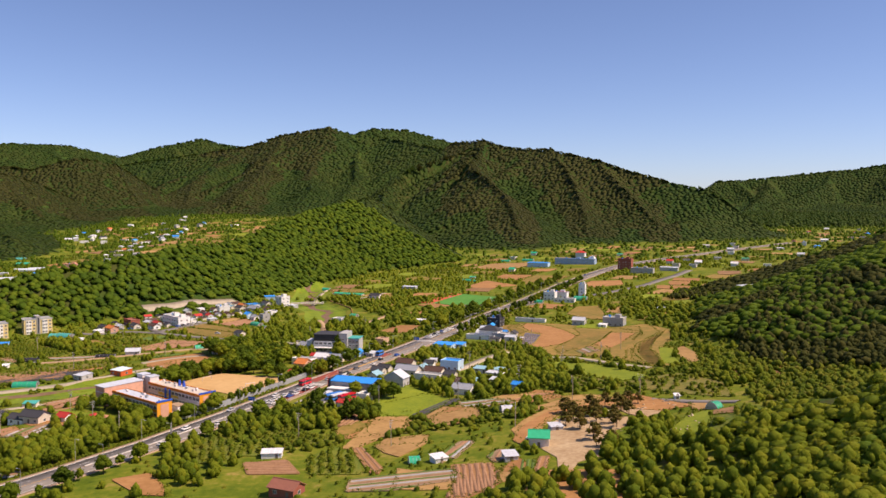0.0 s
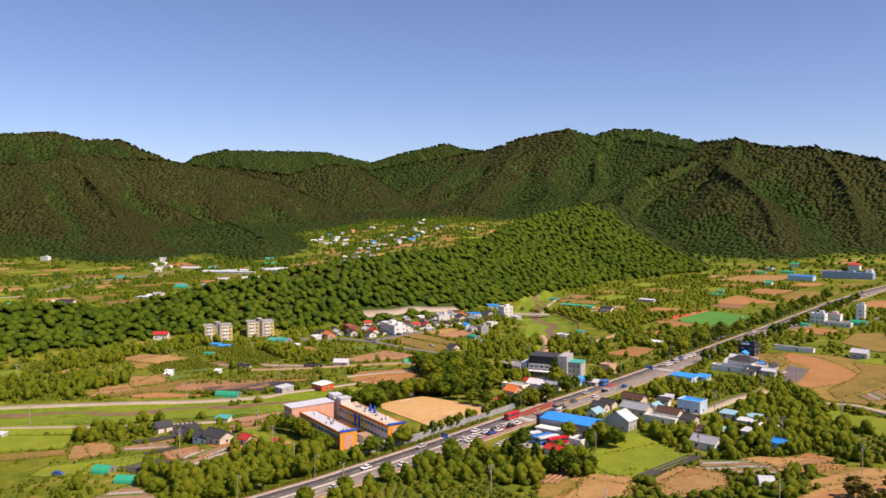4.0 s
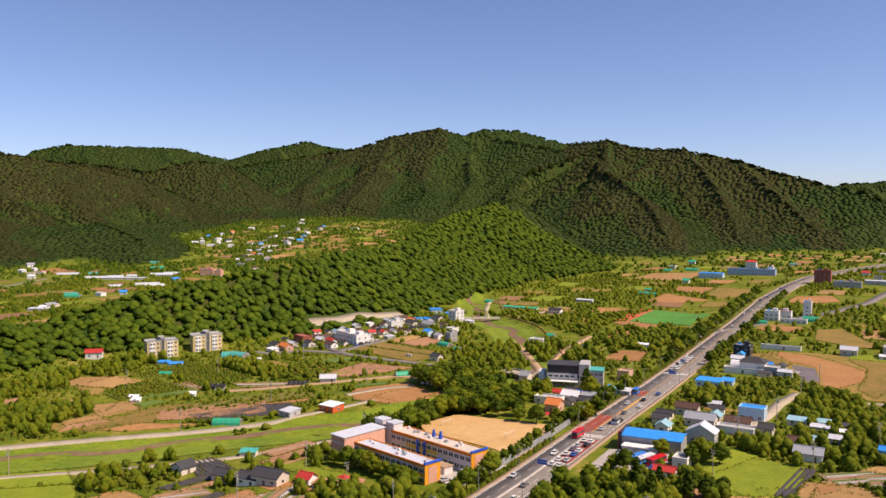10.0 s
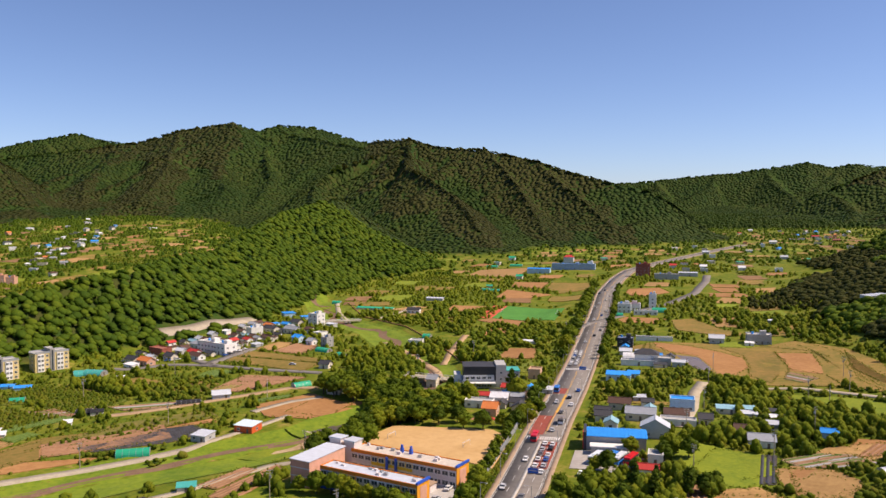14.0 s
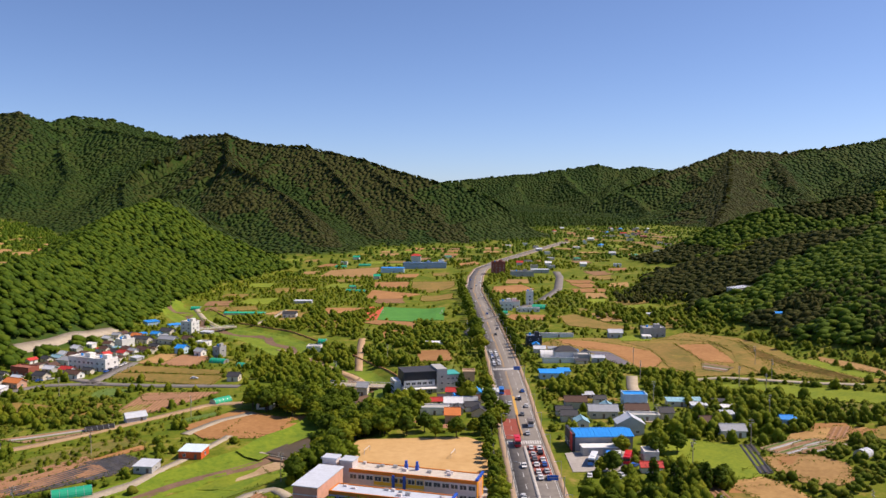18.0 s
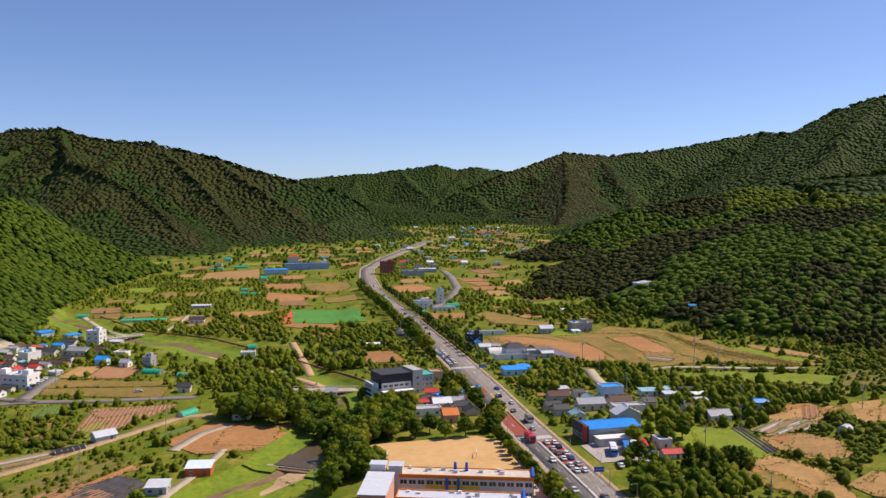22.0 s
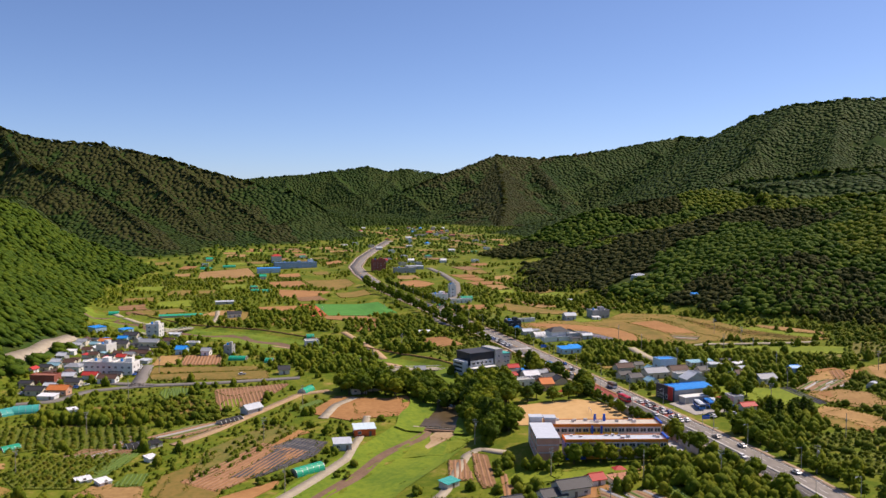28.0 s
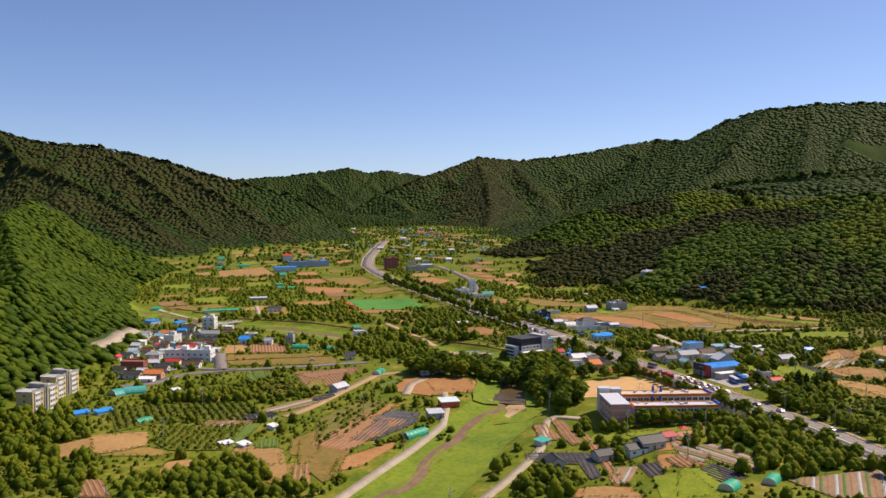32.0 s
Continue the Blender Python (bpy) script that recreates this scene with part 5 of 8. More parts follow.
def house(kind, x, y, w, d, h, yaw, col):
    """A small building: walls, roof by kind, door and windows."""
    if any(math.hypot(x - a, y - b) < 6.5 for a, b, _ in HOUSES) or (math.hypot(x + 200, y + 150) > 1200 and land(np.array([x]), np.array([y]))[1][0] > 4):
        return None
    if kind in ("gable", "hip", "shed") and w > 7:
        w, d = w * 0.78, d * 0.84
    HOUSES.append((x, y, max(w, d)))
    h, d = h * (0.76 if h < 6 else 0.82 if h < 9 else 0.68), d * 0.9
    word = WORDS.get(col, col)
    name, cat = NAMES[kind]
    label = {"gable": f"low village house with {word} gable roof", "hip": f"village house with {word} hipped roof", "flat": f"flat-roofed building with {word} walls and parapet",
             "shed": f"farm shed with {word} sheet-metal roof", "vault": f"tunnel shed under {word} sheeting on hoops"}[kind]
    if h > 8 and kind == "flat":
        label = f"several-storey flat-roofed building with {word} walls"
    far = math.hypot(x + 200, y - 150) > 800
    ob = root(name, x, y, yaw, None, label, cat, "farm sheds" if kind in ("shed", "vault") else "village houses")
    roof = ROOFS[col]
    wall = WALLS.get(col, WALL_CREAM if int(abs(x) + abs(y)) % 3 else WALL_WHITE)
    X, Y = w / 2, d / 2
    if kind == "gable":
        up = d * 0.27
        part("wall", done(prism(bmesh.new(), [(-Y, -1), (Y, -1), (Y, h - 0.1), (0, h + up - 0.15), (-Y, h - 0.1)], -X, X)), wall, ob)
        e = 0.55
        part("roof", done(prism(bmesh.new(), [(-Y - e, h - 0.28), (0, h + up), (Y + e, h - 0.28), (Y + e, h - 0.06), (0, h + up + 0.24), (-Y - e, h - 0.06)], -X - e, X + e)), roof, ob)
        part("ridge", done(prism(bmesh.new(), [(-0.25, h + up + 0.16), (0.25, h + up + 0.16), (0.12, h + up + 0.42), (-0.12, h + up + 0.42)], -X - e, X + e)), roof, ob)
    elif kind == "hip":
        part("wall", done(boxes((-X, X, -Y, Y, -1, h))), wall, ob)
        bm, e, up = bmesh.new(), 0.7, d * 0.28
        v = [bm.verts.new(p) for p in ((-X - e, -Y - e, h), (X + e, -Y - e, h), (X + e, Y + e, h), (-X - e, Y + e, h), (-X + Y * 0.8, 0, h + up), (X - Y * 0.8, 0, h + up))]
        for f in ((0, 1, 5, 4), (1, 2, 5), (2, 3, 4, 5), (3, 0, 4), (3, 2, 1, 0)):
            bm.faces.new([v[i] for i in f])
        part("roof", done(bm), roof, ob)
    elif kind == "shed":
        part("wall", done(prism(bmesh.new(), [(-Y, -1), (Y, -1), (Y, h - 0.12), (-Y, h - 0.62)], -X, X)), wall, ob)
        e = 0.35
        part("roof", done(prism(bmesh.new(), [(-Y - e, h - 0.62), (Y + e, h - 0.02), (Y + e, h + 0.12), (-Y - e, h - 0.48)], -X - e, X + e)), roof, ob)
        bm = bmesh.new()
        for k in range(max(2, int(w / 1.6))):
            u = -X + (k + 0.5) * w / max(2, int(w / 1.6))
            prism(bm, [(-Y - e, h - 0.50), (Y + e, h + 0.10), (Y + e, h + 0.17), (-Y - e, h - 0.43)], u - 0.06, u + 0.06)
        part("roof_seams", done(bm), roof, ob)
    elif kind == "flat":
        part("wall", done(boxes((-X, X, -Y, Y, -1, h))), wall, ob)
        part("roof_deck", done(boxes((-X + 0.3, X - 0.3, -Y + 0.3, Y - 0.3, h, h + 0.12))), roof if col not in ("white", "dark") else ROOFS["concrete" if col == "white" else "dark"], ob)
        part("parapet", done(boxes((-X - 0.1, X + 0.1, -Y - 0.1, -Y + 0.25, h - 0.2, h + 0.7), (-X - 0.1, X + 0.1, Y - 0.25, Y + 0.1, h - 0.2, h + 0.7),
                                   (-X - 0.1, -X + 0.25, -Y + 0.25, Y - 0.25, h - 0.2, h + 0.7), (X - 0.25, X + 0.1, -Y + 0.25, Y - 0.25, h - 0.2, h + 0.7))), wall, ob)
        if h > 5.5:
            part("stair_head", done(boxes((X * 0.1, X * 0.1 + min(4, w * 0.3), -Y * 0.3, Y * 0.5, h + 0.12, h + 2.6))), wall, ob)
            part("water_tank", done(tube(bmesh.new(), -X * 0.5, Y * 0.2, h + 0.12, h + 1.7, 0.8, n=12)), ROOFS["blue"], ob)
    else:
        prof = [(-Y * math.cos(a), max(-0.6, h * math.sin(a))) for a in (math.pi * k / 10 for k in range(11))]
        prof = [(-Y, -0.8)] + prof + [(Y, -0.8)]
        part("cover", done(prism(bmesh.new(), prof, -X, X)), roof, ob)
        n = max(3, int(w / 2.5))
        for k in range(n + 1):
            u = -X + w * k / n
            big = [(q[0] * 1.012, q[1] * 1.015) for q in prof]
            bm = prism(bmesh.new(), big, u - 0.05, u + 0.05)
            part("hoop", done(bm), STEEL, ob)
        part("end_door", done(boxes((X - 0.02, X + 0.06, -0.9, 0.9, -0.2, min(2.1, h * 0.7)))), DOOR, ob)
    if kind == "vault":
        return ob
    # openings
    floors = max(1, int(h / 3.1)) if kind in ("flat", "hip") else 1
    n = max(1, int(w / 3.6))
    for fl in range(floors):
        z = 0.95 + fl * 3.1
        for k in range(n):
            u = -X + (k + 0.5) * w / n
            if fl == 0 and k == n // 2:
                part("door", done(boxes((u - 0.55, u + 0.55, -Y - 0.06, -Y + 0.04, -0.2, 2.1))), DOOR, ob)
                continue
            if h >= 2.9:
                window(ob, u, -Y - 0.02, z, 0, 1, 1, not far)
        if h >= 2.9 and not far:
            for k in range(max(1, int(d / 4.5))):
                v = -Y + (k + 0.5) * d / max(1, int(d / 4.5))
                window(ob, X + 0.02, v, z, 90)
                window(ob, -X - 0.02, v, z, -90)
            if h > 5:
                for k in range(n):
                    window(ob, -X + (k + 0.5) * w / n, Y + 0.02, z, 180)
    return ob


# ---- the school ----
PEACH = paint("peach_paint", (0.66, 0.36, 0.25), 0.8)
AMBER = paint("amber_paint", (0.80, 0.33, 0.02), 0.75)
YELLOW = paint("yellow_paint", (0.72, 0.48, 0.04), 0.75)
OFFWHITE = paint("off_white_paint", (0.66, 0.60, 0.58), 0.8)
ORANGE_LINE = paint("orange_band", (0.66, 0.20, 0.02), 0.75)
BLUE_SIGN = paint("blue_panel", (0.03, 0.10, 0.50), 0.5)
DECK = paint("pale_roof_deck", (0.56, 0.50, 0.42), 0.85, spread=0.2)
DECK_GREY = paint("grey_roof_membrane", (0.52, 0.56, 0.62), 0.6)
BRICK = paint("rose_brick", (0.58, 0.29, 0.20), 0.9)


def wing(name, x, y, w, d, h, yaw, deck, label, colours):
    ob = root(name, x, y, yaw, None, label, "school building", "school buildings")
    X, Y = w / 2, d / 2
    n = len(colours)
    for k, m in enumerate(colours):
        u0, u1 = -X + w * k / n, -X + w * (k + 1) / n
        part("wall", done(boxes((u0, u1, -Y, Y, -1.0, h - 0.9))), m, ob)
    part("band", done(boxes((-X - 0.06, X + 0.06, -Y - 0.08, -Y + 0.3, h - 0.9, h + 0.35), (-X - 0.06, X + 0.06, Y - 0.3, Y + 0.08, h - 0.9, h + 0.35),
                            (-X - 0.06, -X + 0.3, -Y + 0.3, Y - 0.3, h - 0.9, h + 0.35), (X - 0.3, X + 0.06, -Y + 0.3, Y - 0.3, h - 0.9, h + 0.35))), ORANGE_LINE, ob, "orange parapet band")
    part("roof_deck", done(boxes((-X + 0.3, X - 0.3, -Y + 0.3, Y - 0.3, h - 0.9, h + 0.05))), deck, ob)
    part("end_wall", done(boxes((X, X + 0.25, -Y - 0.1, Y + 0.1, -1.0, h + 0.7))), AMBER, ob, "amber end wall")
    part("end_panel", done(boxes((X + 0.25, X + 0.33, -Y * 0.55, Y * 0.55, 0.3, h - 0.8))), PEACH, ob, "peach panel in the end wall")
    part("end_sign", done(boxes((X - 0.3, X + 0.5, -Y - 0.3, Y + 0.3, h + 0.35, h + 1.1))), BLUE_SIGN, ob, "blue coping panel over the end wall")
    bays = int(w / 3.0)
    for fl in (0, 1):
        z = 1.0 + fl * 3.5
        for k in range(bays):
            u = -X + (k + 0.5) * w / bays
            window(ob, u, -Y - 0.02, z, 0, 1.75, 1.35)
            window(ob, u, Y + 0.02, z, 180, 1.75, 1.35)
        part("floor_band", done(boxes((-X - 0.04, X, -Y - 0.05, -Y + 0.05, z + 1.85, z + 2.15), (-X - 0.04, X, Y - 0.05, Y + 0.05, z + 1.85, z + 2.15))), OFFWHITE, ob)
    rng = random.Random(int(x))
    for k in range(9):
        u, v = rng.uniform(-X + 2, X - 2), rng.uniform(-Y + 1.4, Y - 1.4)
        s = rng.uniform(0.4, 0.8)
        part("roof_vent", done(boxes((u - s, u + s, v - 0.45, v + 0.45, h + 0.05, h + rng.uniform(0.6, 1.1)))), STEEL if k % 2 else OFFWHITE, ob)
    return ob


rear = wing("school_wing", -132.0, 411.0, 46.0, 8.6, 7.6, -40, DECK, "two-storey school wing with orange and yellow bands", [OFFWHITE, YELLOW, YELLOW, OFFWHITE, OFFWHITE])
front = wing("school_wing", -146.3, 395.5, 41.0, 7.6, 7.4, -40, DECK_GREY, "two-storey orange school wing with grey flat roof", [BLUE_SIGN, AMBER, OFFWHITE, OFFWHITE, AMBER])
for u in (-4, 0):
    part("vent_tower", done(tube(boxes((u - 0.55, u + 0.55, 1.4, 2.5, 7.6, 9.4)), u, 1.95, 9.4, 10.6, 0.5, n=10)), BLUE_SIGN, rear, "blue rooftop vent tower")
for u in (-6.5, -2.5):
    part("down_pipe_box", done(boxes((u - 0.4, u + 0.4, -5.0, -4.3, 1.5, 7.2))), BLUE_SIGN, rear, "blue wall box")
hall = root("school_hall", -165.0, 416.5, -40, None, "three-storey pink brick school hall with grey roof", "school building", "school buildings")
part("wall", done(boxes((-4.3, 4.3, -10.5, 10.5, -1.2, 9.6))), BRICK, hall)
part("wall_panel", done(boxes((4.3, 4.42, -10.4, 10.4, 0.2, 9.4))), PEACH, hall, "peach rendered side")
part("roof", done(prism(bmesh.new(), [(-10.9, 9.5), (10.9, 9.9), (10.9, 10.15), (-10.9, 9.75)], -4.7, 4.7)), DECK_GREY, hall)
for fl in range(3):
    part("brick_band", done(boxes((-4.4, 4.36, -10.6, 10.55, 0.4 + fl * 3.1, 0.75 + fl * 3.1))), OFFWHITE, hall)
    for v in (-7.5, -2.5, 2.5, 7.5):
        window(hall, -4.42, v, 1.3 + fl * 3.0, -90, 1.5, 1.1)
tower = root("stair_tower", -151.5, 425.5, -40, None, "pale stair tower joining the school buildings", "stair tower")
part("wall", done(boxes((-2.3, 2.3, -2.6, 2.6, -1.2, 10.8))), OFFWHITE, tower)
part("cap", done(boxes((-2.6, 2.6, -2.9, 2.9, 10.8, 11.2))), DECK_GREY, tower)
part("pink_panel", done(boxes((-2.42, -2.3, -2.2, 2.2, 0, 10.2))), PEACH, tower)
head = root("roof_house", -157.0, 428.5, -40, None, "small rooftop stair house with flat cap", "roof house")
part("wall", done(boxes((-2.6, 2.6, -2.2, 2.2, -1.2, 11.6))), OFFWHITE, head)
part("cap", done(boxes((-2.9, 2.9, -2.5, 2.5, 11.6, 12.0))), DECK_GREY, head)
hut = root("store_hut", -128, 394, -40, None, "small white store hut with brown flat roof", "hut")
part("wall", done(boxes((-3.2, 3.2, -2.2, 2.2, -0.8, 2.8))), OFFWHITE, hut)
part("roof", done(boxes((-3.5, 3.5, -2.5, 2.5, 2.8, 3.1))), ROOFS["tanwall"], hut)
tagged(part("schoolyard", sheet([(-136, 392), (-121, 376), (-104, 402), (-112, 408), (-120, 401)], 0.24, False), KERB), "pale paved yard between the school wings", "yard", kind="structure")
PLAY = [(-143, 451), (-110, 424), (-100, 410), (-84, 446), (-88, 462), (-130, 480), (-146, 462)]
tagged(part("playground", sheet(PLAY, 0.26), mottled("playground_sand", (0.50, 0.31, 0.12), (0.60, 0.39, 0.17), 0.05, 0.95, bump=0.3)), "school playground of smooth ochre sand", "playground", kind="structure")
FIELDS.append(PLAY)
FIELDS.append([(-180, 405), (-125, 370), (-100, 405), (-140, 450), (-170, 440)])


def goal(x, y, yaw, z=None, w=6.0):
    ob = root("football_goal", x, y, yaw, z, "white football goal frame with net bars", "goal", "football goals")
    part("post", done(tube(bmesh.new(), -w / 2, 0, 0, 2.3, 0.09)), FRAME, ob)
    part("post", done(tube(bmesh.new(), w / 2, 0, 0, 2.3, 0.09)), FRAME, ob)
    part("crossbar", done(boxes((-w / 2 - 0.1, w / 2 + 0.1, -0.09, 0.09, 2.22, 2.4))), FRAME, ob)
    part("stay", done(boxes((-w / 2 - 0.06, -w / 2 + 0.06, 0.1, 1.6, 0.0, 0.12), (w / 2 - 0.06, w / 2 + 0.06, 0.1, 1.6, 0.0, 0.12), (-w / 2, w / 2, 1.5, 1.6, 0.0, 0.1))), FRAME, ob)
    return ob


goal(-104, 441, 50)
goal(-133, 461, 50)

# the school's tall fence towards the road
FENCE = Line([(-124, 371), (-107, 398), (-86, 441), (-74, 468)])
fence = root("school_fence", -107, 398, 0, None, "tall grey steel panel fence along the school", "fence")
f_me = None
k, sF = 0, 0.0
panel = boxes((-1.2, 1.2, -0.03, 0.03, 0.3, 3.1))
done(panel)
panel_me = bpy.data.meshes.new("panel")
panel.to_mesh(panel_me)
panel.free()
mesh_mat = paint("fence_mesh", (0.42, 0.44, 0.45), 0.5, 0.3)
panel_me.materials.append(mesh_mat)
post_me = bpy.data.meshes.new("post")
pb = done(boxes((-0.08, 0.08, -0.08, 0.08, -0.5, 3.5)))
pb.to_mesh(post_me)
pb.free()
post_me.materials.append(STEEL)
fz = fence.matrix_basis.translation.z
while sF < FENCE.s[-1] - 2.5:
    x, y, a = FENCE.at(sF + 1.25)
    p = new("panel", panel_me)
    p.parent = fence
    p.matrix_basis = pose(x + 107, y - 398, gz(x, y) - fz, 0, 0, a)
    x, y, a = FENCE.at(sF)
    p = new("post", post_me)
    p.parent = fence
    p.matrix_basis = pose(x + 107, y - 398, gz(x, y) - fz, 0, 0, a)
    sF += 2.5

# ---- the blue-roofed hall beside the road ----
store = root("market_hall", -44.5, 426.5, -20, None, "grey market hall with bright blue sheet roof", "hall")
GREY_PANEL = paint("grey_cladding", (0.34, 0.34, 0.34), 0.7)
part("wall", done(boxes((-12.0, 11.5, -6.6, 6.6, -1, 5.4))), GREY_PANEL, store)
part("roof", done(prism(bmesh.new(), [(-7.0, 5.3), (0, 6.7), (7.0, 5.3), (7.0, 5.55), (0, 6.95), (-7.0, 5.55)], -12.2, 12.0)), ROOFS["blue"], store)
part("front_wall", done(boxes((-13.2, -12.0, -6.8, 6.8, -1, 6.8))), paint("dark_panel", (0.05, 0.05, 0.06), 0.6), store, "dark street front")
part("red_sign", done(boxes((-13.5, -13.2, -7.0, -3.4, 0.2, 6.9))), ROOFS["red"], store, "red sign tower")
for v in (-2, 2, 5):
    window(store, -13.24, v, 0.6, -90, 1.4, 1.6)
bm = bmesh.new()
for k in range(15):
    u = -11.8 + k * 1.65
    prism(bm, [(-7.0, 5.56), (0, 6.96), (7.0, 5.56), (7.0, 5.66), (0, 7.06), (-7.0, 5.66)], u - 0.05, u + 0.05)
part("roof_seams", done(bm), ROOFS["blue"], store)
annex = root("annex", -51.0, 417.5, -20, None, "low cream annex with flat roof beside the hall", "annex")
part("wall", done(boxes((-7.2, 7.2, -2.4, 2.4, -1, 3.1))), WALL_CREAM, annex)
part("roof", done(boxes((-7.6, 7.6, -2.8, 2.8, 3.1, 3.4))), WALL_WHITE, annex)
part("shutter", done(boxes((-5.0, -1.5, -2.48, -2.38, 0, 2.5))), STEEL, annex)
part("shutter", done(boxes((0.5, 4.5, -2.48, -2.38, 0, 2.5))), STEEL, annex)
HOUSES += [(-44.5, 426.5, 26), (-51, 417, 15)]

# ---- the black and white culture house ----
BLACK = WALLS["dark"]
cul = root("culture_house", -75, 549, -8, None, "modern black and grey building with white canopy", "building")
part("base_wall", done(boxes((-11, 8, -7, 8, -1, 4.2))), paint("glass_grey_wall", (0.30, 0.33, 0.36), 0.3), cul)
part("upper_block", done(boxes((-9.5, 8, -6.5, 8, 4.2, 11.2))), BLACK, cul, "black upper storeys")
part("white_band", done(boxes((-9.7, 7.0, -6.9, -6.5, 4.2, 7.0))), paint("light_panel", (0.50, 0.52, 0.54), 0.6), cul)
part("canopy", done(boxes((-10, 7.5, -10.5, -6.9, 2.9, 3.3))), WALL_WHITE, cul, "white entrance canopy")
for u in (-9.5, -4, 1.5, 7):
    part("canopy_post", done(tube(bmesh.new(), u, -10.1, -0.5, 2.9, 0.12)), STEEL, cul)
part("lift_tower", done(boxes((8, 13.5, -7.5, 6.5, -1, 12.6))), WALLS["concrete"], cul, "grey concrete tower")
part("roof_trim", done(boxes((-9.7, 8, -6.7, 8.2, 11.2, 11.6))), ROOFS["charcoal"], cul)
part("side_wing", done(boxes((13.5, 21, -5, 6, -1, 8.8))), paint("light_concrete", (0.46, 0.46, 0.45), 0.85), cul)
part("wing_roof", done(boxes((13.5, 21.3, -5.3, 6.3, 8.8, 9.2))), ROOFS["teal"], cul, "green wing roof")
for fl in range(3):
    for u in (14.8, 17.2, 19.6):
        window(cul, u, -5.02, 0.9 + fl * 2.7, 0, 0.8, 0.9)
for u in (-7.5, -4.5, -1.5, 1.5, 4.5):
    window(cul, u, -7.02, 0.5, 0, 1.7, 1.7)
    window(cul, u, -6.95, 4.8, 0, 1.5, 1.2)
for v in (-4, 0, 4):
    window(cul, 13.52, v - 0.5, 3, 90, 0.6, 1.4) if v > 5 else window(cul, 10.7, -7.52, 1 + (v + 4) * 0.85, 0, 0.7, 1.1)
part("outdoor_stair", done(boxes((-14.5, -11, -6, 4, -1, 7.2))), paint("white_stair", (0.6, 0.61, 0.62), 0.7), cul, "white stair block with open landings")
# dark glass boxes on the solid block stand in for the shade inside the landings
for fl in range(3):
    part("landing_gap", done(boxes((-14.58, -14.4, -5, 3, 0.6 + 2.2 * fl, 1.8 + 2.2 * fl))), GLASS, cul)
HOUSES.append((-70, 549, 34))

# ---- four-storey flats at the foot of the knoll ----
FLAT_Y = paint("pale_yellow_render", (0.66, 0.52, 0.24), 0.85)
FLAT_G = paint("grey_core_render", (0.30, 0.29, 0.27), 0.8)


def flats(x, y, yaw):
    ob = root("apartment_block", x, y, yaw, None, "four-storey pale yellow apartment block with grey stair core", "apartment block", "apartment blocks")
    for s in (-1, 1):
        part("wall", done(boxes((s * 6 - 4.6, s * 6 + 4.6, -4.6, 4.6, -1.5, 11.6))), FLAT_Y, ob)
        part("roof", done(boxes((s * 6 - 4.8, s * 6 + 4.8, -4.8, 4.8, 11.6, 12.1))), ROOFS["concrete"], ob)
        part("balcony_bay", done(boxes((s * 6 - 3.2, s * 6 + 0.8, -5.2, -4.6, 0.2, 11.3))), WALL_WHITE, ob, "white balcony bay")
        part("roof_rail", done(boxes((s * 6 - 4.7, s * 6 + 4.7, -4.7, -4.6, 12.1, 12.9), (s * 6 - 4.7, s * 6 + 4.7, 4.6, 4.7, 12.1, 12.9))), STEEL, ob)
        for fl in range(4):
            z = 0.9 + fl * 2.85
            window(ob, s * 6 - 2.2, -5.22, z, 0, 1.0, 1.1)
            window(ob, s * 6 - 0.2, -5.22, z, 0, 0.9, 1.1)
            window(ob, s * 6 + 2.8, -4.62, z, 0, 1.1, 1.1)
            window(ob, s * 6 - 2, 4.62, z, 180, 1.3, 1.1)
            window(ob, s * 6 + 2, 4.62, z, 180, 1.3, 1.1)
            window(ob, s * 10.62, 0, z, 90 * s, 1.0, 1.0)
    part("stair_core", done(boxes((-1.4, 1.4, -5.0, 4.2, -1.5, 14.2))), FLAT_G, ob, "dark grey stair core")
    part("stair_glass", done(boxes((-0.5, 0.5, -5.06, -5.0, 0.5, 13.2))), GLASS, ob)
    part("tank_house", done(boxes((-2.0, 2.0, -1.0, 3.8, 14.2, 14.6))), ROOFS["concrete"], ob)
    return ob


flats(-353, 641, 38)
flats(-332, 670, 38)
HOUSES += [(-353, 641, 22), (-332, 670, 22)]
HOUSES += [(-132, 411, 46), (-146, 395, 41), (-165, 416, 20)]

# ---- the sports ground ----
PITCH = [(-9, 808), (23, 880), (65, 832), (33, 762)]
tagged(part("sports_pitch", sheet(PITCH, 0.45, False), mottled("artificial_turf", (0.06, 0.21, 0.028), (0.09, 0.28, 0.04), 0.03, 0.9)), "bright green artificial football pitch", "sports pitch", kind="structure")
tagged(part("running_track", sheet([(-21, 815), (12, 890), (23, 880), (-9, 808)], 0.40, False), mottled("tartan_track", (0.50, 0.09, 0.04), (0.60, 0.13, 0.06), 0.1, 0.9)), "brick-red running track beside the pitch", "track", kind="structure")
tagged(part("clay_court", sheet([(-40, 868), (-8, 858), (5, 884), (-26, 905)], 0.45, False), FIELD_MATS["clay"]), "orange clay tennis court", "court", kind="structure")
tagged(part("clay_court", sheet([(-24, 800), (2, 741), (14, 780), (-10, 808)], 0.40), FIELD_MATS["clay"]), "orange clay ground among trees", "court", kind="structure")
FIELDS += [PITCH, [(-40, 868), (-8, 858), (5, 884), (-26, 905)], [(-24, 800), (2, 741), (14, 780), (-10, 808)]]
goal(47, 798, 60, float(floor_z(47, 798)) + 0.45)
goal(9, 844, 60, float(floor_z(9, 844)) + 0.45)


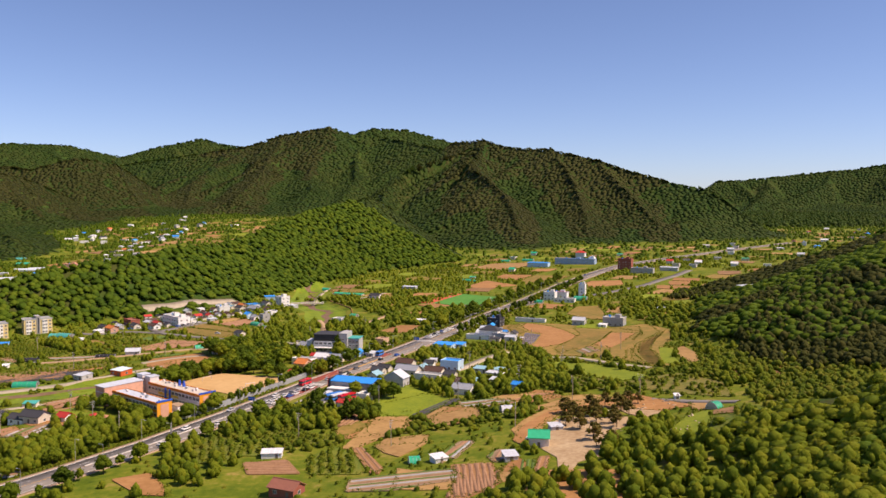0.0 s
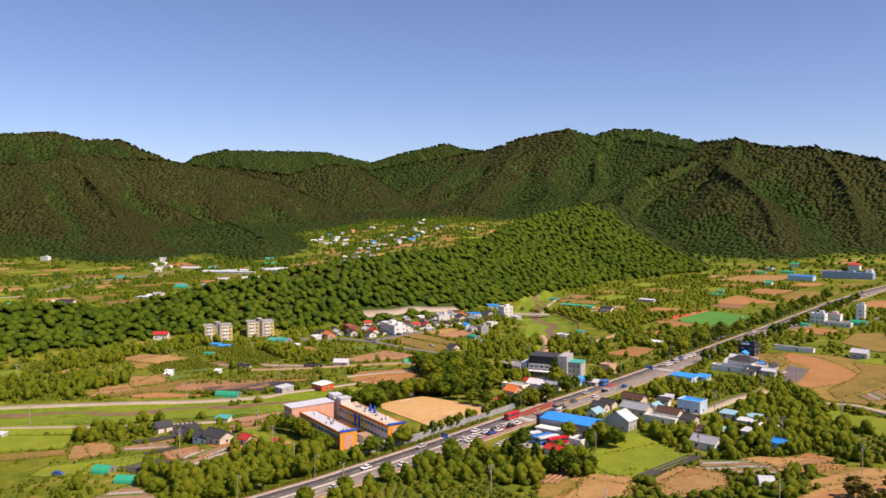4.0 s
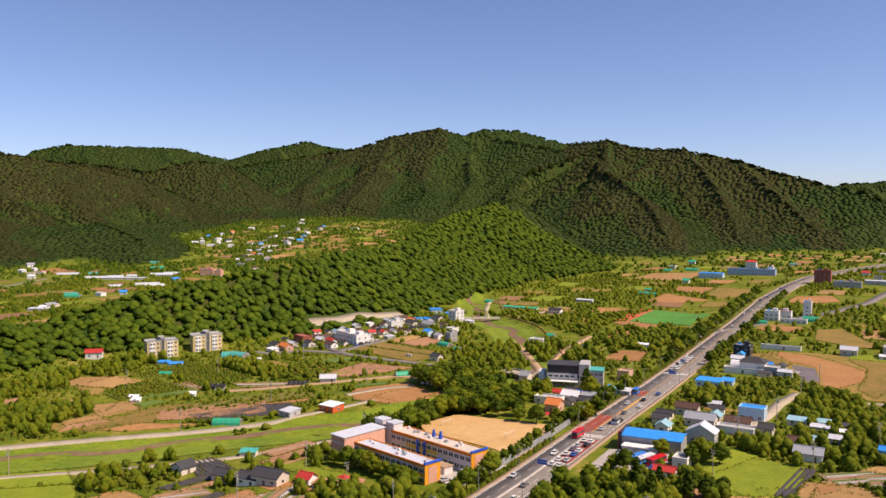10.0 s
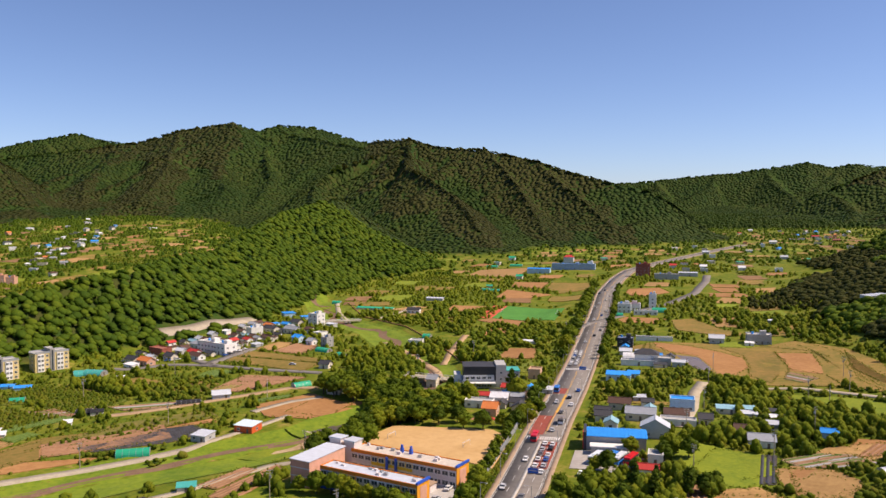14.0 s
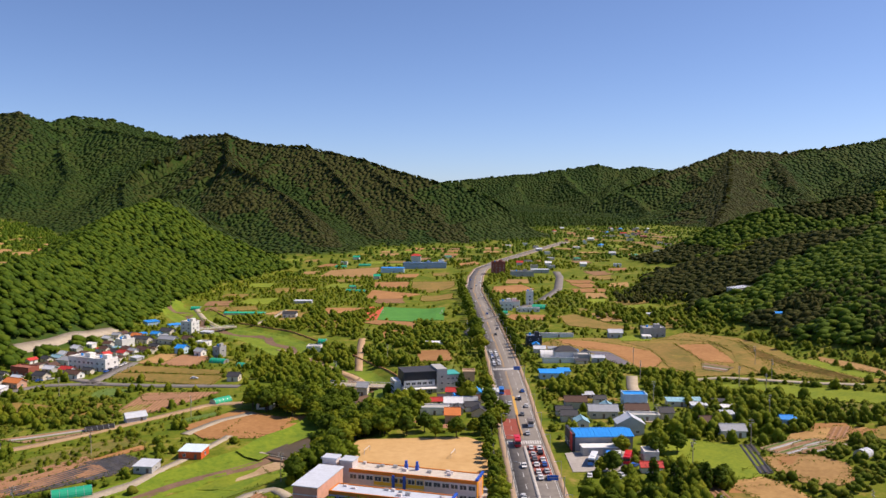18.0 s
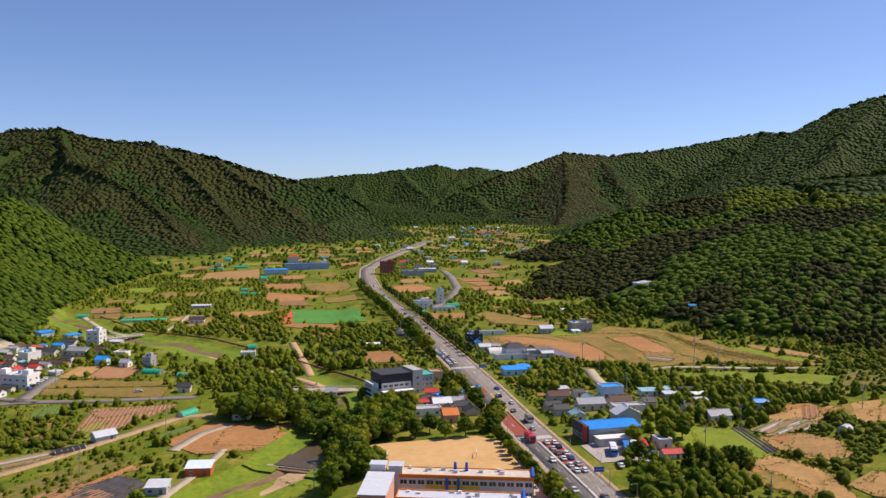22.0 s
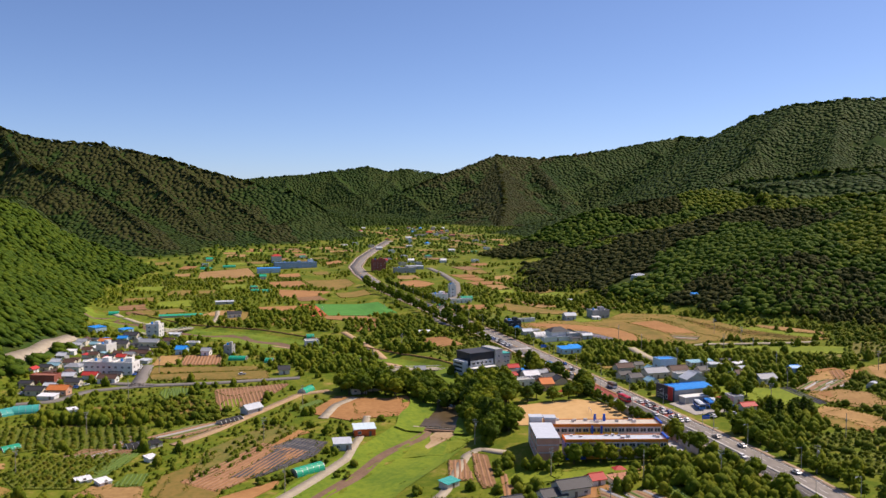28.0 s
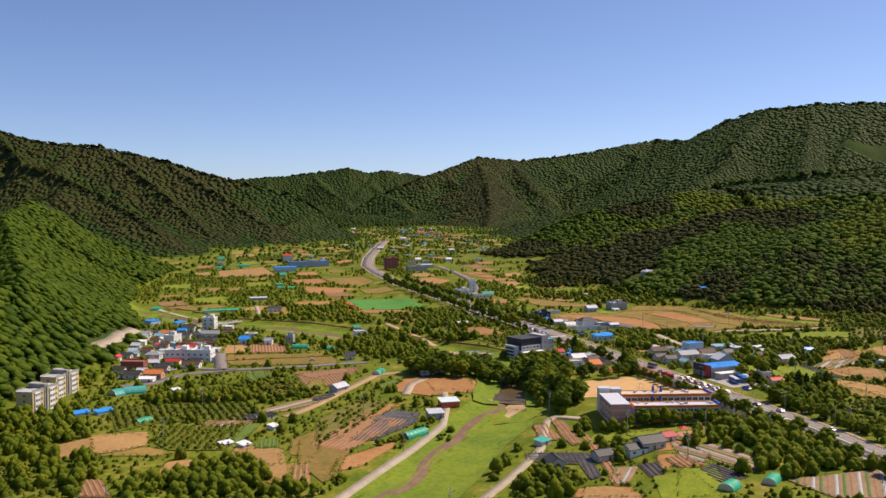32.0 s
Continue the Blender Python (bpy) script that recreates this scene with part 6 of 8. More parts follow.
# ---- bridges ----
def bridge(x, y, yaw, length, width):
    ob = root("bridge", x, y, yaw, float(floor_z(x, y)) + 0.4, "short concrete road bridge over the river", "bridge", "river bridges")
    part("deck", done(boxes((-length / 2, length / 2, -width / 2, width / 2, -0.7, 0.0))), CONCRETE, ob)
    for s in (-1, 1):
        part("railing", done(boxes((-length / 2, length / 2, s * width / 2 - 0.12, s * width / 2 + 0.12, 0.75, 0.95), *[(-length / 2 + i * 2.4, -length / 2 + i * 2.4 + 0.2, s * width / 2 - 0.1, s * width / 2 + 0.1, 0, 0.75) for i in range(int(length / 2.4))])), WALL_WHITE, ob)
    for u in (-length / 4, length / 4):
        part("pier", done(boxes((u - 0.5, u + 0.5, -width / 2 + 0.6, width / 2 - 0.6, -4.0, -0.7))), CONCRETE, ob)
    return ob


bridge(-93, 582, -32, 44, 9)
bridge(-143, 838, 8, 44, 6)

# ---- village houses and sheds ----
house("gable", -21, 482, 12.9, 9, 4.5, -25, "brown")
house("gable", -19, 462, 16.6, 10, 4.5, -25, "grey")
house("gable", -15, 457, 12.2, 9, 4.2, -25, "charcoal")
house("gable", -4, 457, 13.4, 9, 4.2, -25, "brown")
house("flat", -7, 449, 15.3, 7, 3.2, -25, "white")
house("gable", -24, 435, 9.4, 15, 6, 65, "silver")
house("gable", -36, 464, 9.0, 8, 4, -25, "charcoal")
house("gable", -33, 460, 6.9, 8, 4, -25, "charcoal")
house("gable", 5, 447, 7.4, 8, 4, -25, "charcoal")
house("flat", 6, 472, 11.2, 9, 6.5, -25, "blue")
house("shed", 23, 462, 11.2, 8, 4, -25, "turquoise")
house("shed", 29, 453, 9.4, 6, 3, -25, "silver")
house("gable", 11, 412, 12.8, 9, 4, -25, "grey")
house("gable", 11, 427, 7.6, 8, 4, -25, "brown")
house("shed", 18, 435, 6.8, 7, 3, -25, "turquoise")
house("gable", -5, 463, 6.0, 7, 4, -25, "brown")
house("shed", 2, 542, 16.7, 12, 5, -25, "blue")
house("shed", 12, 545, 6.5, 8, 4, -25, "blue")
house("flat", 42, 631, 10.1, 12, 8, -25, "dark")
house("vault", 31, 594, 10.1, 12, 5, -25, "white")
house("hip", 35, 580, 17.7, 14, 7, -25, "charcoal")
house("flat", 42, 573, 9.9, 10, 5, -25, "concrete")
house("flat", 28, 575, 21.0, 6, 3.5, -25, "white")
house("flat", 71, 650, 24.6, 4, 3, -25, "white")
house("gable", 106, 628, 12.1, 9, 5, -25, "silver")
house("flat", 131, 618, 15.4, 12, 9, -25, "concrete")
house("shed", 121, 612, 7.2, 6, 3.5, -25, "white")
house("flat", -38, 403, 5.5, 8, 4.5, -25, "white")
house("shed", -39, 409, 5.6, 6, 3, -25, "blue")
house("gable", -46, 392, 9.7, 6, 3, -25, "red")
house("flat", 105, 789, 11.1, 9, 11, -25, "white")
house("flat", 116, 800, 15.4, 8, 7, -25, "red")
house("flat", 139, 807, 6.3, 6, 18, -25, "white")
house("vault", 133, 780, 12.1, 9, 5, -25, "green")
house("flat", 116, 769, 19.8, 6, 4, -25, "white")
house("vault", 92, 770, 7.8, 6, 3.5, -25, "green")
house("flat", 238, 1060, 17.0, 14, 22, -25, "redbrick")
house("flat", 251, 1022, 27.5, 12, 7, -25, "concrete")
house("shed", 292, 1050, 28.7, 12, 6, -25, "silver")
house("flat", 196, 1198, 59.0, 14, 11, -25, "bluewall")
house("shed", 139, 1172, 38.7, 16, 8, -25, "blue")
house("hip", 219, 1289, 18.5, 14, 14, -25, "red")
house("flat", 220, 1197, 7.8, 12, 13, -25, "white")
house("vault", 99, 1275, 16.1, 8, 4, -25, "green")
house("vault", 135, 1277, 17.9, 8, 4, -25, "green")
house("vault", 31, 1013, 8.7, 7, 3.5, -25, "green")
house("vault", 39, 1002, 11.1, 7, 3.5, -25, "green")
house("shed", -37, 950, 22.6, 8, 4, -25, "silver")
house("gable", -70, 866, 15.1, 9, 4.5, -25, "charcoal")
house("flat", -89, 710, 9.5, 10, 5, -25, "white")
house("vault", -78, 729, 5.8, 7, 3.5, -25, "green")
house("shed", -103, 904, 47.2, 8, 3, -25, "green")
house("vault", -137, 975, 9.1, 7, 3.5, -25, "green")
house("shed", -16, 667, 15.6, 6, 3, -25, "white")
house("flat", 129, 617, 12.4, 10, 7, -25, "concrete")
house("shed", 253, 664, 34.5, 10, 5, 20, "silver")
house("shed", 203, 572, 6.8, 6, 3, -25, "blue")
house("shed", 186, 692, 5.7, 5, 3, -25, "silver")
house("flat", -210, 787, 10.3, 10, 7, 30, "white")
house("flat", -236, 720, 18.2, 13, 10.5, -45, "white")
house("flat", -226, 707, 12.7, 12, 10.5, -45, "white")
house("hip", -248, 736, 12.4, 9, 5, -45, "grey")
house("flat", -271, 714, 14.8, 9, 6, -45, "redbrick")
house("gable", -247, 708, 11.1, 7, 3.5, -45, "red")
house("gable", -243, 690, 13.7, 8, 4, -45, "brown")
house("gable", -274, 678, 13.9, 9, 4.5, -45, "orange")
house("shed", -282, 671, 12.3, 7, 3.5, -45, "white")
house("gable", -284, 686, 12.6, 8, 4, -45, "charcoal")
house("gable", -261, 695, 10.8, 8, 4, -45, "charcoal")
house("vault", -299, 648, 12.2, 10, 4.5, -20, "teal")
house("shed", -185, 879, 13.8, 12, 6, 20, "blue")
house("shed", -168, 862, 13.6, 8, 4, 20, "blue")
house("flat", -160, 823, 10.2, 11, 14, -45, "white")
house("gable", -196, 795, 12.3, 9, 4.5, -45, "charcoal")
house("gable", -177, 826, 12.9, 9, 4.5, -45, "charcoal")
house("gable", -180, 784, 17.4, 9, 5, -45, "grey")
house("gable", -200, 817, 9.9, 8, 4, -45, "orange")
house("gable", -166, 782, 9.6, 8, 4, -45, "brown")
house("shed", -148, 815, 12.0, 7, 3.5, -45, "silver")
house("gable", -175, 740, 9.0, 9, 5, -45, "blue")
house("flat", -158, 760, 8.5, 8, 4, -45, "white")
house("gable", -165, 723, 7.2, 8, 4.5, -45, "grey")
house("flat", -154, 711, 5.6, 8, 10, -45, "concrete")
house("gable", -159, 709, 10.2, 8, 4.5, -45, "charcoal")
house("vault", -157, 693, 11.5, 7, 3.5, -45, "green")
house("vault", -146, 671, 5.3, 7, 3.5, -45, "green")
house("gable", -157, 634, 8.4, 8, 4, -30, "charcoal")
house("shed", -281, 634, 4.4, 4, 2.5, 0, "white")
house("gable", -153, 562, 10.5, 9, 4.5, -30, "charcoal")
house("gable", -142, 561, 11.3, 9, 4.5, -30, "brown")
house("shed", -130, 564, 3.9, 5, 3, -30, "blue")
house("gable", -97, 576, 7.4, 9, 6, -30, "grey")
house("vault", -172, 585, 10.5, 6, 3.5, 30, "green")
house("shed", -196, 498, 12.3, 11, 5, -30, "whiteorange")
house("shed", -215, 488, 9.7, 10, 4.5, -30, "silver")
house("flat", -85, 504, 13.6, 8, 4, -25, "white")
house("gable", -83, 488, 6.7, 9, 5, -25, "orange")
house("gable", -74, 507, 10.8, 9, 5, -25, "white")
house("gable", -78, 487, 8.6, 8, 4.5, -25, "charcoal")
house("shed", -64, 522, 8.6, 6, 3.5, -25, "blue")
house("shed", -46, 522, 10.1, 8, 4, -25, "silver")
house("flat", -41, 559, 6.6, 9, 6, -25, "tanwall")
house("gable", -212, 390, 9.4, 8, 3.8, -20, "charcoal")
house("gable", -199, 383, 11.4, 8, 4, -20, "charcoal")
house("gable", -232, 399, 6.9, 7, 3.8, 60, "charcoal")
house("gable", -177, 381, 5.3, 6, 3.2, -20, "red")
house("vault", -242, 473, 13.6, 6, 3.5, 5, "green")
house("shed", -213, 421, 6.6, 5, 3.5, 5, "teal")
house("gable", -394, 625, 13.8, 9, 5, 20, "red")
house("vault", -306, 650, 11.8, 10, 4, 10, "teal")
house("vault", -323, 582, 7.7, 6, 3, 10, "green")
house("shed", -340, 617, 9.9, 6, 2.6, 0, "blue")
house("vault", -281, 551, 7.8, 7, 3, 0, "black")
house("vault", -231, 560, 12.5, 6, 2.8, 10, "black")
house("shed", -313, 519, 5.5, 4, 2.4, 0, "white")
house("gable", -215, 568, 11.8, 8, 3.5, 10, "silver")
house("gable", -219, 492, 12.0, 9, 4.5, 0, "greengrey")
house("vault", -317, 372, 14.1, 7, 3.5, 5, "green")
house("vault", -212, 334, 7.4, 7, 3.5, 5, "green")
house("shed", -299, 372, 3.8, 4, 2.5, 0, "silver")
house("shed", -388, 431, 20.6, 6, 3, 0, "silver")
house("gable", -52, 271, 12.7, 9, 4, -25, "redbrick")
house("shed", -66, 315, 9.9, 6, 3.5, 5, "white")
house("shed", -65, 371, 7.6, 6, 3, 5, "silver")
house("gable", 36, 299, 9.2, 9, 5, -8, "greenred")
house("shed", 24, 284, 4.6, 6, 3.5, 10, "silver")
house("vault", 29, 363, 5.3, 6, 3.5, 10, "silver")
house("vault", 108, 321, 4.1, 6, 3.5, 40, "green")
house("shed", 102, 352, 2.0, 3, 2.5, 0, "white")
house("shed", -1, 292, 5.1, 5, 3, 30, "white")
house("vault", -10, 294, 4.0, 6, 3, 10, "green")
house("shed", 45, 320, 4.8, 5, 3, 10, "silver")
house("vault", 33, 363, 11.0, 6, 3.5, -20, "plastic")
house("shed", 32, 460, 9.2, 7, 3.5, -25, "turquoise")
house("shed", 29, 434, 7.1, 7, 3.5, -25, "silver")
house("gable", 20, 436, 8.8, 8, 4, -25, "charcoal")
house("gable", -191, 381, 15.0, 10, 4.5, -20, "charcoal")
house("gable", -180, 376, 10.2, 9, 4.5, -20, "charcoal")
house("shed", -169, 376, 10.5, 6, 3, -20, "clayroof")
house("vault", -195, 326, 8.3, 6, 3.2, 10, "green")
house("shed", -207, 419, 7.7, 6, 3, 10, "teal")
house("vault", -240, 473, 9.6, 6, 3.5, 45, "green")
house("vault", -317, 584, 5.4, 6, 3.5, 45, "green")
house("shed", -274, 547, 7.6, 6, 3, 10, "black")
house("shed", -308, 512, 4.7, 5, 2.6, 10, "white")
house("shed", -283, 528, 3.9, 5, 3, 10, "white")
house("shed", -330, 613, 11.3, 6, 2.6, 10, "blue")
house("flat", -964, 1338, 29.9, 14, 12, 0, "redbrick")
house("flat", -555, 1231, 19.0, 14, 14, 0, "orange")
house("flat", -535, 1220, 10.2, 14, 12, 0, "orange")
house("shed", -644, 1157, 76.2, 10, 4, 5, "plastic")
house("shed", -610, 1208, 31.2, 10, 4, 5, "plastic")
house("shed", -798, 1351, 24.4, 10, 4, 5, "silver")
house("vault", -660, 1295, 20.6, 10, 5, 5, "green")
house("shed", -579, 856, 25.9, 10, 4, 5, "plastic")
house("vault", -608, 967, 17.4, 9, 4, 5, "green")
house("flat", -1072, 1246, 15.0, 10, 7, 5, "white")
house("gable", -630, 792, 22.9, 9, 4, 5, "charcoal")
house("vault", -671, 762, 12.8, 8, 4, 5, "green")
house("gable", -738, 1623, 16.3, 9, 5, 0, "white")
house("flat", -698, 1603, 15.9, 9, 5, 20, "brown")
house("hip", -722, 1704, 16.9, 9, 5, -25, "white")
house("gable", -692, 1678, 16.6, 9, 5, 50, "charcoal")
house("flat", -551, 1397, 13.6, 9, 5, 0, "brown")
house("hip", -554, 1461, 14.1, 9, 5, 20, "grey")
house("gable", -549, 1505, 14.5, 9, 5, -25, "white")
house("flat", -582, 1685, 16.3, 9, 5, 50, "charcoal")
house("hip", -577, 1723, 16.6, 9, 5, 0, "white")
house("gable", -550, 1697, 16.3, 9, 5, 20, "blue")
house("flat", -630, 1631, 15.9, 9, 5, -25, "red")
house("hip", -572, 1603, 15.5, 9, 5, 50, "brown")
house("gable", -798, 2371, 23.2, 9, 5, 0, "white")
house("flat", -805, 2445, 23.9, 9, 5, 20, "grey")
house("hip", -835, 1223, 13.4, 9, 5, -25, "white")
house("gable", -855, 1275, 13.9, 9, 5, 50, "grey")
house("flat", -797, 1206, 13.0, 9, 5, 0, "brown")
house("hip", -770, 1144, 12.4, 9, 5, 20, "white")
house("gable", -735, 1942, 19.1, 9, 5, -25, "white")
house("flat", -495, 1964, 18.6, 9, 5, 50, "white")
house("hip", -956, 3322, 32.4, 9, 5, 0, "tanwall")
house("gable", -524, 1407, 13.6, 9, 5, 20, "grey")
house("flat", -544, 1340, 13.0, 9, 5, -25, "white")
house("hip", -508, 1298, 12.5, 9, 5, 50, "brown")
house("gable", 770, 1649, 17.5, 10, 5, -25, "white")
house("flat", 866, 1733, 18.7, 10, 5, 65, "red")
house("shed", 911, 1768, 19.2, 10, 5, -10, "brown")
house("gable", 983, 1825, 20.1, 10, 5, -25, "red")
house("flat", 941, 1751, 19.3, 10, 5, 65, "white")
house("shed", 996, 1784, 19.9, 10, 5, -10, "red")
house("gable", 941, 1690, 18.8, 10, 5, -25, "redbrick")
house("flat", 830, 1491, 16.7, 10, 5, 65, "red")
house("shed", 819, 1452, 16.3, 10, 5, -10, "brown")
house("gable", 492, 1394, 13.9, 10, 5, -25, "silver")
house("flat", 469, 1327, 13.3, 10, 5, 65, "white")
house("shed", 412, 1222, 12.1, 10, 5, -10, "grey")
house("gable", 357, 1138, 11.2, 10, 5, -25, "white")
house("flat", 318, 1109, 10.7, 10, 5, 65, "charcoal")
house("shed", 357, 1194, 11.6, 10, 5, -10, "brown")
house("gable", 323, 1158, 11.1, 10, 5, -25, "red")
house("flat", 337, 1097, 10.7, 10, 5, 65, "silver")
house("shed", 446, 1202, 12.2, 10, 5, -10, "green")
house("gable", 398, 1112, 11.2, 10, 5, -25, "white")
house("flat", 427, 1073, 11.1, 10, 5, 65, "plastic")
house("shed", 563, 1217, 13.0, 10, 5, -10, "green")
house("gable", 480, 1487, 14.6, 10, 5, -25, "concrete")
house("flat", 548, 1545, 15.4, 10, 5, 65, "white")
house("shed", 289, 1328, 12.4, 10, 5, -10, "green")
house("gable", 156, 1383, 12.3, 10, 5, -25, "green")
house("flat", 115, 1312, 11.5, 10, 5, 65, "teal")
house("shed", 39, 1030, 8.8, 10, 5, -10, "green")
house("gable", 96, 1111, 9.7, 10, 5, -25, "green")
house("flat", 525, 1462, 14.7, 10, 5, 65, "grey")
house("shed", 589, 1425, 14.7, 10, 5, -10, "white")
house("gable", 557, 1269, 13.3, 10, 5, -25, "silver")
house("flat", 660, 1284, 14.1, 10, 5, 65, "white")
house("shed", 746, 1331, 15.0, 10, 5, -10, "orange")

# the side valley: greenhouses, sheds and hamlets
for k, (x, y) in enumerate([(-692, 1171), (-673, 1187), (-655, 1203), (-627, 1234), (-617, 1249), (-614, 1074), (-757, 1212), (-569, 1090), (-807, 1357), (-586, 1105)]):
    house("vault", x, y, 30 - 7 * (k % 3), 8, 3.4, 20 + 8 * (k % 2), "plastic")
for k, (x, y) in enumerate([(-726, 1226), (-686, 1337), (-622, 987), (-761, 1050), (-696, 1364)]):
    house("vault", x, y, 16, 7, 3.4, 15, "teal")
for k, (x, y) in enumerate([(-870, 1287), (-836, 1255), (-866, 1318), (-799, 1188), (-800, 1219), (-759, 1704), (-767, 1763), (-722, 1691), (-754, 1805), (-571, 1396), (-575, 1434), (-574, 1458), (-570, 1476), (-578, 1526), (-611, 1633), (-618, 1685), (-624, 1740), (-624, 1776), (-624, 1827), (-623, 1866), (-593, 1809), (-565, 1755), (-568, 1791), (-579, 1591), (-583, 1561), (-594, 1522), (-869, 2551), (-892, 2682), (-906, 2767), (-827, 2438), (-564, 998), (-583, 982), (-582, 880), (-581, 865), (-582, 889), (-646, 793), (-779, 1342), (-821, 1369), (-568, 1149)]):
    house(("gable", "hip", "gable", "flat")[k % 4], x, y, 9.5 + 2 * (k % 3), 7.5, 4.2, (20, -30, 65)[k % 3], ("grey", "white", "charcoal", "brown", "orange", "silver", "blue", "white")[k % 8])

# hamlets farther up the two valleys
rng = random.Random(52)
for cx, cy, wide, n in ((-665, 1650, 60, 5), (-650, 1850, 50, 5), (-640, 2060, 40, 5), (1010, 1850, 75, 9), (1120, 2060, 80, 10), (760, 1560, 70, 4)):
    for k in range(n):
        house(rng.choice(["gable", "gable", "hip", "shed", "flat"]), round(cx + rng.gauss(0, wide)), round(cy + rng.gauss(0, wide)), rng.uniform(9, 15), rng.uniform(8, 10), rng.choice([4, 4, 5, 7]),
              rng.choice([20, -30, 65]), rng.choice(["grey", "white", "charcoal", "orange", "silver", "blue", "white", "red"]))

# smaller houses and lean-tos that fill the two villages
rng = random.Random(31)
for zone, n, yaw in (([(-300, 690), (-215, 690), (-175, 800), (-190, 850), (-245, 800)], 46, -45), ([(-45, 440), (40, 400), (45, 440), (20, 500), (-30, 500)], 8, -25),
                     ([(-80, 490), (-60, 485), (-45, 520), (-70, 535), (-90, 510)], 10, -25), ([(20, 560), (70, 560), (80, 620), (40, 640)], 8, -25)):
    tries = 0
    while n and tries < 900:
        tries += 1
        x, y = rng.uniform(min(p[0] for p in zone), max(p[0] for p in zone)), rng.uniform(min(p[1] for p in zone), max(p[1] for p in zone))
        xa, ya = np.array([x]), np.array([y])
        if not inside(zone, xa, ya)[0] or any(math.hypot(x - a, y - b) < 4.5 + 0.42 * s for a, b, s in HOUSES) or land(xa, ya)[1][0] > 2:
            continue
        if to_line(xa, ya, ROAD)[0][0] < 15 or any(to_line(xa, ya, l)[0][0] < 7 for l in LANES) or any(inside(f, xa, ya)[0] for f in FIELDS):
            continue
        house(rng.choice(["gable", "gable", "shed", "gable"]), round(x), round(y), rng.uniform(6, 10), rng.uniform(5, 7.5), rng.uniform(3.2, 4.0), yaw + rng.choice([0, 90, 5, -6]),
              rng.choice(["charcoal", "charcoal", "grey", "brown", "silver", "charcoal", "turquoise", "red", "white", "blue"]))
        n -= 1


# ---- foliage shapes ----
def ico(level):
    bm = bmesh.new()
    bmesh.ops.create_icosphere(bm, subdivisions=level, radius=1.0)
    v = np.array([p.co[:] for p in bm.verts])
    f = np.array([[q.index for q in p.verts] for p in bm.faces])
    bm.free()
    return v, f


ICO1, ICO2 = ico(1), ico(2)


def lumpy(shape, rng, amount):
    v, f = shape
    k = 1 + amount * (np.array([rng.random() for _ in range(len(v))]) - 0.5) * 2
    return v * k[:, None], f


def crown_shape(seed, lobes, height, level=1, spread=0.62, size=0.5, tufts=0):
    """A crown of uneven lobes with gaps between them, 1 wide from the axis, its foot at 0; tufts are loose leaf sprays on its outside."""
    rng = random.Random(seed)
    vs, fs, n = [], [], 0
    for k in range(lobes):
        a = 6.2832 * (k * 0.618 + rng.random() * 0.15)
        t = (k + 0.5) / lobes
        r = spread * math.sqrt(max(0.02, 1 - (2 * t - 0.75) ** 2)) * rng.uniform(0.55, 1.0)
        v, f = lumpy(ICO1 if level == 1 else ICO2, rng, 0.30)
        s = size * rng.uniform(0.7, 1.15) * (1.1 - 0.35 * t)
        v = v * (s, s, s * 0.85) + (r * math.cos(a), r * math.sin(a), 0.35 + t * (height - 0.6))
        vs.append(v), fs.append(f + n)
        n += len(v)
    for k in range(tufts):
        v0 = vs[rng.randrange(lobes)]
        c = v0[rng.randrange(len(v0))]
        d = np.array([rng.uniform(-1, 1) for _ in range(9)]).reshape(3, 3) * 0.2
        vs.append(c + d), fs.append(np.array([[n, n + 1, n + 2]]))
        n += 3
    return np.concatenate(vs), np.concatenate(fs)


def leafy(seed, sprays, wide, tall, core=True, spray=0.36):
    """A forest crown: a rough core with leaf sprays standing out of it on all sides."""
    rng = random.Random(seed)
    v, f = lumpy(ICO1, rng, 0.42)
    vs, fs, n = ([v * (0.86 * wide, 0.86 * wide, 0.74 * tall) + (0, 0, 0.55)], [f], len(v)) if core else ([], [], 0)
    for k in range(sprays):
        a, h = 6.2832 * rng.random(), rng.uniform(-0.15, 1.0)
        r = math.sqrt(1 - h * h) * wide
        c = np.array([r * math.cos(a), r * math.sin(a), 0.55 + h * tall * 0.78]) * rng.uniform(0.86, 1.08)
        d = np.array([rng.uniform(-1, 1) for _ in range(9)]).reshape(3, 3) * spray
        vs.append(c + d), fs.append(np.array([[n, n + 1, n + 2]]))
        n += 3
    return np.concatenate(vs), np.concatenate(fs)


def canopy(seed, lobes=5, tufts=10):
    """A rounded forest crown of lobes that crowd its neighbours, with a few loose leaf sprays."""
    rng = random.Random(seed)
    vs, fs, n = [], [], 0
    for k in range(lobes):
        a = 6.2832 * (k / max(1, lobes - 1) + rng.uniform(-0.08, 0.08))
        r = 0.0 if k == 0 else rng.uniform(0.46, 0.62)
        q = 0.66 if k == 0 else rng.uniform(0.42, 0.58)
        v, f = lumpy(ICO1, rng, 0.16)
        vs.append(v * (q, q, q * 0.9) + (r * math.cos(a), r * math.sin(a), (0.62 if k == 0 else rng.uniform(0.22, 0.45)))), fs.append(f + n)
        n += len(v)
    for k in range(tufts):
        v0 = vs[rng.randrange(lobes)]
        c = v0[rng.randrange(len(v0))]
        d = np.array([rng.uniform(-1, 1) for _ in range(9)]).reshape(3, 3) * 0.2
        vs.append(c + d), fs.append(np.array([[n, n + 1, n + 2]]))
        n += 3
    return np.concatenate(vs), np.concatenate(fs)


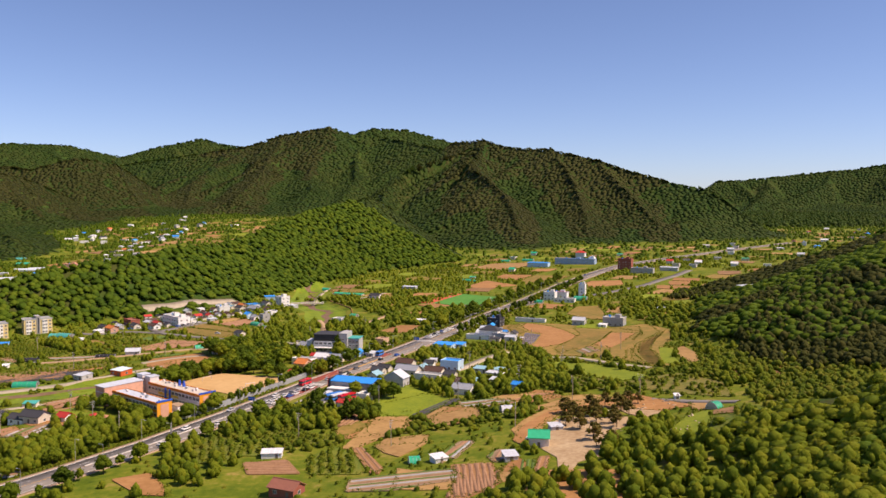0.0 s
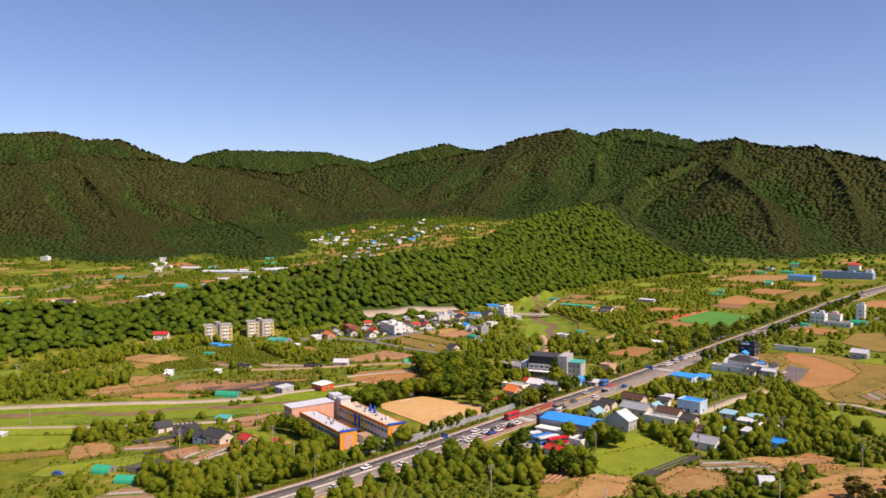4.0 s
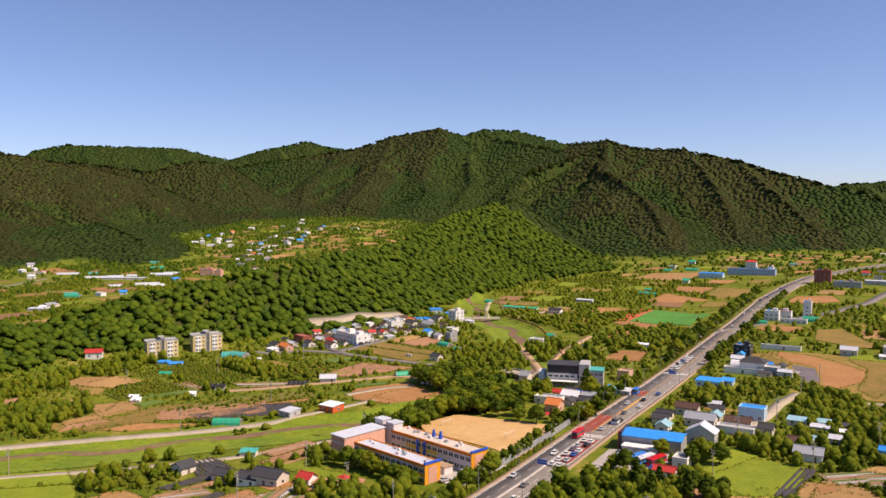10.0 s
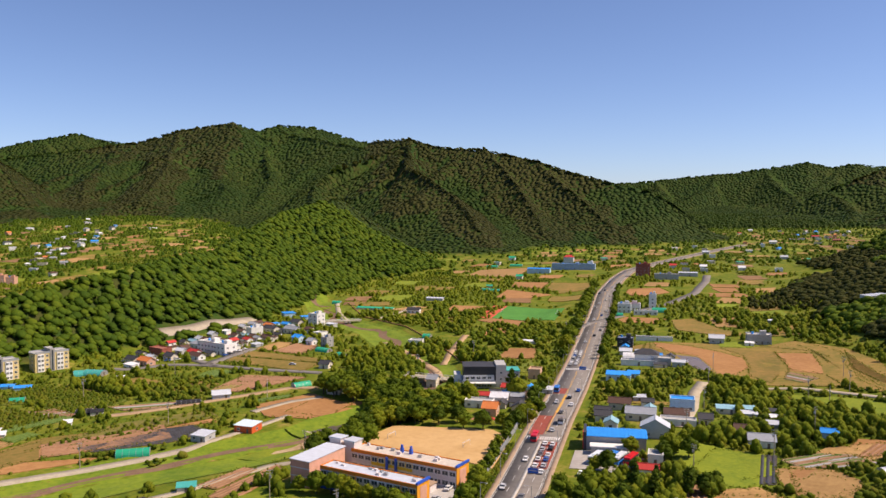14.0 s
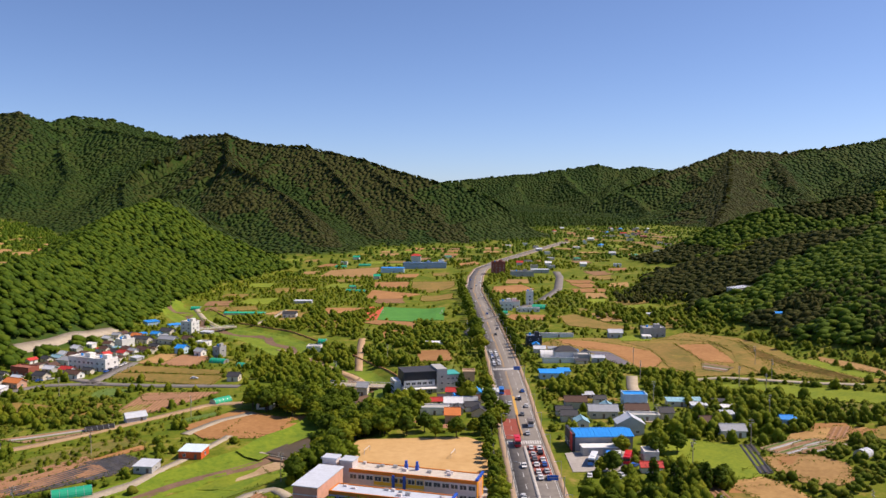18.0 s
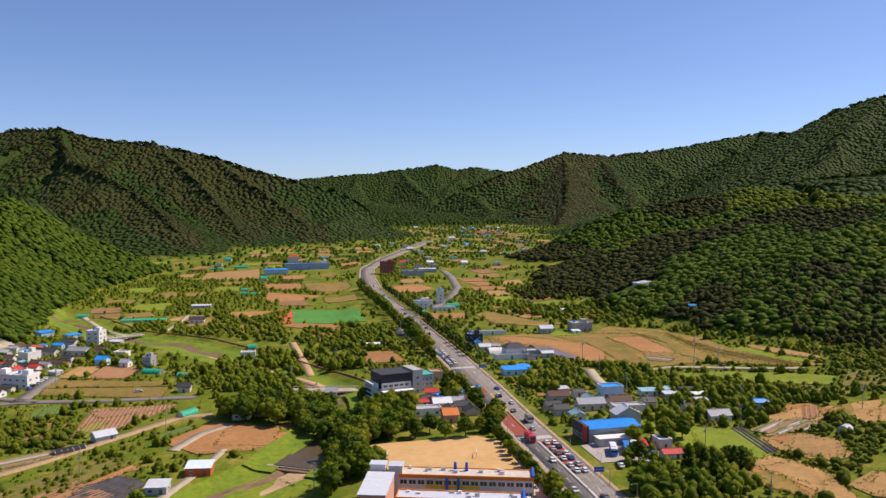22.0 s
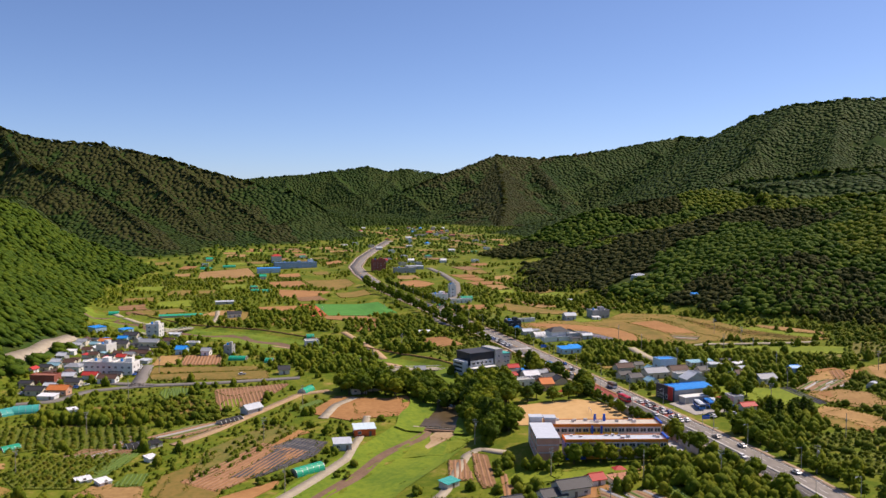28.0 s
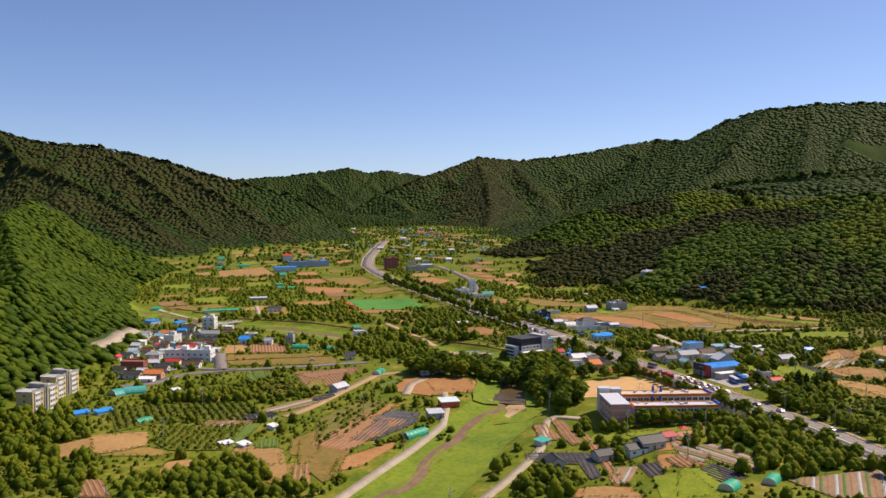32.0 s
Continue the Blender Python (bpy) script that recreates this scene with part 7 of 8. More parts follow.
def dome(seed):
    """A plain uneven crown of few faces for a tree kilometres away."""
    rng = random.Random(seed)
    v = []
    for z, r in ((-0.35, 1.0), (0.42, 0.78)):
        for k in range(5):
            a = 6.2832 * (k + rng.uniform(-0.25, 0.25)) / 5 + z
            q = r * rng.uniform(0.75, 1.15)
            v.append((q * math.cos(a), q * math.sin(a), z + rng.uniform(-0.12, 0.12)))
    v.append((rng.uniform(-0.2, 0.2), rng.uniform(-0.2, 0.2), 0.92))
    f = []
    for k in range(5):
        j = (k + 1) % 5
        f += [(k, j, 5 + j), (k, 5 + j, 5 + k), (5 + k, 5 + j, 10)]
    return np.array(v), np.array(f)


def bushy(seed, tufts, tall=1.0):
    """A low leafy bush: an uneven rounded body with leaf sprays standing out of it."""
    rng = random.Random(seed)
    v, f = dome(seed)
    v = v * (0.85, 0.85, 0.75 * tall) + (0, 0, 0.3 * tall)
    vs, fs, n = [v], [f], len(v)
    for k in range(tufts):
        a, h = 6.2832 * rng.random(), rng.uniform(0.0, 1.0)
        c = np.array([math.sqrt(1 - h * h) * 0.85 * math.cos(a), math.sqrt(1 - h * h) * 0.85 * math.sin(a), (0.3 + h * 0.72) * tall])
        vs.append(c + np.array([rng.uniform(-1, 1) for _ in range(9)]).reshape(3, 3) * 0.26), fs.append(np.array([[n, n + 1, n + 2]]))
        n += 3
    return np.concatenate(vs), np.concatenate(fs)


FOREST = [canopy(100 + k, 3, 14) for k in range(8)]
CLUMP = [bushy(900 + k, 10, 1.1) for k in range(8)]
LUMP = [bushy(330 + k, 5) for k in range(8)]
ROUGH = [canopy(370 + k, 4, 56) for k in range(8)]
TUFTS = [leafy(350 + k, 7, 0.8, 0.8, False, 0.45) for k in range(6)]
GROVE = [(v * (1.05, 1.05, 1.35), f) for v, f in (canopy(140 + k, 4, 44) for k in range(8))]
BUSHES = [crown_shape(300 + k, 2, 1.1, 1, 0.45, 0.68) for k in range(5)]
FRUIT = [bushy(320 + k, 9, 1.1) for k in range(8)]


def merged(name, shapes, place, rng):
    """One mesh of many plants: place holds x, y, z, width from the axis, height scale, and on a slope its rise in x and y."""
    place = np.asarray(place, float)
    if not len(place):
        return None
    pick = np.array([rng.randrange(len(shapes)) for _ in range(len(place))])
    turn = np.array([rng.random() * 6.2832 for _ in range(len(place))])
    vs, fs, n = [], [], 0
    for k, (v, f) in enumerate(shapes):
        p, t = place[pick == k], turn[pick == k]
        if not len(p):
            continue
        c, s = np.cos(t)[:, None], np.sin(t)[:, None]
        x = (v[None, :, 0] * c - v[None, :, 1] * s) * p[:, 3:4] + p[:, 0:1]
        y = (v[None, :, 0] * s + v[None, :, 1] * c) * p[:, 3:4] + p[:, 1:2]
        z = v[None, :, 2] * p[:, 4:5] + p[:, 2:3]
        if place.shape[1] > 5:
            z = z + p[:, 5:6] * (x - p[:, 0:1]) + p[:, 6:7] * (y - p[:, 1:2])
        vs.append(np.stack([x, y, z], -1).reshape(-1, 3))
        fs.append((f[None] + (np.arange(len(p)) * len(v))[:, None, None] + n).reshape(-1, 3))
        n += len(p) * len(v)
    me = bpy.data.meshes.new(name)
    fill_mesh(me, np.concatenate(vs), np.concatenate(fs))
    me.polygons.foreach_set("use_smooth", np.ones(len(me.polygons), bool))
    return me


def fall(x, y, share=1.0):
    """The slope's rise in x and y at these places."""
    z = land(x, y)[0]
    return share * (land(x + 5, y)[0] - z) / 5, share * (land(x, y + 5)[0] - z) / 5


def scatter(x0, x1, y0, y1, gap, seed):
    rs = np.random.RandomState(seed)
    gx, gy = np.meshgrid(np.arange(x0, x1, gap), np.arange(y0, y1, gap), indexing="ij")
    return (gx + rs.uniform(-0.48, 0.48, gx.shape) * gap).ravel(), (gy + rs.uniform(-0.48, 0.48, gy.shape) * gap).ravel(), rs


def bare(x, y, margin=0.0):
    """Where nothing of the plan lies: no field, road, lane, river or building."""
    ok = np.ones(len(x), bool)
    bx0, bx1, by0, by1 = x.min(), x.max(), y.min(), y.max()
    while len(BOXES) < len(FIELDS):
        poly = FIELDS[len(BOXES)]
        BOXES.append((min(p[0] for p in poly), max(p[0] for p in poly), min(p[1] for p in poly), max(p[1] for p in poly)))
    b = np.array(BOXES)
    for k in np.nonzero((b[:, 0] < bx1) & (b[:, 1] > bx0) & (b[:, 2] < by1) & (b[:, 3] > by0))[0]:
        m = (x > b[k, 0]) & (x < b[k, 1]) & (y > b[k, 2]) & (y < b[k, 3])
        if m.any():
            ok[m] &= ~inside(FIELDS[k], x[m], y[m])
    ok &= to_line(x, y, ROAD)[0] > 12 + margin
    ok &= to_line(x, y, RIVER)[0] > 25
    for line in LANES:
        if min(p[0] for p in line) < bx1 + 20 and max(p[0] for p in line) > bx0 - 20 and min(p[1] for p in line) < by1 + 20 and max(p[1] for p in line) > by0 - 20:
            ok &= to_line(x, y, line)[0] > 4 + margin
    h = np.array(HOUSES)
    h = h[(h[:, 0] > bx0 - 60) & (h[:, 0] < bx1 + 60) & (h[:, 1] > by0 - 60) & (h[:, 1] < by1 + 60)]
    for hx, hy, size in h:
        ok &= np.hypot(x - hx, y - hy) > size * 0.62 + margin
    return ok


BOXES = []


# open ground below the near slope, where no wood stands
CLEAR = [(24, 255), (37, 255), (53, 274), (70, 298), (82, 316), (102, 288), (117, 281), (137, 258), (180, 336), (148, 415), (88, 396), (33, 380), (16, 311)]


# ---- woods on the hills ----
def hill_wood(name, x0, x1, y0, y1, gap, mat, seed, shapes, label, test=None, near=0, limit=1480):
    x, y, rs = scatter(x0, x1, y0, y1, gap, seed)
    far = np.hypot(x + 200, y + 150)
    az = np.degrees(np.arctan2(x + 200, y + 150))
    m = (far > near) & (far < limit) & (az > -60) & (az < 84)
    x, y = x[m], y[m]
    z, rise = land(x, y)
    m = rise > 1.5 + rs.uniform(0, 2, len(x))
    if test is not None:
        m &= test(x, y)
    x, y, z = x[m], y[m], z[m]
    m = ~inside(CLEAR, x, y)
    for hx, hy, size in HOUSES:
        m &= np.hypot(x - hx, y - hy) > size * 0.7 + 3
    for line in LANES:
        m &= to_line(x, y, line)[0] > 8
    if near:            # the slopes that look into the valley
        d = np.hypot(x + 200, y + 150)
        m &= land(x + 25 * (x + 200) / d, y + 25 * (y + 150) / d)[0] > z - 9
    x, y, z = x[m], y[m], z[m]
    r = gap * rs.uniform(0.70, 1.00, len(x))
    h = r * rs.uniform(0.46, 0.74, len(x))
    me = merged(name, shapes, np.column_stack([x, y, z + 0.6 + rs.uniform(0, 1.6, len(x)), r, h, *fall(x, y, 0.7)]), random.Random(seed))
    if me:
        tagged(part(name, me, mat), label, "woodland", kind="stuff")


def piney(x, y):
    dark = np.exp(-(((x - 235) / 75) ** 2 + ((y - 500) / 95) ** 2))
    return fbm(x, y, 120, 3, 71) + 0.14 * dark + 0.04 * (y < 420) + 0.035 * (y >= 420) > 0.545


def bright_stands(x, y):
    """Stands of brighter green leaves, most of them along the crests of the eastern hills."""
    near = np.full(len(x), 1e9)
    for name in ("near", "near_b", "near_c", "near_side"):
        near = np.minimum(near, to_line(x, y, CRESTS[name])[0])
    return (fbm(x, y, 95, 3, 83) + 0.13 * np.clip(1 - near / 60, 0, 1) > 0.57) & ~piney(x, y)


def plain(x, y):
    return ~piney(x, y) & ~bright_stands(x, y)


hill_wood("woodland", -720, 120, 400, 1600, 7.0, WOODS, 41, FOREST, "dense fresh green broadleaf wood on the knoll")
for x0, x1, y0, y1, gap, shapes, seed, where in ((0, 320, 90, 420, 4.6, ROUGH, 42, "near hill"), (60, 520, 420, 640, 6.2, FOREST, 47, "eastern slopes"), (150, 800, 640, 1150, 7.6, FOREST, 44, "middle eastern hills")):
    hill_wood("woodland", x0, x1, y0, y1, gap, WOODS, seed, shapes, f"green broadleaf wood on the {where}", plain)
    hill_wood("woodland", x0, x1, y0, y1, gap, LIGHT_WOODS, seed, shapes, f"bright light-green broadleaf wood on the {where}", bright_stands)
    hill_wood("pine_wood", x0, x1, y0, y1, gap * 0.9, PINES, seed + 1, shapes, f"brownish dark pine wood on the {where}", piney)
hill_wood("woodland", 520, 1000, 120, 640, 10.0, WOODS, 46, FOREST, "broadleaf wood on the higher eastern hills")


# ---- woods on the mountains: a crown for each tree or clump that the valley can see ----
DOMES = [dome(800 + k) for k in range(8)]
VISTAS = []
for vx, vy, vz in ((-10, 40, 98), (-150, 105, 103), (-320, 195, 108), (-470, 193, 112)):
    rr_, aa_ = np.meshgrid(np.arange(700, 5300, 25.0), np.radians(np.arange(-64, 86, 0.3)), indexing="ij")
    el = (land(vx + rr_ * np.sin(aa_), vy + rr_ * np.cos(aa_))[0] - vz) / rr_
    VISTAS.append((vx, vy, vz, np.maximum.accumulate(el, 0)))


def in_sight(x, y, z):
    """Whether the slope at these places can be seen from over the valley."""
    seen = np.zeros(len(x), bool)
    for vx, vy, vz, top in VISTAS:
        d, a = np.hypot(x - vx, y - vy), np.degrees(np.arctan2(x - vx, y - vy))
        i, j = np.clip((d - 700) / 25 - 1, 0, top.shape[0] - 1).astype(int), np.clip((a + 64) / 0.3, 0, top.shape[1] - 1).astype(int)
        seen |= (z + 9 - vz) / d > top[i, j]
    return seen


def brownish(x, y):
    """The dry spurs whose young oak leaves are brownish; their gullies are green."""
    near = np.full(len(x), -9.0)
    for name in ("brown", "brown_b", "brown_foot", "east_spur", "east_spur_b", "east_spur_c", "main_spur_e", "far_foot"):
        d, z, reach = to_line(x, y, CRESTS[name])
        near = np.maximum(near, 1 - d / (reach * (0.85 if name in ("brown", "brown_b") else 0.5)))
    z0 = land(x, y)[0]
    crest = np.zeros(len(x))
    for dx, dy in ((60, 0), (-60, 0), (0, 60), (0, -60)):
        crest += (z0 - land(x + dx, y + dy)[0]) / 4
    return near + 0.035 * np.clip(crest, -14, 14) + 1.6 * (fbm(x, y, 190, 3, 57) - 0.5) > 0.28


def far_wood(x0, x1, y0, y1, near, limit, gap, seed, label):
    x, y, rs = scatter(x0, x1, y0, y1, gap, seed)
    far = np.hypot(x + 200, y + 150)
    az = np.degrees(np.arctan2(x + 200, y + 150))
    m = (far > near) & (far < limit) & (az > -58) & (az < 82)
    x, y = x[m], y[m]
    z, rise = land(x, y)
    m = (rise > 2 + rs.uniform(0, 5, len(x))) & in_sight(x, y, z)
    x, y, z = x[m], y[m], z[m]
    r = gap * rs.uniform(0.66, 1.0, len(x))
    place = np.column_stack([x, y, z + 0.9, r, r * rs.uniform(0.04, 0.11, len(x)), *fall(x, y)])
    dry = brownish(x, y)
    for k, (mat, kind) in enumerate(((FAR_WOODS, "green"), (BROWN_WOODS, "brownish"))):
        me = merged("mountain_wood", DOMES, place[dry == bool(k)], random.Random(seed + k))
        if me:
            tagged(part("mountain_wood", me, mat), f"{kind} {label}", "woodland", kind="stuff")


far_wood(-2000, 1200, 900, 2700, 1440, 2150, 9.0, 151, "mixed wood on the lower mountain slopes")
far_wood(600, 1900, 300, 2200, 1080, 2150, 9.5, 152, "mixed wood on the eastern mountain slopes")
far_wood(-2400, 2300, 800, 3200, 2150, 2900, 10.5, 153, "mountain wood of mixed broadleaf trees")
far_wood(-2600, 3200, 1000, 4900, 2900, 5150, 13.5, 154, "wood on the distant mountains")


# ---- trees of the valley, each a thing of its own ----
TREE_MATS = {"broad": LEAVES, "conifer": leaf_material("conifer_needles", [(0.2, (0.040, 0.075, 0.006)), (0.6, (0.080, 0.13, 0.007)), (0.9, (0.12, 0.165, 0.009))], island=False)}


def trunk_shape(rng, h, r):
    bm = bmesh.new()
    tube(bm, 0, 0, -0.6, h * 0.55, r, r * 0.6, 7)
    for k in range(4):
        a = 6.2832 * (k / 4 + rng.random() * 0.2)
        z = h * (0.3 + 0.08 * k)
        p, q = Vector((0, 0, z)), Vector((math.cos(a) * h * 0.26, math.sin(a) * h * 0.26, z + h * 0.26))
        side = (q - p).cross(Vector((0, 0, 1))).normalized() * r * 0.32
        up = side.cross(q - p).normalized() * r * 0.32
        lo = [bm.verts.new(p + side * c + up * s) for c, s in ((1, 0), (0, 1), (-1, 0), (0, -1))]
        hi = [bm.verts.new(q + (side * c + up * s) * 0.4) for c, s in ((1, 0), (0, 1), (-1, 0), (0, -1))]
        for j in range(4):
            bm.faces.new([lo[j], lo[(j + 1) % 4], hi[(j + 1) % 4], hi[j]])
    return done(bm)


PROTOS = {}


def tree_proto(kind, n):
    rng = random.Random(hash_of(kind) + n)
    made = root("tree", 0, 0, 0, 0, {"broad": "leafy green broadleaf tree with rounded uneven crown", "conifer": "tall slender dark green conifer", "young": "young street tree with light green crown",
                                     "dry": "sparse tree with thin brownish leaves"}[kind], "tree", "valley trees")
    h = {"broad": 9.5, "conifer": 13.0, "young": 6.0, "dry": 7.0}[kind]
    part("trunk", trunk_shape(rng, h, h * 0.028), BARK, made)
    if kind == "conifer":
        v2, f2 = crown_shape(n + 5, 22, 3.3, 1, 0.62, 0.36, 320)
        v, f = v2 * (2.9, 2.9, 3.4) + (0, 0, 1.0), f2
    else:
        lobes, tufts = {"broad": (17, 260), "young": (10, 160), "dry": (7, 200)}[kind]
        v, f = crown_shape(n * 7 + len(kind), lobes, 1.75, 1, 0.66, 0.46 if kind != "dry" else 0.34, tufts)
        w = {"broad": 4.2, "young": 2.5, "dry": 3.2}[kind]
        v = v * (w, w, w * (0.92 if kind != "young" else 1.1)) + (0, 0, h * 0.22)
    me = bpy.data.meshes.new("crown")
    fill_mesh(me, v, f)
    me.polygons.foreach_set("use_smooth", np.ones(len(me.polygons), bool))
    part("crown", me, {"broad": LEAVES, "young": LEAVES, "conifer": TREE_MATS["conifer"], "dry": DRY}[kind], made)
    return made


def hash_of(text):
    return sum(ord(c) * (i + 3) for i, c in enumerate(text))


TREES = 0


def tree(kind, x, y, size=1.0, turn=0.0):
    """Sets a tree of a kind at (x, y); the first of each shape is the one the others copy."""
    global TREES
    TREES += 1
    n = TREES % {"broad": 6, "conifer": 3, "young": 3, "dry": 3}[kind]
    at = pose(x, y, gz(x, y), 0, 0, turn) @ Matrix.Diagonal((size, size, size, 1))
    if (kind, n) not in PROTOS:
        ob = PROTOS[kind, n] = tree_proto(kind, n)
        ob.matrix_basis = at
        return ob
    ob = copy_thing(PROTOS[kind, n], pose(0, 0, 0))
    ob.matrix_basis = at
    return ob


rng = random.Random(77)
# street trees and hedges beside the road
for k in range(46):
    s = S_CROSS + 22 + k * 11.5
    if abs(s - S_CROSS_FAR) < 18:
        continue
    x, y, a = ROAD_LINE.at(s, -12.6 + rng.uniform(-0.8, 0.8))
    tree("young" if k % 3 else "broad", x, y, rng.uniform(0.9, 1.25) * (1.25 if k > 14 else 1), rng.random() * 360)
    if k > 9:
        x, y, a = ROAD_LINE.at(s + 5, 12.4 + rng.uniform(-0.8, 0.8))
        tree("young", x, y, rng.uniform(1.0, 1.5), rng.random() * 360)
for k in range(24):
    x, y, a = ROAD_LINE.at(S_CROSS - 92 + k * 5.2, -15.5 + rng.uniform(-1.2, 1.2))
    tree("young", x, y, rng.uniform(0.75, 1.1), rng.random() * 360)
for k in range(16):
    x, y, a = ROAD_LINE.at(S_CROSS - 200 + k * 9, -13.5 + rng.uniform(-1.5, 1.5))
    tree("broad" if k % 2 else "young", x, y, rng.uniform(0.7, 1.0), rng.random() * 360)
    x, y, a = ROAD_LINE.at(S_CROSS - 195 + k * 8.5, 14.5 + rng.uniform(-2, 2))
    tree("broad" if k % 2 else "young", x, y, rng.uniform(0.7, 1.0), rng.random() * 360)
# the playground's shade trees and the row before the school
for x, y, s in ((-101, 478, 1.0), (-100, 468, 0.9), (-92, 464, 1.0), (-83, 465, 0.8), (-76, 464, 0.85), (-110, 476, 1.0), (-120, 482, 1.1), (-131, 483, 1.1), (-138, 476, 1.2), (-145, 468, 1.2), (-69, 470, 1.0), (-64, 478, 1.1), (-149, 456, 1.1)):
    tree("broad", x, y, s, rng.random() * 360)
for x, y, s in ((-166, 400, 0.95), (-161, 398, 0.9), (-157, 394, 0.95), (-154, 391, 0.8), (-149, 387, 0.75), (-145, 383, 0.8), (-141, 380, 0.8), (-137, 377, 0.7), (-172, 403, 0.7)):
    tree("broad", x, y, s, rng.random() * 360)
for x, y, s in ((-74, 377, 1.1), (-70, 372, 1.0), (-59, 374, 1.15), (-51, 373, 0.9), (-40, 371, 1.1), (-36, 367, 1.0), (-43, 366, 1.0), (-80, 368, 0.9), (-66, 366, 0.9), (-55, 366, 1.0), (-30, 372, 0.8)):
    tree("conifer" if int(x) % 2 else "broad", x, y, s * 0.9, rng.random() * 360)
tree("conifer", -66, 515, 1.3)
tree("broad", -64, 512, 1.3)
for x, y, s in ((-60, 396, 1.0), (-44, 413, 0.9), (-30, 408, 1.1), (-24, 404, 1.0), (-34, 404, 0.9), (-26, 411, 0.8), (-64, 398, 0.7)):
    tree("broad", x, y, s, rng.random() * 360)

# woodlots: single trees near the camera's way, one mass farther off
lots = 0
for kind, poly in sorted(WOODLOTS, key=lambda lot: lot[0] != "dry"):
    lots += 1
    px, py = [p[0] for p in poly], [p[1] for p in poly]
    gap = {"tall": 6.5, "mixed": 6.9, "pine": 6.0, "conifer": 5.5, "dry": 7.5, "scrub": 4.0}[kind]
    x, y, rs = scatter(min(px) - 1, max(px) + 1, min(py) - 1, max(py) + 1, gap, 500 + lots)
    m = inside(poly, x, y) & (to_line(x, y, ROAD)[0] > 12)
    if kind not in ("dry", "scrub"):
        m &= ~inside(CLEAR, x, y)
    for hx, hy, size in HOUSES:
        m &= np.hypot(x - hx, y - hy) > size * 0.5
    for line in LANES:
        m &= to_line(x, y, line)[0] > 4
    if kind != "dry":
        for f in FIELDS:
            m &= ~inside(f, x, y)
    x, y = x[m], y[m]
    near = math.hypot(sum(px) / len(px) + 150, sum(py) / len(py) - 250) < 430
    if kind == "scrub":
        z = land(x, y)[0] - 0.2
        r = rs.uniform(1.4, 3.0, len(x))
        me = merged("thicket", BUSHES, np.column_stack([x, y, z, r, r * rs.uniform(0.8, 1.2, len(x))]), random.Random(lots))
        if me:
            tagged(part("thicket", me, SHRUBS), "thicket of low green shrubs", "shrubs", kind="stuff")
    elif near and TREES < 300:
        for a, b in zip(x, y):
            what = {"tall": "broad", "mixed": "broad" if rng.random() < 0.72 else "young", "conifer": "conifer" if rng.random() < 0.25 else "broad", "dry": "dry", "pine": "conifer"}[kind]
            tree(what, a, b, rng.uniform(0.75, 1.15) * (1.2 if kind == "tall" else 0.72 if what == "broad" else 1.0), rng.random() * 360)
    else:
        z = land(x, y)[0] + 0.6
        r = rs.uniform(1.9, 3.4, len(x))
        shapes = GROVE if near else FOREST
        me = merged("grove", shapes, np.column_stack([x, y, z, r, r * rs.uniform(0.95, 1.4, len(x))]), random.Random(lots))
        if me:
            tagged(part("grove", me, PINES if kind == "pine" else LIGHT_WOODS), "grove of mixed trees between the fields" if kind != "pine" else "dark pine grove at the hill's foot", "trees", kind="stuff")

# orchard trees in rows, weeds on rough plots
for ob, poly, kind in ORCHARD_ROWS:
    lots += 1
    rs = np.random.RandomState(lots)
    gap = 3.6 if kind == "orchard" else 4.0
    place = []
    for x0, y0, x1, y1 in rows_in(poly, gap, inset=1.5):
        n = max(1, int(math.hypot(x1 - x0, y1 - y0) / 2.7))
        for k in range(n):
            if kind == "scrub" and rs.rand() < 0.45:
                continue
            t = (k + 0.5) / n
            x, y = x0 + (x1 - x0) * t + rs.uniform(-0.6, 0.6), y0 + (y1 - y0) * t + rs.uniform(-0.6, 0.6)
            place.append((x, y, float(floor_z(x, y)) + 0.3, rs.uniform(1.2, 2.0), rs.uniform(1.0, 1.9)))
    me = merged("fruit_trees", FRUIT, place, random.Random(lots))
    if me:
        tagged(part("fruit_trees", me, SHRUBS, ob, "low rounded green fruit trees"), kind="stuff")

# rubble, stumps and clods on the sandy yard
rs = np.random.RandomState(17)
STONES = [(lumpy(ICO1, random.Random(700 + k), 0.45)[0] * (1.0, 0.7, 0.5), ICO1[1]) for k in range(6)]
place = []
for _ in range(260):
    x, y = rs.uniform(38, 98), rs.uniform(272, 352)
    if fbm(np.array([x]), np.array([y]), 18, 2, 91)[0] > 0.5:
        r = rs.uniform(0.25, 1.1)
        place.append((x, y, gz(x, y) + 0.35, r, r * rs.uniform(0.6, 1.4)))
tagged(part("rubble", merged("rubble", STONES, place, random.Random(3)), mottled("pale_rubble", (0.36, 0.25, 0.13), (0.62, 0.52, 0.38), 0.6, 0.9)), "heaps of pale rubble and clods on the sandy yard", "rubble", kind="stuff")
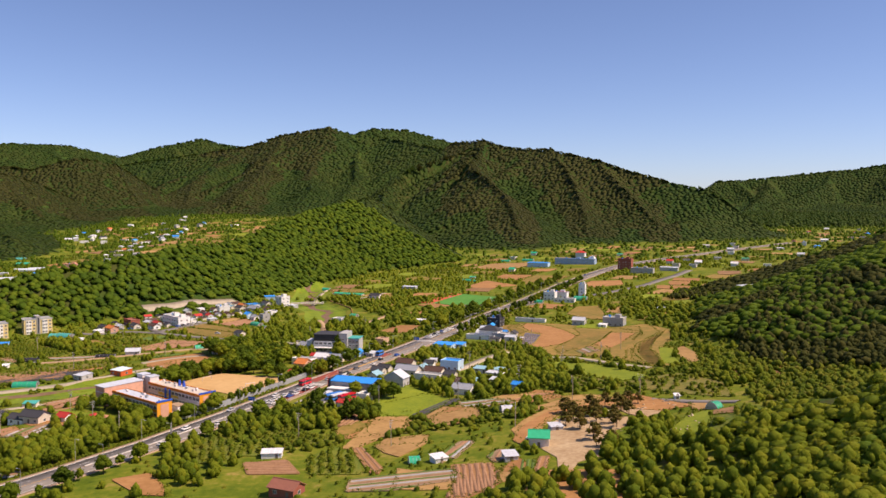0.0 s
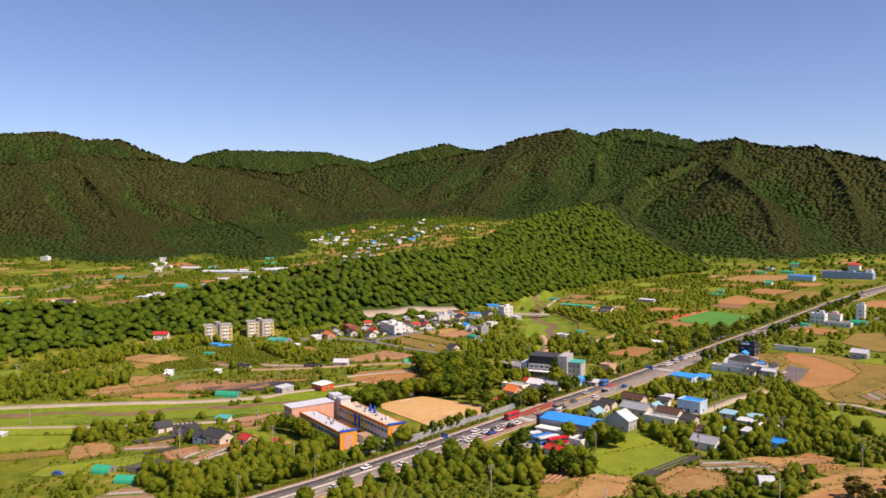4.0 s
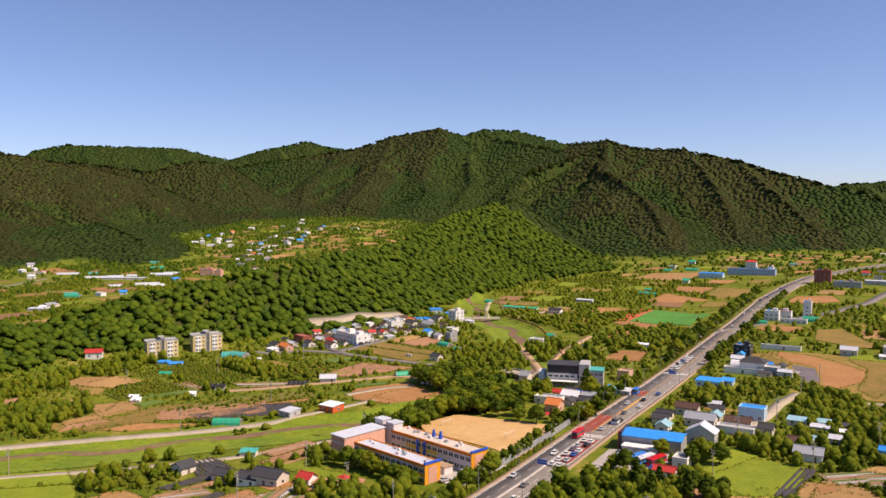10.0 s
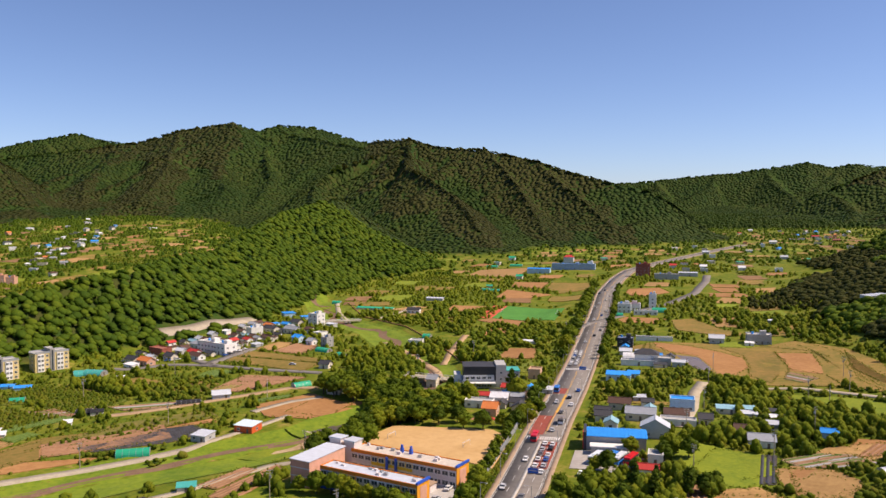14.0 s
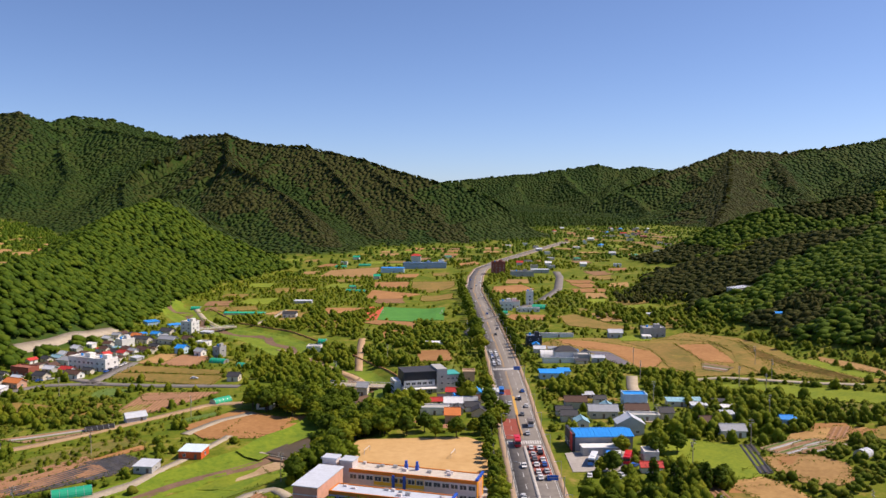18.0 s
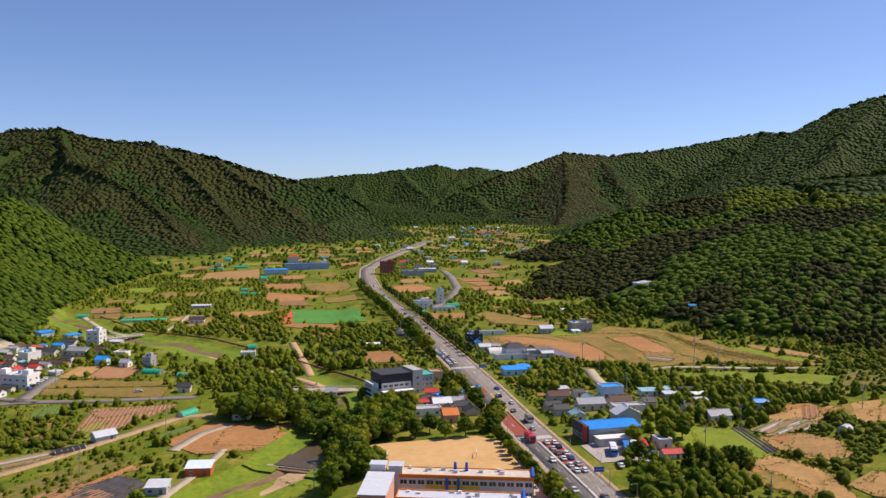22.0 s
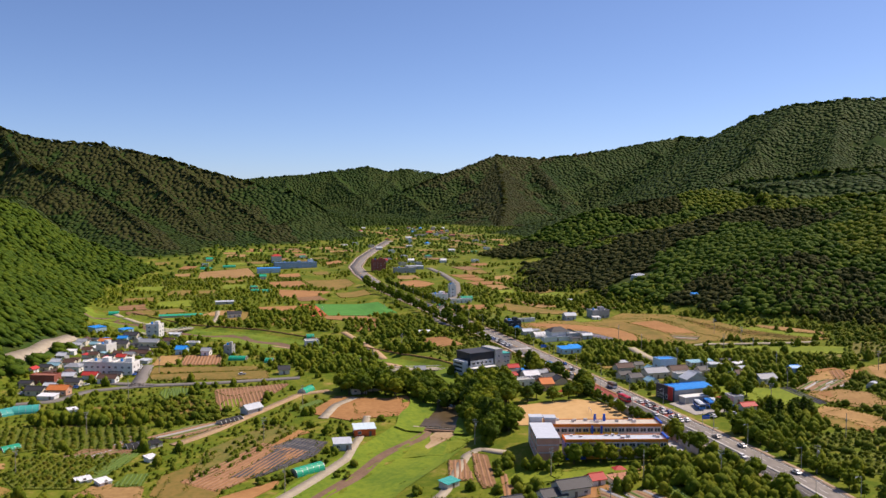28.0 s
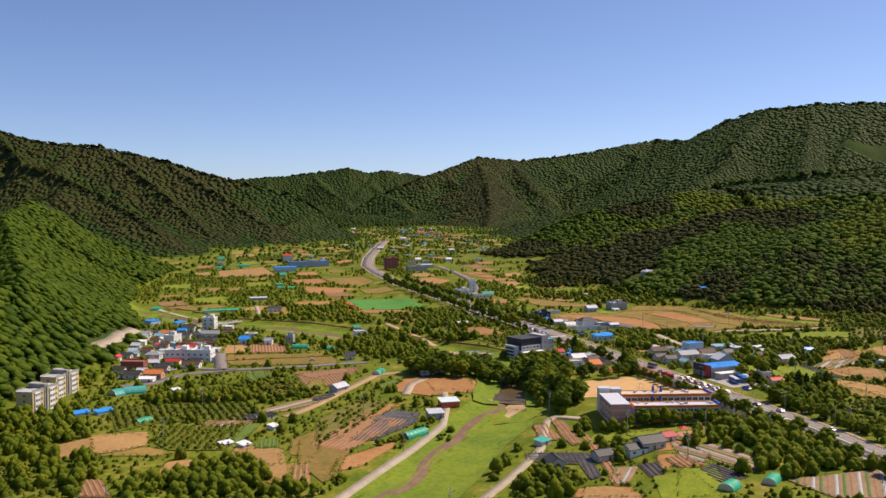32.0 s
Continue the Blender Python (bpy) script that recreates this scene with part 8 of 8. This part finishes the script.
# weeds on the edges of the fields
for ob, edges in EDGES:
    lots += 1
    rs = np.random.RandomState(lots)
    place = []
    for x0, y0, x1, y1 in edges:
        n = int(math.hypot(x1 - x0, y1 - y0) / 0.9)
        for k in range(n):
            if rs.rand() < 0.75:
                t = (k + rs.rand()) / n
                place.append((x0 + (x1 - x0) * t + rs.uniform(-0.7, 0.7), y0 + (y1 - y0) * t + rs.uniform(-0.7, 0.7), 0, rs.uniform(0.35, 1.0), rs.uniform(0.35, 0.9)))
    if place:
        place = np.array(place)
        place[:, 2] = land(place[:, 0], place[:, 1])[0] + 0.15
        tagged(part("weeds", merged("weeds", TUFTS, place, random.Random(lots)), SHRUBS, ob, "strip of weeds on the field's edge"), kind="stuff")
# clipped hedges beside the road
for off, s0, s1 in ((-11.4, S_CROSS - 170, S_CROSS - 10), (-11.4, S_CROSS + 12, S_CROSS + 330), (11.6, S_CROSS + 150, S_CROSS + 330)):
    rs = np.random.RandomState(int(s0) + 3)
    place = []
    for s in np.arange(s0, s1, 0.8):
        for j in range(2):
            x, y, a = ROAD_LINE.at(s + rs.uniform(-0.5, 0.5), off + rs.uniform(-1.1, 1.1))
            place.append((x, y, gz(x, y) + 0.1, rs.uniform(0.6, 1.25), rs.uniform(0.7, 1.5)))
    tagged(part("hedge", merged("hedge", LUMP, place, random.Random(7)), SHRUBS), "uneven green hedge beside the road", "hedge", kind="stuff")

# ---- the mosaic of far parcels, hedges and shrubs on the rest of the floor ----
rs = np.random.RandomState(5)
ca, sa = math.cos(radians(63)), math.sin(radians(63))
cells = []
for i in range(-12, 44):
    for j in range(-42, 22):
        u, v = i * 46 + rs.uniform(-8, 8), j * 34 + rs.uniform(-6, 6)
        x, y = -100 + u * ca + v * sa, 420 + u * sa - v * ca
        cells.append((x, y, rs.uniform(14, 25), rs.uniform(9, 17), rs.uniform(-10, 10), rs.rand(), rs.rand()))
cx, cy = np.array([c[0] for c in cells]), np.array([c[1] for c in cells])
far = np.hypot(cx + 200, cy + 150)
az = np.degrees(np.arctan2(cx + 200, cy + 150))
ok = bare(cx, cy, 12) & (land(cx, cy)[1] < 0.6) & (far > 420) & (far < 3000) & (az > -58) & (az < 76)
for c, good in zip(cells, ok):
    if not good:
        continue
    x, y, hu, hv, turn, pick, more = c
    a = radians(63 + turn)
    poly = []
    for du, dv in ((-1, -1), (0, -1.1), (1, -1), (1, 1), (0, 0.95), (-1, 1)):
        du, dv = du * hu * (0.85 + 0.3 * rs.rand()), dv * hv * (0.85 + 0.3 * rs.rand())
        poly.append((x + du * math.cos(a) + dv * math.sin(a), y + du * math.sin(a) - dv * math.cos(a)))
    qx, qy = np.array([p[0] for p in poly]), np.array([p[1] for p in poly])
    if not bare(qx, qy, 1).all() or (land(qx, qy)[1] > 0.8).any():
        continue
    kind = "straw" if pick < 0.20 else "clay" if pick < 0.31 else "tan" if pick < 0.40 else "grass" if pick < 0.52 else "orchard" if pick < 0.78 else "soil" if pick < 0.84 else ""
    if kind:
        FIELDS.append(poly)
        ob = tagged(part("field", sheet(poly, 0.35), FIELD_MATS[kind]), FIELD_LABELS[kind], "field", "fields in the valley")
        if kind == "orchard":
            n = int(hu * hv * 4 / 15)
            t = rs.uniform(-0.92, 0.92, (n, 2))
            x2 = x + t[:, 0] * hu * math.cos(a) + t[:, 1] * hv * math.sin(a)
            y2 = y + t[:, 0] * hu * math.sin(a) - t[:, 1] * hv * math.cos(a)
            r = rs.uniform(1.3, 2.3, n)
            me = merged("fruit_trees", FRUIT, np.column_stack([x2, y2, floor_z(x2, y2) + 0.3, r, r * 1.05]), random.Random(int(x)))
            tagged(part("fruit_trees", me, SHRUBS, ob, "low rounded green fruit trees"), kind="stuff")


def cover(name, x0, x1, y0, y1, gap, keep, rmin, rmax, mat, shapes, seed, label, clump=0.5):
    x, y, r0 = scatter(x0, x1, y0, y1, gap, seed)
    d = np.hypot(x + 200, y + 150)
    a = np.degrees(np.arctan2(x + 200, y + 150))
    m = (a > -58) & (a < 80) & (fbm(x, y, 70, 3, seed) + r0.uniform(-0.12, 0.12, len(x)) > clump) & (r0.rand(len(x)) < keep)
    x, y = x[m], y[m]
    z, rise = land(x, y)
    m = bare(x, y, 1.5) & (rise < 4)
    x, y, z = x[m], y[m], z[m]
    r = r0.uniform(rmin, rmax, len(x))
    me = merged(name, shapes, np.column_stack([x, y, z - 0.1, r, r * r0.uniform(0.8, 1.5, len(x))]), random.Random(seed))
    if me:
        tagged(part(name, me, mat), label, "shrubs", kind="stuff")


cover("shrubs", -480, 260, 210, 700, 3.6, 0.75, 0.6, 1.8, SHRUBS, LUMP, 61, "green shrubs and weeds between the near fields", 0.47)
cover("small_trees", -480, 260, 210, 700, 8.0, 0.6, 1.4, 2.7, LIGHT_WOODS, GROVE, 66, "scattered small trees between the near fields", 0.53)
cover("small_trees", -60, 150, 365, 530, 6.5, 0.6, 1.3, 2.8, LIGHT_WOODS, GROVE, 67, "garden trees among the village houses", 0.34)
cover("shrubs", -60, 230, 365, 560, 3.6, 0.7, 0.7, 1.9, SHRUBS, LUMP, 68, "shrubs among the village gardens", 0.42)
cover("shrubs", -700, 420, 700, 1250, 6.0, 0.8, 1.3, 3.4, LIGHT_WOODS, CLUMP, 62, "hedges and small trees between the upstream fields", 0.46)
cover("shrubs", -1500, 1700, 1200, 2700, 14.0, 0.75, 2.8, 5.4, WOODS, LUMP, 63, "hedges and groves in the far valley", 0.43)
cover("groves", -850, -180, 1250, 2300, 9.0, 0.85, 2.6, 5.2, WOODS, CLUMP, 69, "groves and hedges up the side valley", 0.43)
cover("groves", 300, 2100, 2300, 4300, 21.0, 0.9, 6.0, 11.0, FAR_WOODS, CLUMP, 70, "groves and hedges at the head of the main valley", 0.36)
cover("shrubs", -1500, -350, 700, 1300, 10.0, 0.8, 2.2, 4.6, WOODS, LUMP, 64, "hedges and groves in the side valley", 0.53)


# ---- vehicles ----
TYRE = paint("tyre_rubber", (0.02, 0.02, 0.02), 0.8)
CAR_PAINTS = {"white": (0.75, 0.75, 0.74), "silver": (0.50, 0.51, 0.53), "black": (0.02, 0.02, 0.022), "grey": (0.16, 0.16, 0.17), "red": (0.45, 0.02, 0.02), "blue": (0.04, 0.12, 0.42)}
CAR_PROTO = {}


def wheels(ob, us, v, r, w=0.22):
    for u in us:
        for s in (-1, 1):
            bm = bmesh.new()
            n = 12
            a = [bm.verts.new((u + r * math.cos(6.2832 * k / n), s * v - w / 2, r + r * math.sin(6.2832 * k / n))) for k in range(n)]
            b = [bm.verts.new((u + r * math.cos(6.2832 * k / n), s * v + w / 2, r + r * math.sin(6.2832 * k / n))) for k in range(n)]
            for k in range(n):
                bm.faces.new([a[k], a[(k + 1) % n], b[(k + 1) % n], b[k]])
            bm.faces.new(a), bm.faces.new(b)
            part("wheel", done(bm), TYRE, ob)


def car(col, x, y, yaw, z):
    at = pose(x, y, z, 0, 0, yaw)
    if col in CAR_PROTO:
        return copy_thing(CAR_PROTO[col], at)
    ob = CAR_PROTO[col] = tagged(new("car"), f"{col} passenger car on the asphalt", "car", "cars")
    ob.matrix_basis = at
    m = paint("car_" + col, CAR_PAINTS[col], 0.25, 0.0, 0.03)
    part("body", done(prism(bmesh.new(), [(-2.2, 0.35), (2.2, 0.35), (2.28, 0.75), (1.2, 0.95), (-1.9, 1.0), (-2.25, 0.8)], -0.9, 0.9, "y")), m, ob)
    part("cabin_glass", done(prism(bmesh.new(), [(-1.75, 0.98), (1.05, 0.94), (0.35, 1.42), (-1.25, 1.45)], -0.78, 0.78, "y")), GLASS, ob)
    part("car_roof", done(prism(bmesh.new(), [(-1.3, 1.42), (0.42, 1.39), (0.3, 1.5), (-1.15, 1.52)], -0.74, 0.74, "y")), m, ob)
    part("headlight", done(boxes((2.15, 2.3, -0.8, -0.45, 0.62, 0.78), (2.15, 2.3, 0.45, 0.8, 0.62, 0.78))), FRAME, ob)
    wheels(ob, (-1.35, 1.4), 0.82, 0.32)
    return ob


def coach(name, col, x, y, yaw, z, length=10.5, label=""):
    ob = tagged(new(name), label, "bus" if length > 7 else "truck", "parked buses" if length > 7 else "")
    ob.matrix_basis = pose(x, y, z, 0, 0, yaw)
    L = length / 2
    base, low = col
    part("lower_body", done(prism(bmesh.new(), [(-L, 0.4), (L, 0.4), (L + 0.08, 1.0), (L, 1.5), (-L, 1.5)], -1.24, 1.24, "y")), low, ob)
    part("window_band", done(boxes((-L + 0.1, L - 0.02, -1.22, 1.22, 1.5, 2.45))), GLASS, ob)
    part("roof", done(prism(bmesh.new(), [(-L, 2.45), (L - 0.05, 2.45), (L - 0.3, 3.0), (-L + 0.2, 3.05)], -1.24, 1.24, "y")), base, ob)
    part("windscreen", done(boxes((L - 0.02, L + 0.04, -1.1, 1.1, 1.3, 2.6))), GLASS, ob)
    part("roof_unit", done(boxes((-L * 0.5, 0.4, -0.8, 0.8, 3.0, 3.25))), base, ob)
    wheels(ob, (-L * 0.55, L * 0.6), 1.14, 0.5, 0.3)
    return ob


BUS_BLUE, BUS_WHITE, BUS_RED = paint("bus_blue", (0.04, 0.22, 0.65), 0.3), paint("bus_white", (0.70, 0.74, 0.78), 0.3), paint("bus_red", (0.60, 0.02, 0.03), 0.3)
YARD = [(-63, 424), (-40, 420), (-40, 408), (-55, 396), (-72, 404)]
tagged(part("bus_yard", sheet(YARD, 0.24, False), mottled("yard_concrete", (0.33, 0.30, 0.27), (0.44, 0.41, 0.37), 0.08, 0.9)), "pale concrete bus yard beside the road", "yard", kind="structure")
for k, (x, y) in enumerate(((-59.5, 409.5), (-54.0, 407.5), (-51.2, 406.0))):
    coach("bus", (BUS_WHITE, BUS_BLUE) if k != 1 else (BUS_BLUE, BUS_BLUE), x, y, 48, gz(x, y) + 0.26, 10.5, "blue and white coach parked in the yard")
coach("bus", (BUS_RED, BUS_RED), -47.2, 404.5, 48, gz(-47.2, 404.5) + 0.26, 10.0, "red bus parked in the yard")
x, y, a = ROAD_LINE.at(S_CROSS - 3, -3.0)
coach("bus", (BUS_RED, BUS_RED), x, y, a + 180, float(floor_z(x, y)) + 0.18, 9.0, "red bus driving on the main road")
x, y, a = ROAD_LINE.at(S_CROSS + 84, -5.4)
coach("small_truck", (BUS_BLUE, BUS_BLUE), x, y, a + 180, float(floor_z(x, y)) + 0.18, 6.0, "blue box truck on the main road")
x, y, a = ROAD_LINE.at(S_CROSS + 24, 5.0)
coach("small_truck", (paint("truck_grey", (0.25, 0.22, 0.2), 0.5), BUS_WHITE), x, y, a, float(floor_z(x, y)) + 0.18, 6.5, "grey tipper truck on the main road")
rng = random.Random(9)
cols = ["white", "white", "silver", "black", "grey", "white", "white", "blue", "white", "silver"]
n = 0
for s, o in [(S_CROSS - 9 - 7.0 * k, 2.2 + 3.1 * j) for k in range(6) for j in (0, 1)] + [(S_CROSS + 12 + 15 * k, 2.6 + 3.0 * (k % 2)) for k in range(6)] + \
        [(S_CROSS_FAR + 12 + 6.6 * k, -2.4 - 3.2 * j) for k in range(7) for j in (0, 1)] + [(S_CROSS_FAR + 90 + 26 * k, (-2.4, 2.4, 5.4, -5.4)[k % 4]) for k in range(16)] + \
        [(S_CROSS - 30, -2.6), (S_CROSS - 62, -5.6), (S_CROSS - 95, -2.6), (S_CROSS - 118, 5.2), (S_CROSS + 60, -2.2), (S_CROSS + 70, 3.0), (S_CROSS - 70, 2.6), (S_CROSS - 84, 5.6)]:
    x, y, a = ROAD_LINE.at(s + rng.uniform(-1, 1), o)
    car(cols[n % 10], x, y, a + (180 if o < 0 else 0) + rng.uniform(-2, 2), float(floor_z(x, y)) + 0.17)
    n += 1
for x, y, a in ((-52, 420, 60), (-49, 398, 20), (-80, 372, 50), (-126, 383, 50), (-120, 392, 50), (-70, 396, 60), (-64, 387, 20), (-222, 701, 55), (-219, 706, 55), (-216, 711, 55), (-213, 716, 55), (-225, 696, 55),
                (0, 466, 60), (3, 470, 60), (6, 476, 62), (8, 480, 60), (-60, 392, 100), (-88, 356, 60), (-155, 372, 20), (-92, 520, 10), (-256, 690, 0), (-262, 687, 20), (-270, 688, 0), (-290, 690, 20), (34, 306, -20),
                (56, 570, 60), (50, 566, 60), (-84, 536, 0), (-58, 533, 0), (-178, 648, -10), (-120, 640, 100), (-230, 330, 20)):
    car(cols[n % 10], x, y, a + rng.uniform(-8, 8), gz(x, y) + 0.40)
    n += 1


# ---- poles, lamps and wires ----
def power_pole(x, y, h=11.0, yaw=0):
    ob = root("power_pole", x, y, yaw, None, "grey concrete power pole with steel crossarms", "power pole", "power poles")
    part("pole", done(tube(bmesh.new(), 0, 0, -0.5, h, 0.20, 0.12, 8)), CONCRETE, ob)
    for z in (h - 0.6, h - 1.6):
        part("crossarm", done(boxes((-1.1, 1.1, -0.06, 0.06, z, z + 0.14))), STEEL, ob)
        for u in (-0.95, 0, 0.95):
            part("insulator", done(tube(bmesh.new(), u, 0, z + 0.14, z + 0.4, 0.07, 0.05, 6)), WALL_WHITE, ob)
    part("transformer", done(tube(bmesh.new(), 0.45, 0, h - 3.2, h - 2.2, 0.3, n=10)), STEEL, ob)
    return ob


def street_lamp(x, y, yaw):
    ob = root("street_lamp", x, y, yaw, None, "tall grey steel street lamp with single arm", "street lamp", "street lamps")
    part("pole", done(tube(bmesh.new(), 0, 0, 0, 9.0, 0.11, 0.07, 8)), STEEL, ob)
    part("arm", done(boxes((0, 2.2, -0.05, 0.05, 8.9, 9.02))), STEEL, ob)
    part("lamp_head", done(boxes((1.7, 2.5, -0.16, 0.16, 8.8, 8.92))), WALL_WHITE, ob)
    return ob


lamp = None
for k in range(22):
    for side in (-1, 1):
        x, y, a = ROAD_LINE.at(S_CROSS - 180 + k * 32, side * (HW + 0.9))
        if lamp is None:
            lamp = street_lamp(x, y, a - 90 * (-side))
        else:
            copy_thing(lamp, pose(x, y, gz(x, y) + 0.3, 0, 0, a + 90 * side))
pole = power_pole(-10, 435)
for k, (x, y) in enumerate(((16, 470), (40, 512), (60, 545), (-30, 388), (8, 398), (40, 420), (66, 448), (92, 470), (-170, 452), (-182, 398), (-160, 372), (-196, 360), (-140, 352), (-235, 520), (-290, 585), (-250, 640), (-190, 560),
                            (-212, 690), (-330, 545), (-385, 470), (30, 330), (60, 372), (88, 360), (-60, 340), (-20, 320), (-110, 330), (-100, 620), (-60, 640), (20, 690), (70, 470), (110, 500), (-260, 460), (-300, 390))):
    copy_thing(pole, pose(x, y, gz(x, y), 0, 0, 40 * k))


def sign_gantry(s, off, side):
    x, y, a = ROAD_LINE.at(s, off)
    ob = root("road_sign", x, y, a, None, "blue overhead road sign on grey steel mast", "road sign", "road signs")
    part("mast", done(tube(bmesh.new(), 0, 0, 0, 6.5, 0.16, 0.12, 8)), STEEL, ob)
    part("arm", done(boxes((-0.08, 0.08, min(0, side * 5.5), max(0, side * 5.5), 6.0, 6.2))), STEEL, ob)
    part("sign_panel", done(boxes((0.1, 0.16, side * 4.0 - 1.9, side * 4.0 + 1.9, 5.2, 7.0))), paint("sign_blue", (0.02, 0.13, 0.55), 0.4), ob, "blue sign panel")
    for k in range(3):
        part("sign_bar", done(boxes((0.165, 0.172, side * 4.0 - 1.4, side * 4.0 + 1.2 - k * 0.5, 5.5 + k * 0.45, 5.68 + k * 0.45))), WALL_WHITE, ob)


sign_gantry(S_CROSS_FAR - 26, 9.0, 1)
sign_gantry(S_CROSS - 60, 8.6, 1)

# ---- parasols and stalls of the playground's edge ----
for k, (x, y, col) in enumerate(((-87, 472, "red"), (-80, 472, "clayroof"), (-93, 474, "clayroof"), (-74, 473, "red"), (-100, 486, "clayroof"), (-163, 381, "red"), (-157, 377, "clayroof"))):
    ob = root("market_tent", x, y, 30 * k, None, f"small {'red' if col == 'red' else 'rusty orange'} tent roof on four posts", "tent", "small tents")
    bm = bmesh.new()
    v = [bm.verts.new(p) for p in ((-2.4, -2, 2.3), (2.4, -2, 2.3), (2.4, 2, 2.3), (-2.4, 2, 2.3), (0, 0, 3.4))]
    for f in ((0, 1, 4), (1, 2, 4), (2, 3, 4), (3, 0, 4), (3, 2, 1, 0)):
        bm.faces.new([v[i] for i in f])
    part("canopy", done(bm), ROOFS[col], ob)
    for u, w in ((-2.2, -1.8), (2.2, -1.8), (2.2, 1.8), (-2.2, 1.8)):
        part("post", done(tube(bmesh.new(), u, w, -0.3, 2.35, 0.06)), STEEL, ob)

# the retaining wall below the knoll's road
tagged(part("retaining_wall", strip(Line([(-330, 700), (-300, 735), (-262, 775), (-232, 815), (-212, 850)]), -0.5, 0.5, 4.0, thick=5.0), CONCRETE), "pale concrete retaining wall at the wooded slope", "wall", kind="structure")
